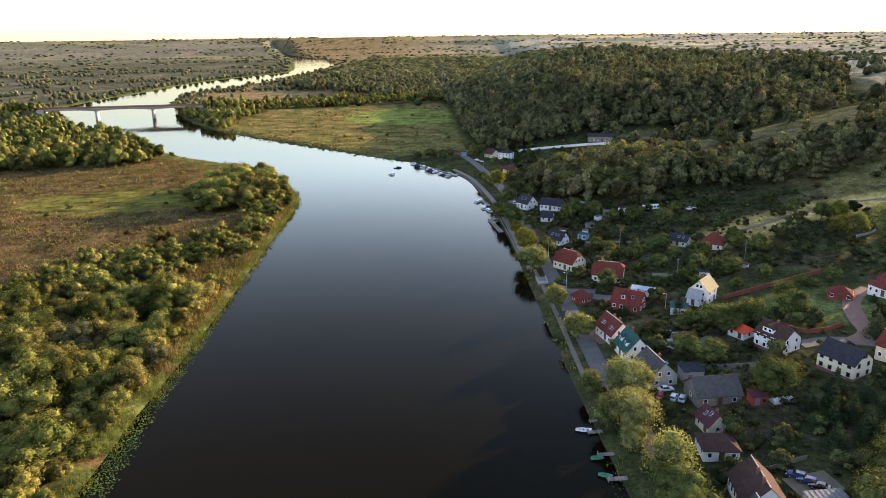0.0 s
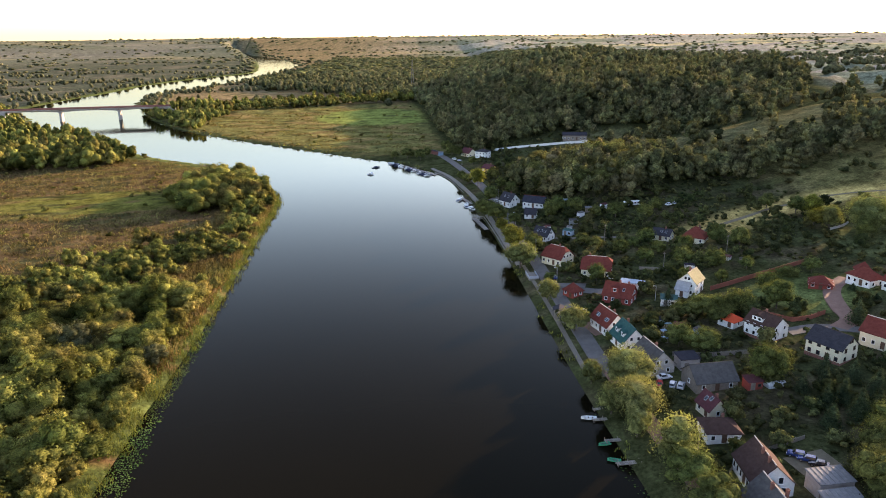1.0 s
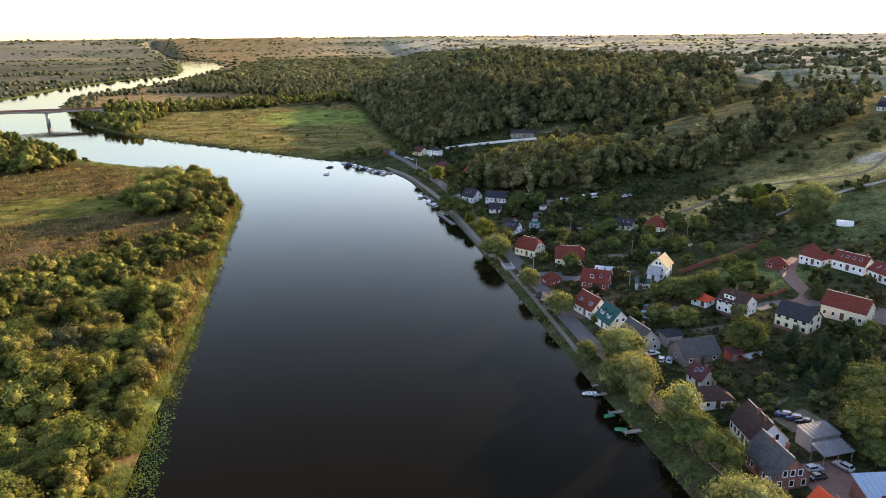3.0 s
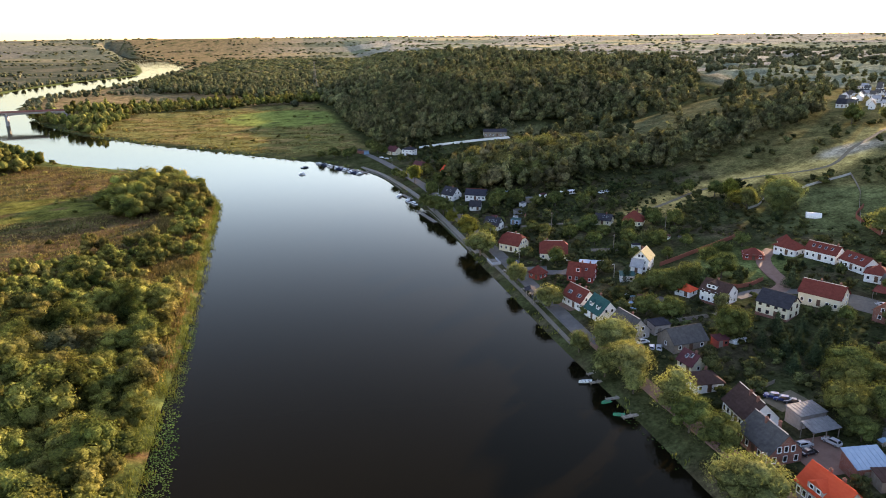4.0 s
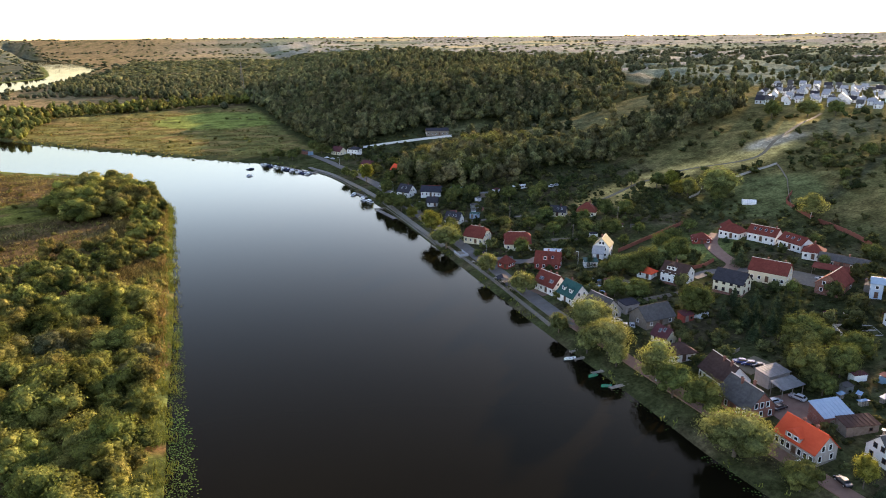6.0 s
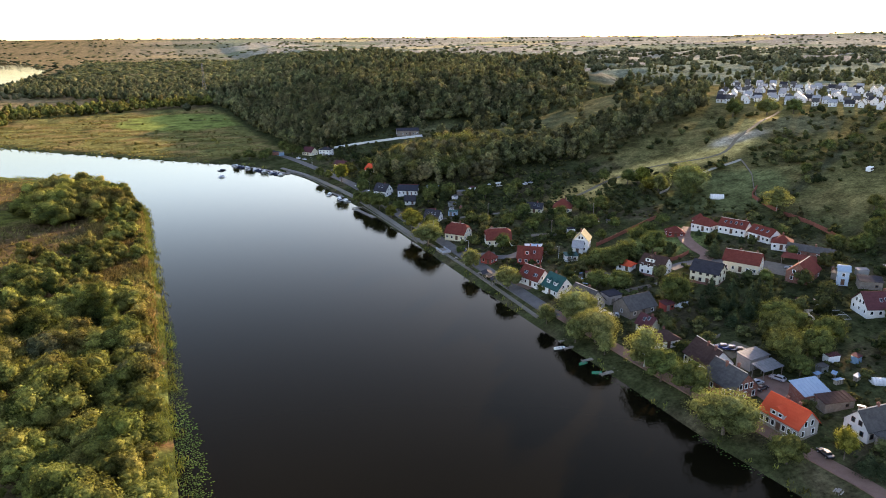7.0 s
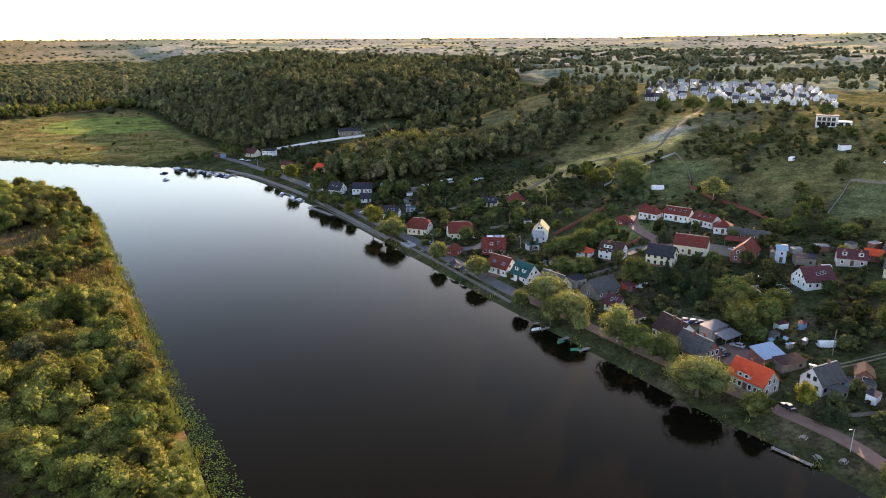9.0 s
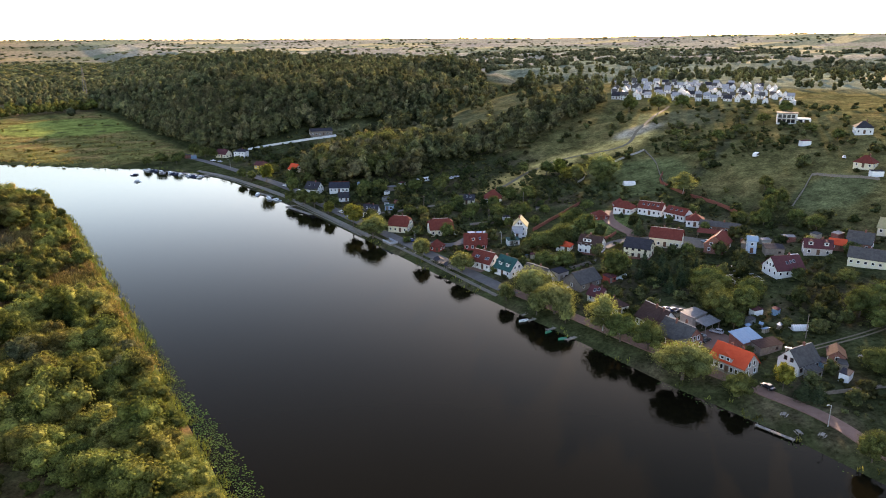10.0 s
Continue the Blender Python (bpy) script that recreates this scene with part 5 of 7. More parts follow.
strip("road", [(45, 178), (44.5, 192), (43.5, 240), (42.5, 280), (41, 317), (39, 371), (35.5, 430), (30, 480), (22, 530), (12, 580), (8, 600)], 5.4, ASPHALT, "narrow grey asphalt road along the river")
strip("road_paved", [(50, 20), (53, 44), (56.5, 62), (55.2, 80), (53.0, 95), (51, 112), (49.0, 137), (47.5, 160), (45.5, 182)], 4.2, PAVING, "reddish block-paved riverside lane")
strip("bank_path", [(39.2, 182), (38.4, 235), (36.6, 283)], 1.4, GRAVEL, "narrow gravel path on the grassy bank", 0.12)
strip("quay_path", [(35.2, 284), (34.4, 300), (32.8, 340), (30, 385), (24, 440), (17, 482), (6, 514)], 2.4, QUAY, "pale paved footpath along the quay", 0.18)
strip("village_lane", [(43.5, 250), (52, 247), (60, 243), (68, 246)], 5.0, ASPHALT, "asphalt lane between the red-roofed houses", 0.16)
strip("garden_lane", [(57, 316), (66, 312), (78, 309), (86, 306)], 2.6, GRAVEL, "pale gravel lane through the gardens")
strip("upper_street", [(104.6, 193), (114, 194), (124, 190), (133, 183)], 5.0, ASPHALT, "grey upper street", 0.16)
strip("manor_drive", [(146, 231), (138, 225), (132.5, 217), (128.5, 206), (126.5, 197), (120, 192)], 5.5, PAVING, "curved red-paved drive to the manor", 0.18)
for off in (-0.85, 0.85):
    strip("field_track", [(78, 88 + off), (92, 84 + off), (112, 80 + off), (140, 78 + off)], 0.6, DIRT, "worn wheel rut of a grassy field track", 0.08)
strip("hill_track", [(118, 300), (150, 318), (180, 331), (205, 327), (235, 312), (262, 326), (300, 345), (325, 355)], 2.2, DIRT, "sandy track up the hillside", 0.1)
strip("forest_road", [(70, 556), (90, 552), (108, 548), (128, 546)], 4.0, GRAVEL, "gravel road under the forest", 0.2)
yard("yard_court", 136, 173, -58, 17, 12, GRAVEL, "gravel yard between the stables")
yard("yard_brick", 69.5, 106, -4, 12, 14, PAVING, "block-paved yard behind the brick house")
yard("yard_parking", 77, 129, 10, 10, 7, DIRT, "trodden dirt parking place beside the barn")
yard("yard_plaza", 49, 250, -20, 12, 10, ASPHALT, "paved square in front of the kiosk")
yard("yard_terrace", 48.0, 213, -78, 15, 4, PAVING, "paved terrace before the red-roofed house")

# ---- walls and fences ----
FENCE_RED = surface("red_brown_fence", (0.16, 0.055, 0.035), (0.25, 0.09, 0.06), 1.0, 0.9)


def fence(name, points, h, mat, label, step=3.0, thick=0.16, category="fence", post=True):
    line = np.array(points, float)
    seg = np.linalg.norm(np.diff(line, axis=0), axis=1)
    at_ = np.concatenate([[0], np.cumsum(seg)])
    n = max(1, int(at_[-1] / step))
    u = np.linspace(0, at_[-1], n + 1)
    x, y = np.interp(u, at_, line[:, 0]), np.interp(u, at_, line[:, 1])
    z = ground_at(x, y)
    top = tagged(new(name), label, category)
    top.location = (x[0], y[0], z[0])
    for i in range(n):
        bm = bmesh.new()
        dx, dy = x[i + 1] - x[i], y[i + 1] - y[i]
        k = math.hypot(dx, dy)
        ox, oy = -dy / k * thick / 2, dx / k * thick / 2
        a, b = (x[i] - x[0], y[i] - y[0], z[i] - z[0]), (x[i + 1] - x[0], y[i + 1] - y[0], z[i + 1] - z[0])
        v = []
        for dz in (-0.8, h):
            for p, s in ((a, -1), (b, -1), (b, 1), (a, 1)):
                v.append(bm.verts.new((p[0] + ox * s, p[1] + oy * s, p[2] + dz)))
        for q in ((3, 2, 1, 0), (4, 5, 6, 7), (0, 1, 5, 4), (1, 2, 6, 5), (2, 3, 7, 6), (3, 0, 4, 7)):
            bm.faces.new([v[j] for j in q])
        part("panel", bm, mat, top)
        if post:
            bm = bmesh.new()
            box(bm, a[0] - thick, a[1] - thick, a[2] - 0.8, a[0] + thick, a[1] + thick, a[2] + h + 0.15)
            part("post", bm, mat, top)
    return top


fence("brick_fence", [(97, 233), (112, 239), (126, 244), (144, 252)], 1.7, FENCE_RED, "long red-brown fence round the manor garden")
fence("brick_fence", [(101, 220), (104, 207), (109, 200), (115, 200), (122, 203)], 1.5, FENCE_RED, "red-brown garden fence above the lane")
fence("brick_fence", [(206, 252), (197, 246), (189, 220), (186, 200), (181, 183)], 1.8, FENCE_RED, "tall red-brown fence behind the manor")
fence("retaining_wall", [(58, 563), (70, 558), (82, 552), (94, 548), (112, 545), (130, 543)], 1.8, WALL_WHITE, "long white retaining wall under the forest", 6.0, 0.4, "wall", False)
fence("slab_fence", [(205, 291), (219, 292), (233, 292)], 1.2, CONCRETE, "pale concrete slab fence above the manor lawn", 3.0, 0.1)
fence("board_fence", [(233, 292), (226, 280), (219, 269), (206, 254), (194, 239)], 1.0, TIMBER, "weathered board fence beside the manor lawn", 3.0, 0.08)
fence("slab_fence", [(170, 283), (178, 287), (186, 294)], 1.1, CONCRETE, "pale concrete slab fence by the meadow")
fence("field_fence", [(201, 168), (222, 176), (241, 184), (248, 154)], 1.3, TIMBER, "timber fence round the hillside field", 4.0, 0.1)
fence("garden_fence", [(58, 128.5), (62, 133), (70, 135), (80, 138)], 1.1, TIMBER, "low weathered garden fence", 2.5, 0.08)
fence("garden_fence", [(66, 186), (76, 183), (90, 182)], 1.4, TIMBER, "weathered board fence between gardens", 2.5, 0.08)
fence("garden_fence", [(62, 70), (70, 66), (82, 60), (95, 52)], 1.1, TIMBER, "low garden fence behind the lane", 2.5, 0.08)
fence("garden_fence", [(80, 262), (92, 256), (100, 250)], 1.3, TIMBER, "dark board fence above the houses", 2.5, 0.08)

# quay edge: stone blocks along the water
quay = tagged(new("quay_edge"), "low stone quay edge along the water", "quay", kind="structure")
bank = EAST_BANK[(EAST_BANK[:, 1] > 288) & (EAST_BANK[:, 1] < 505)]
seg = np.concatenate([[0], np.cumsum(np.linalg.norm(np.diff(bank, axis=0), axis=1))])
bm = bmesh.new()
box(bm, -1.45, -0.35, -1.6, 1.45, 0.35, 0.55, 0.06)
block_mesh = mesh_of(bm, "quay_block", QUAY)
for u in np.arange(0, seg[-1] - 3, 3.0):
    x0, y0, x1, y1 = (np.interp(u + k, seg, bank[:, c]) for k in (0, 3) for c in (0, 1))
    ob = new("quay_block", block_mesh)
    ob.parent = quay
    ob.matrix_basis = pose((x0 + x1) / 2 + 1.0, (y0 + y1) / 2, 0.1, 0, 0, math.degrees(math.atan2(y1 - y0, x1 - x0)))

# ---- the bridge ----
BRIDGE_DECK = surface("bridge_concrete", (0.26, 0.24, 0.22), (0.38, 0.35, 0.32), 4.0, 0.9)
BRIDGE_RAIL = surface("red_brown_parapet", (0.16, 0.07, 0.055), (0.24, 0.11, 0.09), 3.0, 0.8)
bridge = tagged(new("bridge"), "long concrete road bridge with red-brown parapets", "bridge")
ux, uy = 0.986, 0.169
ang = math.degrees(math.atan2(uy, ux))
bridge.matrix_basis = pose(-357, 883, -3.5, 0, 0, ang)
bm = bmesh.new()
box(bm, -128, -6.5, 17.2, 62, 6.5, 18.0, 0.15)
part("deck", bm, BRIDGE_DECK, bridge)
for s in (-3.6, 3.6):
    for i in range(-2, 1):
        bm = bmesh.new()
        x0, x1 = i * 65 + 1, i * 65 + 64
        n = 12
        for j in range(n):
            a, b = x0 + (x1 - x0) * j / n, x0 + (x1 - x0) * (j + 1) / n
            da, db = (1.3 + 1.5 * (2 * abs(j / n - 0.5)) ** 2), (1.3 + 1.5 * (2 * abs((j + 1) / n - 0.5)) ** 2)
            v = [bm.verts.new(p) for p in ((a, s - 0.7, 17.2 - da), (b, s - 0.7, 17.2 - db), (b, s + 0.7, 17.2 - db), (a, s + 0.7, 17.2 - da), (a, s - 0.7, 17.2), (b, s - 0.7, 17.2), (b, s + 0.7, 17.2), (a, s + 0.7, 17.2))]
            for q in ((3, 2, 1, 0), (4, 5, 6, 7), (0, 1, 5, 4), (2, 3, 7, 6)):
                bm.faces.new([v[k] for k in q])
        bmesh.ops.remove_doubles(bm, verts=bm.verts, dist=0.001)
        part("girder", bm, BRIDGE_DECK, bridge)
for s in (-6.4, 6.4):
    bm = bmesh.new()
    box(bm, -128, s - 0.15, 18.0, 62, s + 0.15, 19.2)
    part("parapet", bm, BRIDGE_RAIL, bridge)
for i in range(-1, 1):
    bm = bmesh.new()
    box(bm, i * 65 - 1.3, -5.0, -3, i * 65 + 1.3, 5.0, 14.6, 0.3)
    box(bm, i * 65 - 1.7, -5.8, 13.6, i * 65 + 1.7, 5.8, 15.4, 0.2)
    part("pier", bm, BRIDGE_DECK, bridge)
for x0, x1 in ((56, 64), (-131, -123)):
    bm = bmesh.new()
    box(bm, x0, -7.5, -2, x1, 7.5, 17.2, 0.2)
    part("abutment", bm, BRIDGE_DECK, bridge)

# ---- lattice mast in the far woods ----
MAST_STEEL = surface("weathered_mast_steel", (0.10, 0.10, 0.10), (0.17, 0.17, 0.165), 0.5, 0.7, 0.3)
mast = tagged(new("lattice_mast"), "tall grey steel lattice mast above the woods", "mast")
mast.location = (-1, 1160, float(ground_at(-1, 1160)[0]))
for sx, sy in ((-1, -1), (1, -1), (1, 1), (-1, 1)):
    bm = bmesh.new()
    limb(bm, (3 * sx, 3 * sy, -1), (0.4 * sx, 0.4 * sy, 55), 0.28, 0.18, 5)
    part("leg", bm, MAST_STEEL, mast)
for i in range(9):
    z0, z1 = i * 6, i * 6 + 6
    r0, r1 = 3 - 2.6 * z0 / 55, 3 - 2.6 * z1 / 55
    bm = bmesh.new()
    for sx, sy, tx, ty in ((-1, -1, 1, -1), (1, -1, 1, 1), (1, 1, -1, 1), (-1, 1, -1, -1)):
        limb(bm, (r0 * sx, r0 * sy, z0), (r1 * tx, r1 * ty, z1), 0.12, 0.12, 4)
    part("brace", bm, MAST_STEEL, mast)

# ---- cars ----
TYRE = surface("tyre_rubber", (0.012, 0.012, 0.012), (0.03, 0.03, 0.03), 0.3, 0.9)


def paint(name, c):
    m, N, L, b = material(name, 0.25, 0.0, 0.5)
    n = node(N, "ShaderNodeTexNoise", Scale=3.0, Detail=3.0)
    L.new(mixed(N, L, n.outputs["Fac"], tuple(0.8 * v for v in c), c), b.inputs["Base Color"])
    b.inputs["Coat Weight"].default_value = 0.4
    return m


def car(name, mat, estate, label):
    """A parked car: body with bonnet and boot, glass cabin, roof, wheels with rims, lamps."""
    top = tagged(new(name), label, "car")
    bm = bmesh.new()
    prof = [(-2.15, 0.35), (-2.2, 0.75), (-2.05, 0.92), (-1.15 if not estate else -2.0, 0.98), (1.0, 0.95), (1.95, 0.78), (2.15, 0.6), (2.15, 0.32)]
    rings = []
    for y, k in ((-0.88, 0.97), (-0.80, 1.0), (0.80, 1.0), (0.88, 0.97)):
        rings.append([bm.verts.new((px * k, y, pz if abs(y) < 0.85 else pz * 0.97 + 0.01)) for px, pz in prof])
    for a, b in zip(rings[:-1], rings[1:]):
        for i in range(len(prof)):
            bm.faces.new((a[i], a[(i + 1) % len(prof)], b[(i + 1) % len(prof)], b[i]))
    bm.faces.new(rings[0][::-1])
    bm.faces.new(rings[-1])
    part("body", bm, mat, top)
    back = -2.0 if estate else -1.5
    bm = bmesh.new()
    lo = [(back, -0.76, 0.93), (0.95, -0.76, 0.93), (0.95, 0.76, 0.93), (back, 0.76, 0.93)]
    hi = [(back + 0.45, -0.6, 1.42), (0.25, -0.6, 1.42), (0.25, 0.6, 1.42), (back + 0.45, 0.6, 1.42)]
    v = [bm.verts.new(p) for p in lo + hi]
    for q in ((4, 5, 6, 7), (0, 1, 5, 4), (1, 2, 6, 5), (2, 3, 7, 6), (3, 0, 4, 7)):
        bm.faces.new([v[i] for i in q])
    cabin = part("cabin", bm, mat, top)
    for pane_name, q in (("side_window", (0, 1, 5, 4)), ("windscreen", (1, 2, 6, 5)), ("side_window", (2, 3, 7, 6)), ("rear_window", (3, 0, 4, 7))):
        c4 = [Vector((lo + hi)[i]) for i in q]
        mid = sum(c4, Vector()) / 4
        nrm = (c4[1] - c4[0]).cross(c4[3] - c4[0]).normalized()
        c4 = [mid + (p - mid) * 0.88 for p in c4]
        bm = bmesh.new()
        outer = [bm.verts.new(p + nrm * 0.015) for p in c4]
        inner = [bm.verts.new(p - nrm * 0.02) for p in c4]
        bm.faces.new(outer)
        bm.faces.new(inner[::-1])
        for i in range(4):
            bm.faces.new((outer[i], inner[i], inner[(i + 1) % 4], outer[(i + 1) % 4]))
        part(pane_name, bm, PANE, cabin)
    bm = bmesh.new()
    box(bm, back + 0.42, -0.62, 1.41, 0.28, 0.62, 1.47, 0.02)
    part("roof", bm, mat, top)
    for px in (-1.3, 1.32):
        for s in (-1, 1):
            bm = bmesh.new()
            limb(bm, (px, s * 0.66, 0.32), (px, s * 0.90, 0.32), 0.32, 0.32, 14)
            w = part("wheel", bm, TYRE, top)
            bm = bmesh.new()
            limb(bm, (px, s * 0.88, 0.32), (px, s * 0.915, 0.32), 0.19, 0.18, 10)
            part("rim", bm, STEEL, w)
    for s in (-1, 1):
        bm = bmesh.new()
        box(bm, 2.02, s * 0.62 - 0.16, 0.58, 2.13, s * 0.62 + 0.16, 0.7)
        part("headlight", bm, FRAME_WHITE, top)
    return top


CAR_KINDS = {
    "white": car("car", paint("white_car_paint", (0.75, 0.75, 0.74)), False, "small white car parked beside the road"),
    "silver": car("car", paint("silver_car_paint", (0.45, 0.46, 0.47)), True, "silver estate car parked in the yard"),
    "black": car("car", paint("black_car_paint", (0.015, 0.015, 0.018)), False, "black car parked in the yard"),
    "blue": car("car", paint("blue_car_paint", (0.02, 0.04, 0.14)), True, "dark blue car parked on gravel"),
    "red": car("car", paint("red_car_paint", (0.40, 0.02, 0.02)), False, "small red car beside the grey house"),
}
placed = set()


def park(kind, x, y, rot):
    m = pose(x, y, float(ground_at(x, y)[0]) + 0.16, 0, 0, rot)
    if kind in placed:
        ob = copy_thing(CAR_KINDS[kind], m)
    else:
        ob = CAR_KINDS[kind]
        ob.matrix_basis = m
        placed.add(kind)
    tagged(ob, group="parked cars")


for c in (("blue", 74.7, 131.7, 150), ("blue", 76.0, 129.6, 150), ("black", 77.4, 127.4, 150), ("silver", 67.8, 110.4, 5), ("black", 66.8, 107.6, 8), ("silver", 74.3, 109.4, 110), ("black", 80.0, 103.5, 60),
          ("white", 58.9, 173.0, 10), ("red", 56.4, 169.6, 70), ("silver", 59.6, 168.4, 60), ("silver", 61.6, 167.4, 60), ("white", 37.4, 403.5, 100), ("white", 36.8, 412, 100), ("silver", 38.3, 392, 100),
          ("white", 41.0, 321, 97), ("silver", 40.8, 333, 97), ("white", 54.3, 86.6, 95), ("black", 57.6, 79.0, 80), ("white", 66.8, 255.6, 75), ("silver", 131, 176, 40), ("white", 134, 178, 40), ("black", 137.5, 179.5, 40), ("silver", 141, 168, 100),
          ("white", 24.0, 541, 115), ("silver", 27.0, 533, 115), ("blue", 45.5, 262, 100), ("white", 268, 184, 30), ("white", 122, 345, 15), ("silver", 126, 346, 15)):
    park(*c)

# ---- boats and jetties ----
HULL_WHITE = surface("white_boat_hull", (0.68, 0.68, 0.66), (0.8, 0.8, 0.78), 0.8, 0.4, bump=0)
HULL_GREEN = surface("green_boat_hull", (0.03, 0.22, 0.12), (0.05, 0.30, 0.17), 0.8, 0.5, bump=0)
HULL_DARK = surface("dark_blue_boat_cover", (0.02, 0.03, 0.06), (0.05, 0.06, 0.10), 0.6, 0.7, bump=0)
DECKING = surface("weathered_decking", (0.15, 0.13, 0.11), (0.28, 0.25, 0.21), 0.5, 0.9, per_piece=0.25)


def boat(name, L, W, hull, inside, label, cabin=0.0):
    """A boat: a hull with a pointed bow and raised sheer, thwarts or a cabin."""
    top = tagged(new(name), label, "boat")
    bm = bmesh.new()
    outer, inner = [], []
    for t in np.linspace(0, 1, 9):
        x = -L / 2 + L * t
        w = W / 2 * (1 - max(0, (t - 0.45) / 0.55) ** 2.2) * (0.82 + 0.18 * min(1, t * 3)) + 0.02
        sheer = 0.45 + 0.28 * t ** 2
        keel = -0.2 + 0.25 * max(0, t - 0.75)
        outer.append([bm.verts.new(p) for p in ((x, -w, sheer), (x, -w * 0.75, 0.05), (x, 0, keel), (x, w * 0.75, 0.05), (x, w, sheer))])
        inner.append([bm.verts.new(p) for p in ((x, -w * 0.86, sheer), (x, -w * 0.6, 0.16), (x, 0, 0.10), (x, w * 0.6, 0.16), (x, w * 0.86, sheer))])
    for a, b in zip(outer[:-1], outer[1:]):
        for i in range(4):
            bm.faces.new((a[i], a[i + 1], b[i + 1], b[i]))
    for a, b in zip(inner[:-1], inner[1:]):
        for i in range(4):
            bm.faces.new((a[i], b[i], b[i + 1], a[i + 1]))
    for (a, b), (c, d) in zip(zip(outer[:-1], outer[1:]), zip(inner[:-1], inner[1:])):
        bm.faces.new((a[0], b[0], d[0], c[0]))
        bm.faces.new((a[4], c[4], d[4], b[4]))
    bm.faces.new(outer[0] + inner[0][::-1])
    part("hull", bm, hull, top)
    if cabin:
        bm = bmesh.new()
        box(bm, -L * 0.18, -W * 0.34, 0.2, L * 0.22, W * 0.34, 0.45 + cabin, 0.12)
        c = part("cabin", bm, hull, top)
        bm = bmesh.new()
        box(bm, -L * 0.15, -W * 0.345, 0.45 + cabin * 0.45, L * 0.225, W * 0.345, 0.45 + cabin * 0.78)
        part("cabin_window", bm, PANE, c)
        bm = bmesh.new()
        box(bm, -L * 0.42, -W * 0.36, 0.42, -L * 0.2, W * 0.36, 0.62, 0.05)
        part("cover", bm, inside, top)
    else:
        for t in (-0.25, 0.02, 0.25):
            bm = bmesh.new()
            box(bm, L * t - 0.14, -W * 0.42, 0.30, L * t + 0.14, W * 0.42, 0.35)
            part("thwart", bm, inside, top)
    return top


ROWBOAT = boat("rowing_boat", 4.2, 1.5, HULL_WHITE, TIMBER, "white rowing boat moored by the bank")
GREENBOAT = boat("rowing_boat", 3.2, 1.2, HULL_GREEN, TIMBER, "green rowing boat moored by the bank")
CRUISER = boat("motor_boat", 7.0, 2.5, HULL_WHITE, HULL_DARK, "white motor boat with a low cabin", 0.9)
DARKBOAT = boat("motor_boat", 6.0, 2.2, HULL_DARK, HULL_WHITE, "dark blue motor boat under a cover", 0.6)
ROWBOAT.matrix_basis = pose(34.0, 158.6, 0.05, 0, 0, 175)
GREENBOAT.matrix_basis = pose(34.8, 146.2, 0.05, 0, 0, 190)
copy_thing(GREENBOAT, pose(35.2, 139.2, 0.05, 0, 0, 165))
CRUISER.matrix_basis = pose(-38.5, 502.5, 0.05, 0, 0, 60)
DARKBOAT.matrix_basis = pose(-36.0, 528.5, 0.05, 0, 0, 20)
copy_thing(ROWBOAT, pose(-38.0, 501, 0.05, 0, 0, 130))
mrng = np.random.RandomState(9)
for i in range(15):
    t = i / 14
    x, y = 3.0 - 29 * t + mrng.uniform(-1, 1), 493 + 54 * t - 12 * t * (1 - t) + mrng.uniform(-1, 1)
    kind = (CRUISER, DARKBOAT, DARKBOAT, CRUISER, ROWBOAT)[i % 5]
    tagged(copy_thing(kind, pose(x, y, 0.05, 0, 0, 215 + mrng.uniform(-25, 25))), group="boats in the marina")
for x, y, r in ((21.3, 398, 100), (22.6, 404, 95), (24.0, 392, 110), (19.0, 414, 60)):
    copy_thing(CRUISER if r != 95 else ROWBOAT, pose(x, y, 0.05, 0, 0, r))


def jetty(name, x, y, rot, L, W, label, z=0.45):
    """A wooden jetty: planks across two beams on posts."""
    top = tagged(new(name), label, "jetty")
    top.matrix_basis = pose(x, y, 0, 0, 0, rot)
    for s in (-0.35, 0.35):
        bm = bmesh.new()
        box(bm, -L / 2, s * W - 0.07, z - 0.2, L / 2, s * W + 0.07, z)
        part("beam", bm, TIMBER, top)
    n = max(4, int(L / 0.45))
    bm = bmesh.new()
    box(bm, -0.19, -W / 2, z, 0.19, W / 2, z + 0.05)
    plank_mesh = mesh_of(bm, "plank", DECKING)
    for i in range(n):
        ob = new("plank", plank_mesh)
        ob.parent = top
        ob.matrix_basis = pose(-L / 2 + (i + 0.5) * L / n, 0, 0.002 * (i % 3), 0, 0, 0.6 * ((i * 7) % 5 - 2))
    for px in (-L / 2 + 0.2, 0, L / 2 - 0.2):
        for s in (-1, 1):
            bm = bmesh.new()
            limb(bm, (px, s * (W / 2 + 0.05), -2.5), (px, s * (W / 2 + 0.05), z + 0.5), 0.10, 0.09, 7)
            part("pile", bm, TIMBER, top)
    return top


jetty("jetty", 37.6, 157.6, 5, 6, 1.2, "small wooden fishing jetty")
jetty("jetty", 38.6, 147.6, 3, 7, 1.2, "small weathered fishing jetty")
jetty("jetty", 38.2, 137.8, 5, 6, 1.4, "small plank jetty at the bank")
jetty("jetty", 38.6, 163.0, 8, 5, 1.0, "narrow plank jetty under the willows")
jetty("floating_jetty", 25.6, 357, 100, 24, 2.6, "long floating jetty beside the quay")
jetty("jetty", 26.5, 372, 5, 8, 1.4, "gangway from the quay to the pontoon")
jetty("floating_jetty", 23.0, 410, 105, 16, 2.4, "floating boat jetty beside the quay")
jetty("jetty", 26.5, 397, 10, 8, 1.4, "gangway to the boat jetty")
jetty("marina_pontoon", -3.0, 512, 120, 44, 2.2, "long timber marina pontoon with moored boats")
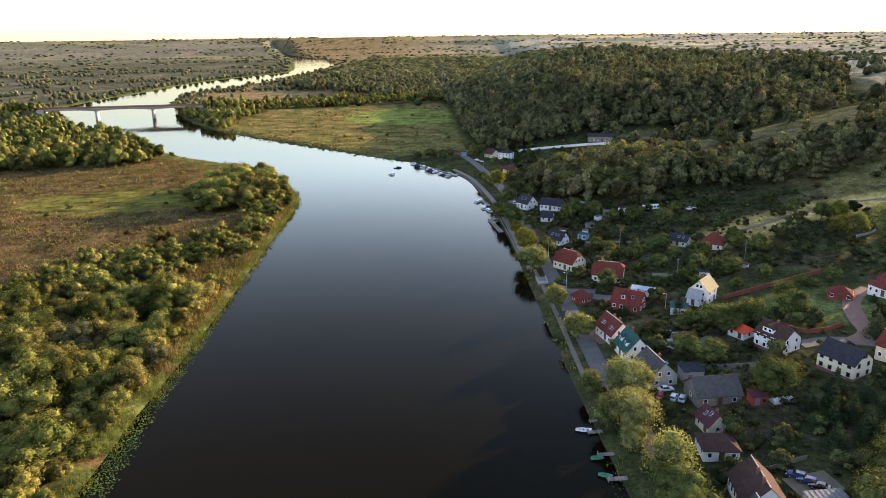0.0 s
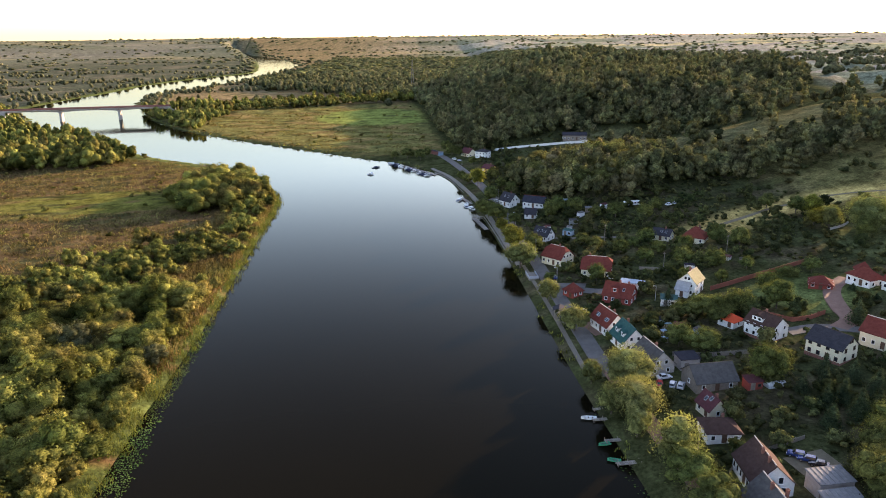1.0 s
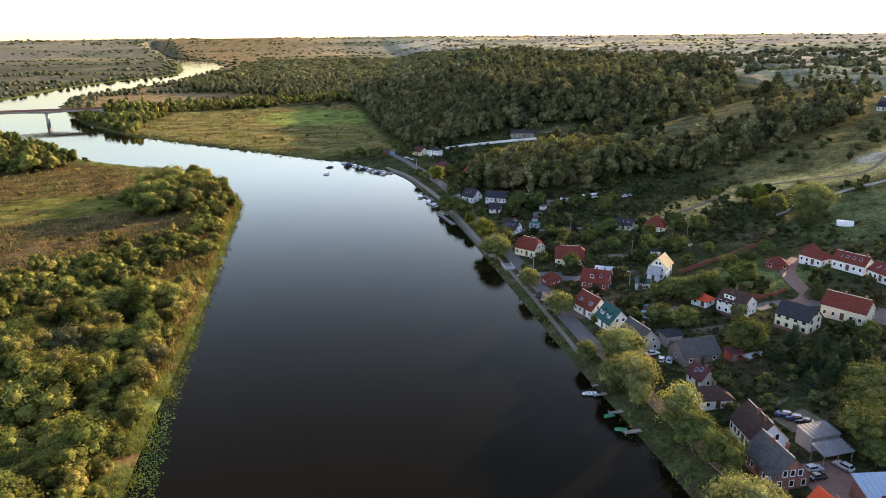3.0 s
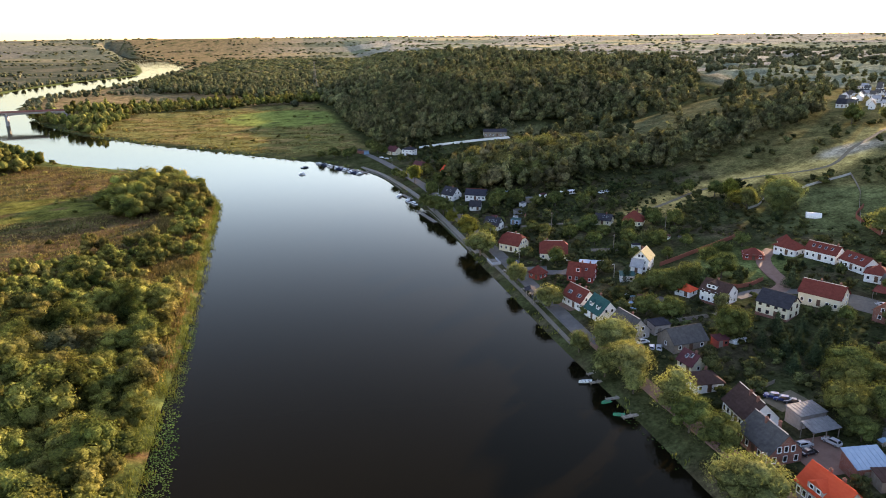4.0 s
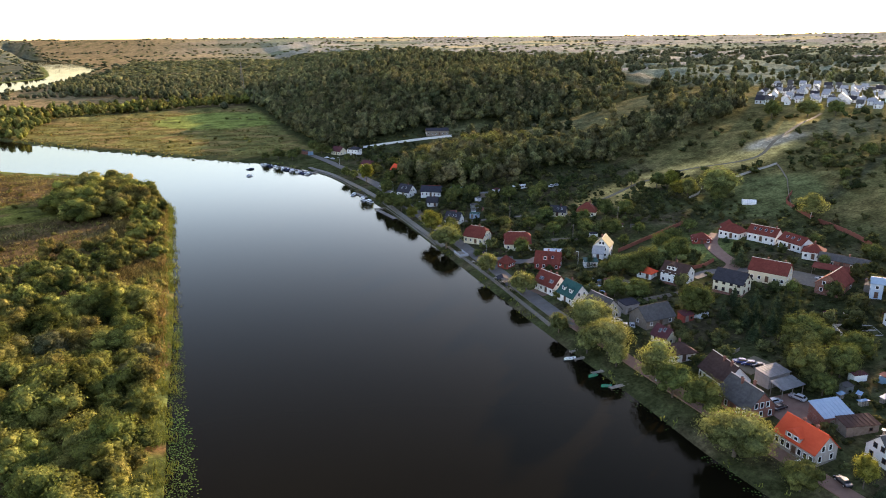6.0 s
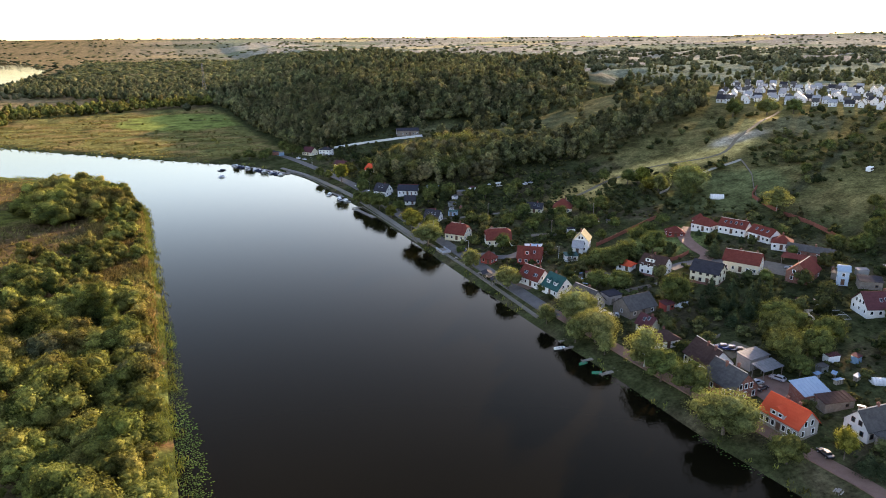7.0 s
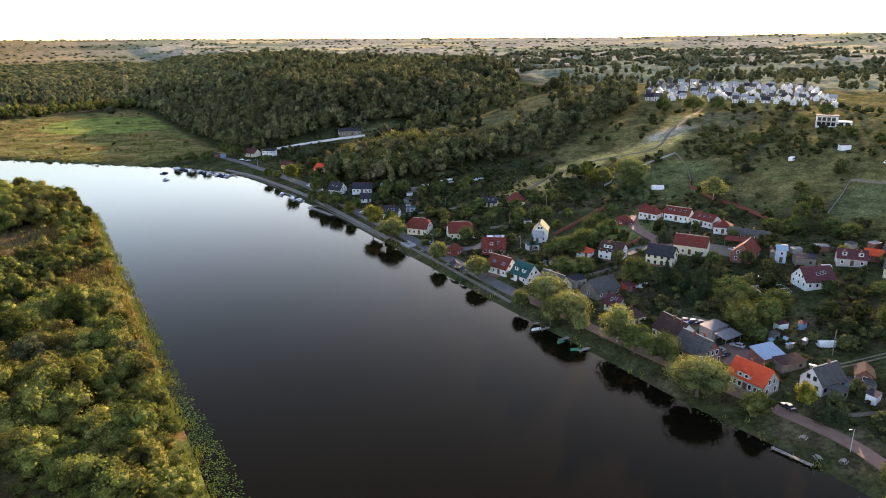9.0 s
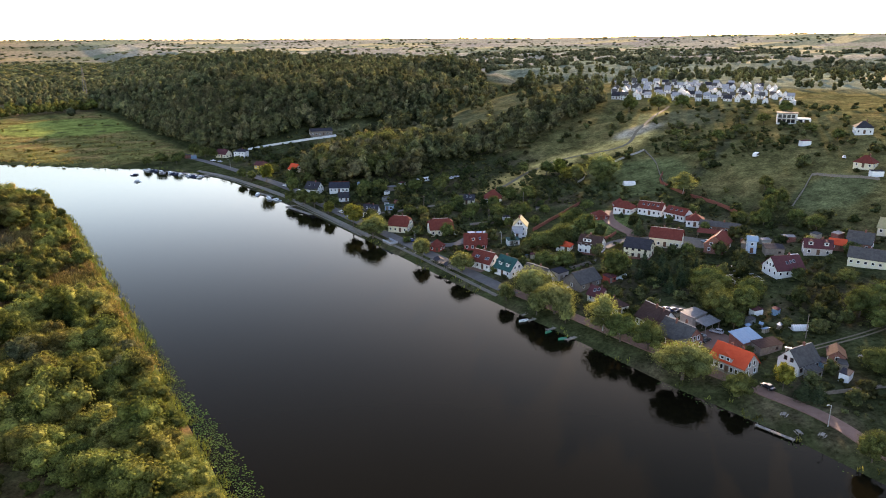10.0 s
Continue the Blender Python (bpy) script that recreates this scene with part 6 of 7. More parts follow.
jetty("jetty", 6.0, 497, 20, 12, 1.6, "plank gangway at the marina")
jetty("jetty", 42.3, 66, 100, 10, 1.0, "low timber bank edging")

# ---- lamps, poles and small things ----


def street_lamp(x, y, h, rot, label="tall grey street lamp beside the road"):
    top = tagged(new("street_lamp"), label, "street lamp", group="street lamps")
    top.matrix_basis = pose(x, y, float(ground_at(x, y)[0]), 0, 0, rot)
    bm = bmesh.new()
    limb(bm, (0, 0, -0.5), (0, 0, h), 0.11, 0.06, 8)
    part("pole", bm, CONCRETE, top)
    bm = bmesh.new()
    limb(bm, (0, 0, h - 0.1), (0.9, 0, h + 0.15), 0.04, 0.035, 6)
    part("arm", bm, STEEL, top)
    bm = bmesh.new()
    box(bm, 0.75, -0.11, h + 0.08, 1.35, 0.11, h + 0.2, 0.04)
    part("lamp_head", bm, FRAME_WHITE, top)


street_lamp(75.3, 229.0, 5.6, 200)
street_lamp(53.5, 59.0, 6.0, 160)
for x, y in ((52.5, 104), (49.5, 128), (47.2, 172), (46.2, 214), (45.5, 258), (44.2, 298), (42.2, 346), (39.6, 396), (34.5, 455), (27, 505)):
    street_lamp(x + 0.4, y, 6.0, 180)


def power_pole(x, y, h):
    top = tagged(new("power_pole"), "weathered timber power pole with a crossbar", "pole", group="power poles")
    top.matrix_basis = pose(x, y, float(ground_at(x, y)[0]), 0, 0, 30)
    bm = bmesh.new()
    limb(bm, (0, 0, -0.5), (0, 0, h), 0.14, 0.10, 7)
    part("pole", bm, TIMBER, top)
    bm = bmesh.new()
    box(bm, -0.8, -0.06, h - 0.6, 0.8, 0.06, h - 0.48)
    part("crossbar", bm, TIMBER, top)


for x, y in ((53.7, 136), (88, 257), (77, 303), (118, 268), (92, 90), (121, 84)):
    power_pole(x, y, 8.0)


def tunnel(x, y, rot, L, R, mat, label, name="polytunnel", category="greenhouse"):
    """A round-backed tunnel on hoops."""
    top = tagged(new(name), label, category)
    top.matrix_basis = pose(x, y, float(ground_at(x, y)[0]), 0, 0, rot)
    bm = bmesh.new()
    n, k = 10, 8
    rows = [[bm.verts.new((-L / 2 + L * j / k, -R * math.cos(math.pi * i / n), R * 1.05 * math.sin(math.pi * i / n) - 0.1)) for i in range(n + 1)] for j in range(k + 1)]
    for a, b in zip(rows[:-1], rows[1:]):
        for i in range(n):
            bm.faces.new((a[i], b[i], b[i + 1], a[i + 1]))
    bm.faces.new(rows[0])
    bm.faces.new(rows[-1][::-1])
    part("cover", bm, mat, top)
    for j in range(k + 1):
        bm = bmesh.new()
        for i in range(n):
            p = [(-L / 2 + L * j / k, -(R + 0.02) * math.cos(math.pi * q / n), (R * 1.05 + 0.02) * math.sin(math.pi * q / n) - 0.1) for q in (i, i + 1)]
            limb(bm, p[0], p[1], 0.05, 0.05, 5)
        part("hoop", bm, STEEL, top)


FOIL = surface("milky_foil", (0.5, 0.51, 0.5), (0.66, 0.67, 0.66), 0.8, 0.35)
tunnel(96.5, 94.5, -30, 6.5, 1.5, FOIL, "small white polytunnel in the garden")
tunnel(85.5, 163.0, 10, 5.5, 1.3, FOIL, "grey foil greenhouse by the barn")
tunnel(186, 258, -35, 6.5, 2.2, WALL_WHITE, "white arched party tent on the lawn", "party_tent", "tent")
tunnel(150, 133, -20, 4, 1.5, FOIL, "white garden tunnel among the bushes")

# swimming pool
POOL_WALL = surface("pale_blue_pool_wall", (0.25, 0.33, 0.42), (0.36, 0.45, 0.55), 0.5, 0.5)
POOL_WATER, _n, _l, _b = material("pool_water", 0.05, 0.0, 0.5)
_b.inputs["Base Color"].default_value = (0.02, 0.05, 0.07, 1)


def pool(x, y, r):
    top = tagged(new("pool"), "round pale blue above-ground swimming pool", "pool")
    top.matrix_basis = pose(x, y, float(ground_at(x, y)[0]), 0, 0, 0)
    bm = bmesh.new()
    n = 24
    rings = [[bm.verts.new((q * math.cos(6.2832 * i / n), q * math.sin(6.2832 * i / n), z)) for i in range(n)] for q, z in ((r, -0.5), (r, 1.0), (r - 0.2, 1.0), (r - 0.2, -0.5))]
    for a, b in zip(rings[:-1], rings[1:]):
        for i in range(n):
            bm.faces.new((a[i], a[(i + 1) % n], b[(i + 1) % n], b[i]))
    part("wall", bm, POOL_WALL, top)
    bm = bmesh.new()
    limb(bm, (0, 0, 0.7), (0, 0, 0.8), r - 0.2, r - 0.2, n)
    part("water_surface", bm, POOL_WATER, top)


pool(80.6, 193.3, 1.9)

CANVAS = surface("grey_canvas", (0.22, 0.23, 0.26), (0.36, 0.37, 0.40), 1.0, 0.85)


def caravan(x, y, rot):
    top = tagged(new("caravan"), "white caravan parked below the woods", "caravan", group="caravans")
    top.matrix_basis = pose(x, y, float(ground_at(x, y)[0]), 0, 0, rot)
    bm = bmesh.new()
    box(bm, -2.6, -1.1, 0.5, 2.6, 1.1, 2.7, 0.25)
    part("body", bm, HULL_WHITE, top)
    for px in (-1.5, 0.2, 1.6):
        window(top, px, -1.1, 1.5, 0, 0.8, 0.6, FRAME_BROWN)
    for s in (-1, 1):
        bm = bmesh.new()
        limb(bm, (0, s * 0.8, 0.35), (0, s * 1.05, 0.35), 0.35, 0.35, 12)
        part("wheel", bm, TYRE, top)


caravan(102.0, 351.0, 30)
caravan(106.5, 350.0, 10)
caravan(251, 225, 20)


def picnic_shelter(x, y, rot, w=3.2):
    """An open shelter with a pitched roof over a table and two benches."""
    top = tagged(new("picnic_shelter"), "small open picnic shelter with a dark pitched roof", "shelter")
    top.matrix_basis = pose(x, y, float(ground_at(x, y)[0]), 0, 0, rot)
    for sx in (-1, 1):
        for sy in (-1, 1):
            bm = bmesh.new()
            box(bm, sx * w / 2 - 0.08, sy * w / 2 - 0.08, -0.5, sx * w / 2 + 0.08, sy * w / 2 + 0.08, 2.3)
            part("post", bm, TIMBER, top)
    bm = bmesh.new()
    for s in (-1, 1):
        slab(bm, [(-w * 0.7, s * w * 0.7, 2.2), (w * 0.7, s * w * 0.7, 2.2), (w * 0.7, 0, 3.2), (-w * 0.7, 0, 3.2)], 0.1)
    part("roof", bm, ROOF_DARK, top)
    table(top, 0, 0, 0)


def table(top, x, y, turn):
    bm = bmesh.new()
    box(bm, x - 0.9, y - 0.4, 0.7, x + 0.9, y + 0.4, 0.76)
    part("tabletop", bm, DECKING, top)
    for s in (-1, 1):
        bm = bmesh.new()
        box(bm, x - 0.9, y + s * 0.75 - 0.14, 0.42, x + 0.9, y + s * 0.75 + 0.14, 0.47)
        part("bench", bm, DECKING, top)
        for q in (-0.7, 0.7):
            bm = bmesh.new()
            box(bm, x + q - 0.05, y + s * 0.35 - 0.05, -0.3, x + q + 0.05, y + s * 0.35 + 0.05, 0.7)
            part("leg", bm, TIMBER, top)


def picnic_table(x, y, rot):
    top = tagged(new("picnic_table"), "weathered wooden picnic table on the grass", "table", group="picnic tables")
    top.matrix_basis = pose(x, y, float(ground_at(x, y)[0]), 0, 0, rot)
    table(top, 0, 0, 0)


picnic_shelter(40.3, 226.5, 75)
picnic_shelter(40.0, 218.5, 75, 2.6)
for x, y, r in ((49.6, 68.5, 20), (48.8, 57.5, 15), (46.0, 62.0, 60), (39.0, 245, 80), (39.5, 232, 80), (38.6, 255, 85), (45.5, 105, 40), (93.0, 73.0, 15), (36, 478, 30)):
    picnic_table(x, y, r)

# open-air stage by the road
stage = tagged(new("stage"), "grey timber riverside terrace with low walls", "terrace")
stage.matrix_basis = pose(37.8, 268, float(ground_at(37.8, 268)[0]), 0, 0, 92)
bm = bmesh.new()
box(bm, -4, -2, -0.8, 4, 2, 0.5, 0.04)
part("platform", bm, DECKING, stage)
for s in (-1, 1):
    bm = bmesh.new()
    box(bm, -4, s * 1.9 - 0.06, 0.5, 4, s * 1.9 + 0.06, 1.3)
    part("parapet", bm, CANVAS, stage)
bm = bmesh.new()
box(bm, -4.0, -1.84, 0.5, -3.88, 1.84, 1.6)
part("back_panel", bm, CANVAS, stage)

# sheds, wood piles and garden stores
CLUTTER = [surface("faded_tarpaulin", (0.10, 0.18, 0.26), (0.2, 0.3, 0.4), 0.7, 0.6), TIMBER, surface("pale_crate_wood", (0.3, 0.25, 0.18), (0.45, 0.38, 0.28), 0.5, 0.9), HULL_WHITE, WALL_BRICK, STEEL]
crng = random.Random(12)


def wood_pile(x, y, rot, n=5):
    top = tagged(new("wood_pile"), "stack of split firewood under a cover", "wood pile", group="wood piles")
    top.matrix_basis = pose(x, y, float(ground_at(x, y)[0]), 0, 0, rot)
    for r in range(4):
        for i in range(n):
            bm = bmesh.new()
            limb(bm, (i * 0.42 - n * 0.21 + 0.1 * (r % 2), -0.5, 0.2 + r * 0.34), (i * 0.42 - n * 0.21 + 0.1 * (r % 2), 0.5, 0.2 + r * 0.34), 0.19, 0.18, 7)
            part("log", bm, CLUTTER[2] if i % 2 else TIMBER, top)
    bm = bmesh.new()
    slab(bm, [(-n * 0.25, -0.7, 1.5), (n * 0.25, -0.7, 1.5), (n * 0.25, 0.7, 1.68), (-n * 0.25, 0.7, 1.68)], 0.05)
    part("cover", bm, CLUTTER[0], top)


def store_box(x, y, rot, L, W, h, mat, label="small garden store among the beds", name="garden_store"):
    top = tagged(new(name), label, "store box", group="garden stores")
    top.matrix_basis = pose(x, y, float(ground_at(x, y)[0]), 0, 0, rot)
    bm = bmesh.new()
    box(bm, -L / 2, -W / 2, -0.4, L / 2, W / 2, h, 0.04)
    part("body", bm, mat, top)
    bm = bmesh.new()
    slab(bm, [(-L / 2 - 0.15, -W / 2 - 0.15, h + 0.08), (L / 2 + 0.15, -W / 2 - 0.15, h + 0.08), (L / 2 + 0.15, W / 2 + 0.15, h + 0.35), (-L / 2 - 0.15, W / 2 + 0.15, h + 0.35)], 0.08)
    part("lid", bm, crng.choice([ROOF_GREY, ROOF_DARK, ROOF_TIN, ROOF_MAROON]), top)


for x, y in ((66, 205), (68.5, 201), (71, 206), (64.5, 199), (67, 196), (73, 200), (86, 100), (88, 103), (84, 105), (92, 99), (80, 88), (62.5, 186.5)):
    wood_pile(x, y, crng.uniform(0, 180), crng.randint(4, 7))
for x, y, L, W, h, c in ((70, 209, 3, 2, 2, 3), (74, 204, 2.4, 2, 1.8, 2), (79, 199, 3.2, 2.4, 1.6, 0), (78, 69, 4, 2.6, 2.2, 3), (80, 77, 3.5, 2.2, 1.8, 0), (83, 73, 4, 2.4, 1.9, 1), (88, 107, 3, 2, 1.8, 5), (95, 110, 4, 2.4, 2, 3),
                         (100, 106, 2.5, 2, 2, 0), (56, 330, 3, 2, 2, 3), (70, 335, 4, 2.5, 2, 5), (76, 345, 4, 2, 2, 3), (82, 350, 5, 2.5, 2.2, 1), (90, 352, 4, 2.5, 2.2, 3), (73, 327, 3, 2, 2, 4), (66, 326, 2.5, 2, 1.6, 3),
                         (98, 256, 3.5, 2, 2, 3), (115, 262, 4, 2.5, 1.4, 3), (120, 258, 2, 1.5, 1.2, 1), (281, 215, 6, 3, 2.6, 3), (252, 158, 6, 3, 2.6, 3), (146, 152, 4, 3, 2.2, 1), (150, 156, 3, 2, 2, 4), (156, 150, 4, 2.5, 2.2, 5),
                         (166, 146, 5, 3, 2.4, 4), (176, 140, 4, 3, 2.2, 2), (182, 134, 5, 3, 2.4, 4), (125, 140, 4, 2.4, 1.2, 5), (120, 144, 3, 2, 1.5, 2), (12, 572, 5, 3, 2.6, 4), (15, 566, 4, 3, 2.6, 0), (9, 577, 5, 3, 2.8, 4)):
    store_box(x, y, crng.uniform(-40, 40), L, W, h, CLUTTER[c])

# ruined foundation among the bushes
ruin = tagged(new("foundation"), "bare concrete foundation walls of an unbuilt house", "foundation")
ruin.matrix_basis = pose(119, 132, float(ground_at(119, 132)[0]), 0, 0, -25)
for x0, y0, x1, y1 in ((-6, -4, 6, -3.7), (-6, 3.7, 6, 4), (-6, -3.7, -5.7, 3.7), (5.7, -3.7, 6, 3.7), (-1.5, -3.7, -1.2, 3.7), (-1.2, 0, 5.7, 0.3), (2.3, -3.7, 2.6, 0)):
    bm = bmesh.new()
    box(bm, x0, y0, -0.6, x1, y1, 0.6)
    part("wall", bm, CONCRETE, ruin)

# ---- the new estate on the plateau ----
erng = np.random.RandomState(6)
estate = [house(0, 0, 0, 11, 9, 5.0, 8.6, roof=ROOF_PALE, wall=WALL_WHITE, label="new white estate house with a grey roof", rows=(2, 1), axes=(2, 1), chimneys=(), frame_mat=FRAME_BROWN),
          house(0, 0, 0, 9, 8, 5.4, 9.2, roof=ROOF_GREY, wall=WALL_WHITE, label="new white estate house with a grey gable", rows=(2, 1), axes=(2, 1), chimneys=(), frame_mat=FRAME_BROWN),
          house(0, 0, 0, 13, 9, 3.6, 7.6, roof=ROOF_DARK, wall=WALL_WHITE, label="low white estate house with a dark roof", rows=(1, 1), axes=(3, 1), chimneys=(), frame_mat=FRAME_BROWN, dormers=((0.0, -1, 3.0, 2.0),))]
del HOUSES[-3:]
used = [False] * 3
for row in range(8):
    for i in range(15):
        t = i / 14
        x = 326 + 62 * t + row * 13.5 + erng.uniform(-2.5, 2.5)
        y = 414 - 122 * t + row * 13.5 + erng.uniform(-2.5, 2.5)
        if row == 0 and i in (3, 4):
            continue
        k = erng.choice(3, p=(0.42, 0.36, 0.22))
        m = pose(x, y, float(ground_at(x, y)[0]), 0, 0, 33 + 90 * erng.randint(2) + erng.uniform(-6, 6)) @ Matrix.Diagonal((0.74, 0.74, erng.uniform(0.72, 0.86), 1))
        if used[k]:
            ob = copy_thing(estate[k], m)
        else:
            ob, used[k] = estate[k], True
            ob.matrix_basis = m
        tagged(ob, group="white estate houses")
        HOUSES.append((x, y, 8))
iso = copy_thing(estate[2], pose(329, 449, float(ground_at(329, 449)[0]), 0, 0, -35))
HOUSES.append((329, 449, 9))

villa = tagged(new("villa"), "modern white flat-roofed villa with large windows", "house")
villa.matrix_basis = pose(321, 253, float(ground_at(321, 253)[0]), 0, 0, -55)
HOUSES.append((321, 253, 12))
bm = bmesh.new()
box(bm, -7, -4.5, -2, 5, 4.5, 6.2, 0.05)
part("wall", bm, WALL_WHITE, villa)
bm = bmesh.new()
box(bm, 5.0, -3.5, -2, 13, 4, 3.2, 0.05)
part("side_wing", bm, WALL_WHITE, villa)
bm = bmesh.new()
box(bm, -7.4, -4.9, 6.2, 5.4, 4.9, 6.6)
part("roof", bm, ROOF_GREY, villa)
bm = bmesh.new()
box(bm, -7.2, -6.2, 2.9, 5.2, -4.5, 3.15)
part("balcony", bm, CONCRETE, villa)
for px in (-5.2, -2.6, 0.0, 2.6):
    window(villa, px, -4.5, 0.4, 0, 1.9, 2.1, FRAME_BROWN)
    window(villa, px, -4.5, 3.5, 0, 1.9, 2.0, FRAME_BROWN)
for px in (7.0, 10.5):
    window(villa, px, -3.5, 0.6, 0, 2.2, 1.9, FRAME_BROWN)

# ---- single trees of the village ----
trng = np.random.RandomState(15)
KINDS = {
    'W': [tree(trng, "willow", round_lobes(trng, 8, 2.0, 14, 17, 0.72), 5600, 0.31, LEAF_WILLOW, BARK, 0.45, 4.0, 0.45, "broad sunlit willow on the river bank") for _ in range(2)],
    'B': [tree(trng, "broadleaf_tree", round_lobes(trng, 6, 1.2, 10, 12, 0.7), 3000, 0.31, LEAF_BROAD, BARK, 0.26, 2.4, 0.0, "rounded green broadleaf tree in a garden") for _ in range(4)],
    'Y': [tree(trng, "turning_tree", round_lobes(trng, 5, 1.8, 10, 11, 0.66), 2400, 0.33, LEAF_YELLOW, BARK, 0.22, 3.0, 0.0, "yellow-green tree turning to autumn") for _ in range(2)],
    'R': [tree(trng, "birch", tower_lobes(trng, 5, 3.0, 12, 6), 1900, 0.36, LEAF_WILLOW, BIRCH_BARK, 0.2, 5.0, 0.5, "airy birch with a pale trunk")],
    'C': [tree(trng, "conifer", cone_lobes(trng, 4, 0.8, 10.5, 9), 1600, 0.38, NEEDLE, BARK, 0.2, 3.0, 0.3, "dark pointed conifer in a garden") for _ in range(2)],
    'S': [tree(trng, "large_shrub", round_lobes(trng, 5, 0.0, 5, 8, 0.7), 1700, 0.44, LEAF_BROAD, BARK, 0.12, 0.8, 0.0, "wide dense garden shrub", "shrub")],
}
SIZE = {'W': (8, 14), 'B': (6, 10), 'Y': (5, 10), 'R': (5, 12), 'C': (4, 10.5), 'S': (5, 5)}
TREE_SPOTS = (
    "Y 32 434 13 6;B 35 393 10 5.5;B 34 355 10 7;B 31 365 10 6;Y 34 334 8 4.5;Y 35 304 10 6;W 35 281 11 8;B 44 301 8 5;W 39 239 9 4.5;B 60 252 8 5;W 42 211 11 6;W 39 176 11 6.5;W 48 171 14 9;W 40 159 14 8;"
    "W 45 155 14 8.5;W 43 147 12 7;R 48 134 12 6;Y 50 137 8 3.5;B 47 125 10 6;B 49 115 10 6.5;W 44 97 14 10;B 48 81 9 6.5;Y 60 76 6.5 3;C 60 70 6 3;C 62 67 6 3;B 48 45 8 5;B 89 66 7 6;B 110 211 10 6.5;"
    "S 117 231 5 5;B 70 192 9 6.5;B 84 165 11 8;C 78 224 9 3.5;C 87 224 7 2.5;B 78 212 6 4;C 127 194 11 5;B 83 116 10 7;B 88 121 10 7;B 92 113 10 7;B 99 133 9 8;B 93 128 9 7;B 104 119 10 7;B 118 88 10 8;"
    "B 126 86 10 8;B 114 77 9 7;B 81 108 8 5;W 171 286 16 10;W 182 276 19 12;Y 165 288 11 6;B 176 268 11 7;R 190 223 11 6;C 97 151 10 4;C 96 143 12 4.5;C 102 145 10 4;C 96 158 9 4;C 105 160 9 4;C 88 141 9 4;C 106 152 11 4.5;C 112 155 10 4;"
    "C 100 165 9 4;B 76 186 8 5;C 92 150 9 4;C 109 147 10 4;C 90 158 8 3.5;B 93 294 7 5;B 93 278 7 5;C 80 307 9 2.5;C 83 298 8 2.5;B 103 274 8 5;B 121 285 8 5;B 126 274 9 5;B 57 321 5 3;B 60 346 10 5;"
    "C 121 294 8 3;S 92 211 6 6;S 98 212 7 6;B 86 213 7 6;B 88 205 6 5;B 118 322 6 4;B 163 326 8 5;B 170 312 9 5;Y 172 302 9 5;B 176 168 7 5;B 189 158 8 6;B 189 172 10 5;W 167 137 6 5;B 122 162 6 3;B 173 176 6 5;"
    "B 141 106 6 5;B 200 173 9 4;B 24 465 7 4;B 27 452 7 4;B 42 345 8 5;B 28 378 8 5;B -12 556 9 6;B -2 548 9 5;B -22 558 8 5;B 4 560 8 5;C 70 272 6 2.5;C 56 268 6 2.5;C 47 228 5 1.6;S 52 201 3 3;S 44 262 2.5 3;"
    "B 138 240 6 4;C 140 218 5 2.5;C 142 208 5 2.5;C 147 200 6 2.5;S 136 231 2.5 3;S 128 238 3.5 5;B 152 178 5 3;B 165 196 6 4;B 118 250 5 4;B 108 256 7 5;B 98 264 7 5;B 92 246 6 4;B 104 240 5 3.5;"
    "B 85 270 6 4;B 78 282 7 4;B 86 290 6 4;B 70 292 6 4;B 66 300 6 4;B 74 350 9 6;B 82 340 8 5;B 66 355 9 6;B 92 338 8 5;B 104 330 8 5;B 112 338 9 5;B 48 400 8 5;B 55 412 9 5;B 60 395 9 6;B 45 425 8 5;B 62 430 8 5;"
    "B 44 458 7 5;B 58 466 8 5;B 36 515 8 5;B 28 556 8 5;B 24 566 9 5;B 20 585 10 6;W 315 356 15 9;B 324 342 13 8;B 300 372 13 8;B 309 262 7 5;B 340 268 8 6;B 306 228 7 6;B 179 167 8 5;B 214 192 7 4;B 266 263 7 5;B 205 182 7 5;B 232 246 6 4;B 286 262 6 5;B 262 292 6 5;B 246 270 7 5;B 298 206 7 5;B 186 146 7 5")
spots = []
seen_kind = {}
for k, x, y, h, r in (q.split() for q in TREE_SPOTS.split(";")):
    x, y, h, r = float(x), float(y), float(h), float(r)
    if k == 'C' and h >= 8:
        h, r = h * 1.4, r * 0.92
    spots.append((x, y, r))
    i = seen_kind.get(k, 0)
    seen_kind[k] = i + 1
    r0, h0 = SIZE[k]
    m = pose(x, y, float(ground_at(x, y)[0]), 0, 0, trng.uniform(0, 360)) @ Matrix.Diagonal((r / r0, r / r0, h / h0, 1))
    ob = KINDS[k][i % len(KINDS[k])]
    if i < len(KINDS[k]):
        ob.matrix_basis = m
    else:
        ob = copy_thing(ob, m)
    tagged(ob, group="village trees")


def free_ground(x, y, margin=1.0):
    """One where no house, road or path lies, else nought."""
    ok = np.ones(np.shape(x))
    for hx, hy, hr_ in HOUSES:
        ok[np.hypot(x - hx, y - hy) < hr_ * 0.85 + margin] = 0
    for line, half in ROADS:
        ok[line_distance(x, y, line[::4] if len(line) > 8 else line) < half + margin + 0.6] = 0
    return ok


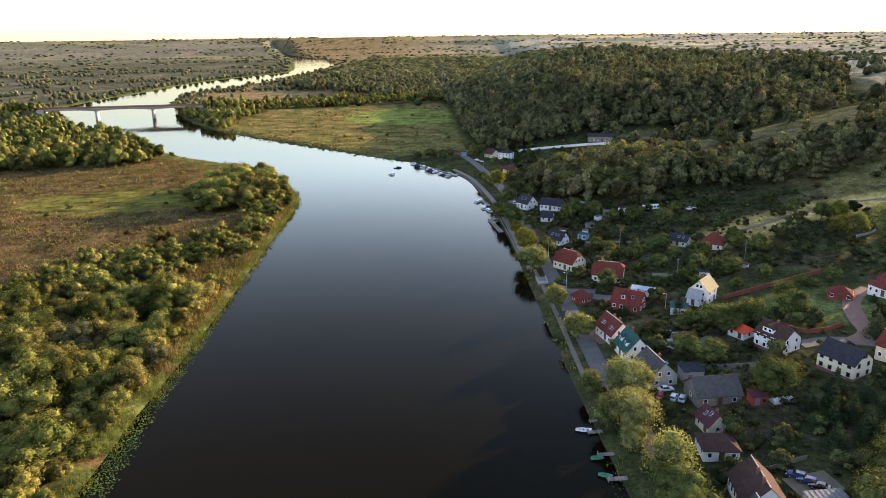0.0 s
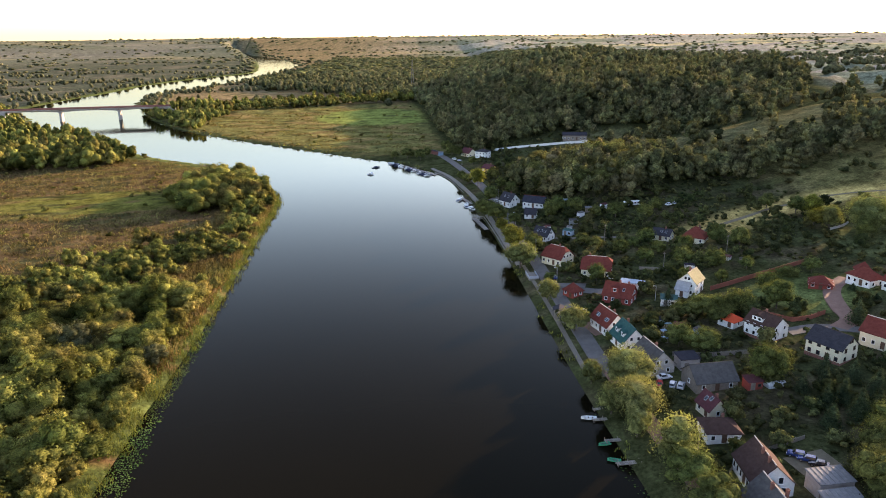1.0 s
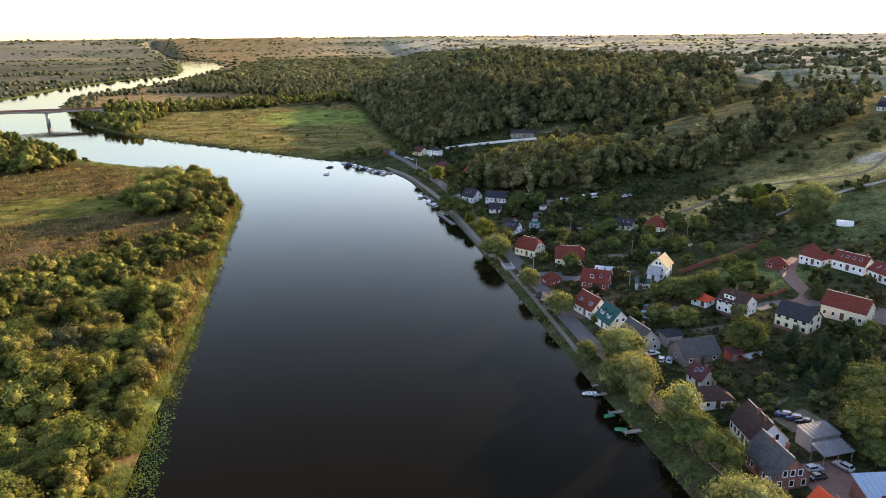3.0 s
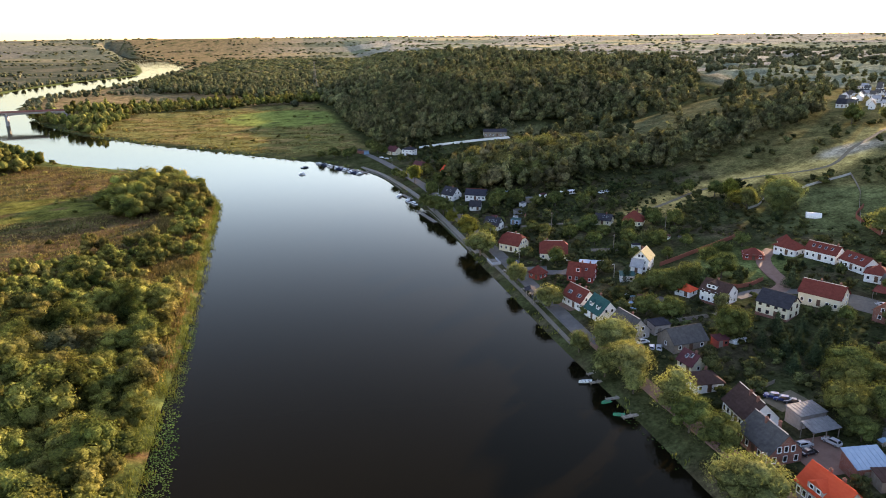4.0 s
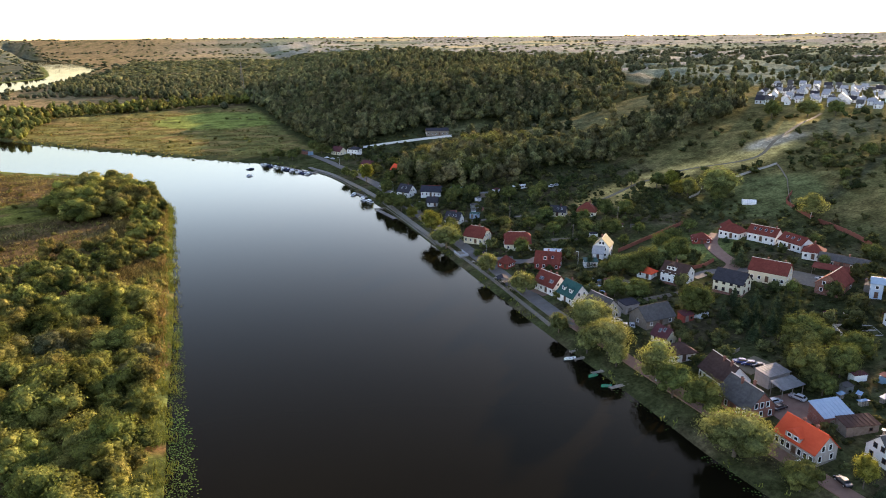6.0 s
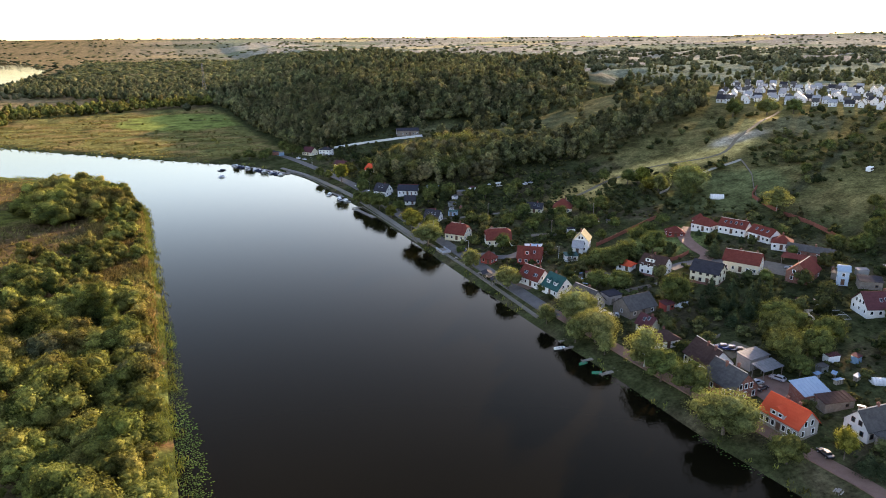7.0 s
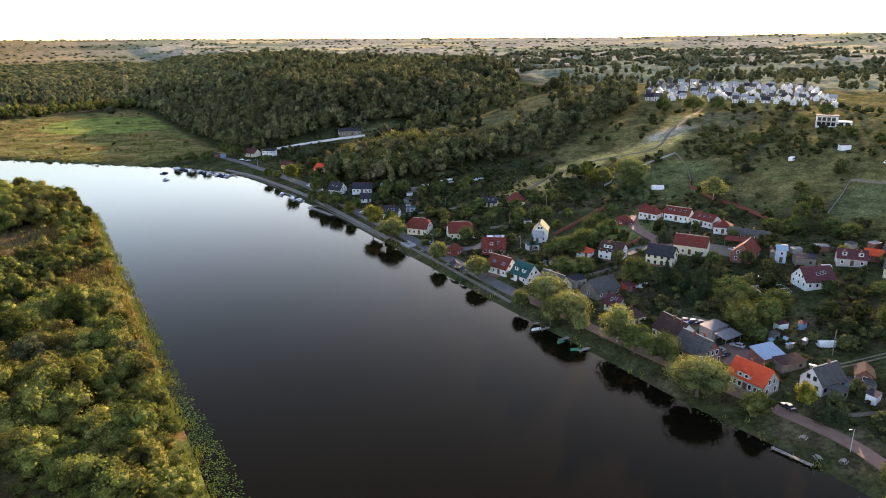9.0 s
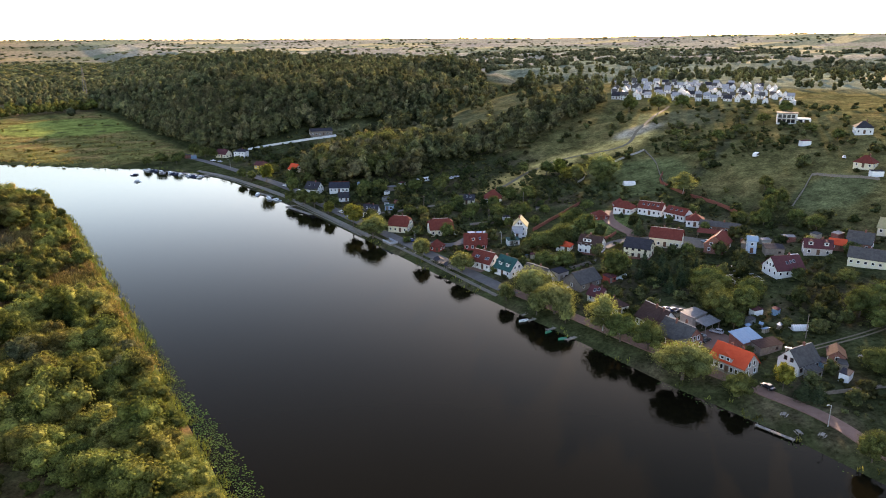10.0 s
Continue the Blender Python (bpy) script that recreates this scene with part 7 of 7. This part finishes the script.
def gardens(x, y):
    """Hedges, fruit bushes and beds between the houses."""
    s = line_distance(x, y, EAST_BANK)
    k = ramp01(s, 12, 20) * ramp01(-s, -165, -140) * (0.30 + 0.7 * ramp01(waves(x, y, 38, 61) + 0.6 * waves(x, y, 15, 62), -0.35, 0.15))
    lawn = np.maximum(ramp01(1 - np.hypot((x - 122) / 36, (y - 233) / 27), 0, 0.15), ramp01(1 - np.hypot((x - 100) / 26, (y - 70) / 14), 0, 0.15))
    k = k * (1 - lawn) * np.where(y > 455, 0.5, 1.0) * np.interp(s, [0, 85, 120, 200], [1, 1, 0.45, 0.3])
    return np.where(inside(x, y, RIVER), 0, k) * free_ground(x, y, 1.2)


grng = np.random.RandomState(23)
low_shrub = planted(grng, "garden_shrubs", scatter(grng, 26000, 40, 240, 30, 600, 2.45, gardens), BED, (1.2, 4.6), LEAF_GARDEN, "fruit bushes and hedges filling the gardens", "shrubs", (0.5, 0.95))
taller = planted(grng, "garden_trees", scatter(grng, 2600, 46, 230, 20, 600, 7.0, lambda x, y: gardens(x, y) * 0.8), SHRUB[3:], (4.5, 8.0), LEAF_GARDEN, "small fruit trees between the houses", "trees", (0.7, 1.05))


def hillside(x, y):
    """Scrub in loose rows on the slope above the village."""
    s = line_distance(x, y, EAST_BANK)
    u = x * 0.6 - y * 0.8
    rows = ramp01(np.sin(u / 9.0), 0.3, 0.9) * 0.3 + 0.3
    k = ramp01(s, 135, 165) * ramp01(-x, -420, -380) * rows * (0.10 + 0.9 * ramp01(waves(x, y, 62, 71) + 0.4 * waves(x, y, 24, 72), 0.05, 0.4))
    track = line_distance(x, y, np.array([(118, 300), (180, 331), (205, 327), (235, 312), (262, 326), (300, 345)]))
    hedge = np.minimum(line_distance(x, y, np.array([(349, 299), (254, 254), (206, 235)])), line_distance(x, y, np.array([(262, 204), (241, 190), (197, 172)])))
    hedge = np.minimum(hedge, line_distance(x, y, np.array([(300, 236), (262, 222), (232, 216)])))
    orchard = np.maximum(ramp01(1 - np.hypot((x - 258) / 34, (y - 276) / 26), 0, 0.3), ramp01(1 - np.hypot((x - 290) / 34, (y - 236) / 20), 0, 0.3))
    k = np.maximum(k, orchard * 0.75)
    k = np.maximum(k, np.where(hedge < 3.0, 0.75, 0))
    mown = np.maximum(ramp01(1 - np.hypot((x - 198) / 36, (y - 264) / 32), 0, 0.2), ramp01(1 - np.hypot((x - 232) / 30, (y - 212) / 16), 0, 0.2))
    field = ramp01(1 - np.hypot((x - 226) / 24, (y - 168) / 17), 0, 0.2)
    return k * (1 - mown) * (1 - field) * np.where(track < 14, 0.1, 1) * np.where(y > 380, 0, 1) * free_ground(x, y, 1.5)


planted(grng, "hillside_scrub", scatter(grng, 9000, 140, 430, -60, 385, 4.0, hillside), LOW_BUSH, (1.8, 7.5), LEAF_GARDEN, "scattered scrub on the slope above the village", "shrubs", (0.6, 1.0))


def plateau(x, y):
    """Trees along the edge of the plateau and round the new estate."""
    edge = ramp01(-line_distance(x, y, np.array([(300, 470), (335, 452), (352, 420), (375, 372), (395, 340)])), -10, -4) * 0.14
    back = ramp01(x + 0.3 * y, 560, 600) * ramp01(waves(x, y, 90, 73), -0.1, 0.4) * 0.35
    return np.maximum(edge, back) * np.where((y > 620) & (x < 420), 0, 1) * free_ground(x, y, 2.0)


planted(grng, "plateau_trees", scatter(grng, 6000, 290, 700, 60, 700, 7.5, plateau), WOOD_NEAR, (6, 12), LEAF_WOOD, "trees and hedges on the edge of the plateau", "trees")


def rough_meadow(x, y):
    """Bushes on the western reed meadow and the eastern water meadow."""
    d = np.minimum(line_distance(x, y, WEST_BANK), line_distance(x, y, EAST_BANK))
    a = np.where(~is_east(x, y), 0.06 + 0.35 * ramp01(waves(x * 0.5 + y * 0.2, y, 50, 81), 0.3, 0.7), 0.05 + 0.3 * ramp01(waves(x, y, 50, 82), 0.55, 0.85))
    a = np.where((d > 3) & (d < 9), np.maximum(a, 0.16), a)
    return np.where(inside(x, y, RIVER) | (d < 2.5) | (is_east(x, y) & ((x > 5) | (y < 575))), 0, a)


planted(grng, "meadow_bushes", scatter(grng, 5000, -520, 10, 250, 980, 7.0, rough_meadow), LOW_BUSH, (2.0, 5.5), LEAF_SHRUB, "scattered bushes on the water meadows", "shrubs", (0.5, 0.8))

# ---- reeds and water plants ----


def blades(rng, places, h, w, lean, k=7):
    """Upright tufts: each k leaning blades."""
    n = len(places)
    p = np.repeat(places, k, 0) + rng.normal(scale=0.45, size=(n * k, 2))
    z = np.maximum(land_height(p[:, 0], p[:, 1]), -0.4) - 0.1
    a = rng.uniform(0, 6.28, n * k)
    hh = rng.uniform(*h, n * k)
    dx, dy = np.cos(a) * w / 2, np.sin(a) * w / 2
    lx, ly = rng.normal(scale=lean, size=n * k), rng.normal(scale=lean, size=n * k)
    v = np.stack([np.stack([p[:, 0] - dx, p[:, 1] - dy, z], 1), np.stack([p[:, 0] + dx, p[:, 1] + dy, z], 1),
                  np.stack([p[:, 0] + lx + dx * 0.7, p[:, 1] + ly + dy * 0.7, z + hh], 1), np.stack([p[:, 0] + lx - dx * 0.7, p[:, 1] + ly - dy * 0.7, z + hh], 1)], 1).reshape(-1, 3)
    return v, np.arange(len(v)).reshape(-1, 4)


def reed_belt(x, y):
    d = line_distance(x, y, WEST_BANK)
    wet = inside(x, y, RIVER)
    return np.where(wet, ramp01(-d, -2.5, -0.5), ramp01(-d, -np.interp(y, [150, 165, 200, 215, 300], [4, 12, 12, 5, 4]), -2)) * ramp01(waves(x, y, 26, 91), -0.6, 0.2) * np.where(is_east(x, y), 0, 1)


rrng = np.random.RandomState(31)
v, f = blades(rrng, scatter(rrng, 60000, -175, -70, 80, 560, 0.75, reed_belt), (0.7, 2.0), 0.15, 0.45)
tagged(mesh_object("reeds", v, f, [REED]), "green reed belt along the western bank", "reeds", kind="stuff")


def dry_belt(x, y):
    """Browning sedge and reed tussocks between the thicket and the water."""
    d = line_distance(x, y, WEST_BANK)
    k = ramp01(d, 1.5, 5) * ramp01(-d, -34, -20) * ramp01(y, 186, 205) * (0.35 + 0.65 * ramp01(waves(x, y, 11, 95) + 0.6 * waves(x, y, 31, 96), -0.3, 0.4))
    return np.where(inside(x, y, RIVER) | is_east(x, y), 0, k)


v, f = blades(rrng, scatter(rrng, 60000, -150, -80, 180, 500, 0.95, dry_belt), (0.9, 2.3), 0.32, 0.55)
tagged(mesh_object("dry_reeds", v, f, [REED_DRY]), "browning reed tussocks behind the green reed edge", "reeds", kind="stuff")


def reed_meadow(x, y):
    """Tussocks over the western meadow, thicker in long streaks."""
    streak = waves(x * 0.3 + y * 0.12, y - 0.1 * x, 19, 97) + 0.7 * waves(x * 0.5, y, 8, 98)
    green = np.hypot((x + 200) / 60, (y - 422) / 30) < 1
    return np.where(inside(x, y, RIVER) | (line_distance(x, y, WEST_BANK) < 14) | green, 0, 0.15 + 0.85 * ramp01(streak, -0.2, 0.5))


v, f = blades(rrng, scatter(rrng, 60000, -360, -92, 268, 575, 1.15, reed_meadow), (0.5, 1.3), 0.55, 0.6, 3)
tagged(mesh_object("meadow_tussocks", v, f, [REED_DRY]), "dry reddish-brown tussocks on the western meadow", "grass", kind="stuff")


def water_meadow(x, y):
    streak = waves(x * 0.4, y + 0.2 * x, 34, 99)
    mown = np.hypot((x + 45) / 72, (y - 860) / 82) < 1
    return np.where(inside(x, y, RIVER) | ~is_east(x, y) | mown | (line_distance(x, y, EAST_BANK) < 3), 0, ramp01(streak, -0.1, 0.5) * 0.9) * ramp01(-(x - np.interp(y, [560, 603, 720, 950, 1100], [40, 12, 4, -5, -20])), 0, 10)


v, f = blades(rrng, scatter(rrng, 26000, -290, 20, 575, 960, 1.9, water_meadow), (0.5, 1.2), 0.9, 0.7, 3)
tagged(mesh_object("meadow_tussocks", v, f, [REED_DRY]), "coarse sedge tussocks on the water meadow", "grass", kind="stuff")


def east_edge(x, y):
    d = line_distance(x, y, EAST_BANK)
    wet = inside(x, y, RIVER)
    south = np.where(y < 290, 1.0, np.where(y > 500, 0.9, 0.1))
    return np.where(wet, ramp01(-d, -1.5, -0.2), ramp01(-d, -3.0, -0.8)) * south * ramp01(waves(x, y, 18, 92), -0.4, 0.3) * np.where(is_east(x, y), 1, 0)


v, f = blades(rrng, scatter(rrng, 60000, -420, 55, 20, 980, 0.9, east_edge), (0.5, 1.3), 0.28, 0.3)
tagged(mesh_object("bank_sedge", v, f, [LEAF_SHRUB]), "tufts of sedge along the village bank", "sedge", kind="stuff")


def pads_here(x, y):
    d = line_distance(x, y, WEST_BANK)
    e = line_distance(x, y, EAST_BANK)
    west_ = ramp01(-d, -np.interp(y, [60, 130, 190, 235, 300], [8.5, 8, 4.5, 2.8, 2.8]), -2.0) * np.where(y < 232, 1, 0)
    east_ = ramp01(-e, -3.5, -0.5) * ramp01(waves(x, y, 20, 93), 0.1, 0.5) * np.where((y > 40) & (y < 190), 1, 0)
    return np.where(inside(x, y, RIVER), np.maximum(west_ * ramp01(waves(x, y, 9, 94), -0.8, 0.2), east_ * 0.7), 0)


pp = scatter(rrng, 90000, -84, -66, 40, 330, 0.42, pads_here)
pp = np.vstack([pp, scatter(rrng, 9000, 36, 46, 40, 190, 0.7, pads_here)])
a = np.linspace(0, 6.2832, 7)[:-1] + 0.3
r = rrng.uniform(0.12, 0.30, (len(pp), 1))
v = np.stack([pp[:, :1] + np.cos(a) * r, pp[:, 1:] + np.sin(a) * r, 0.03 + 0.05 * rrng.uniform(0, 1, (len(pp), 6))], 2).reshape(-1, 3)
tagged(mesh_object("water_lilies", v, np.arange(len(v)).reshape(-1, 6), [PAD]), "floating lily leaves beside the bank", "water plants", kind="stuff")
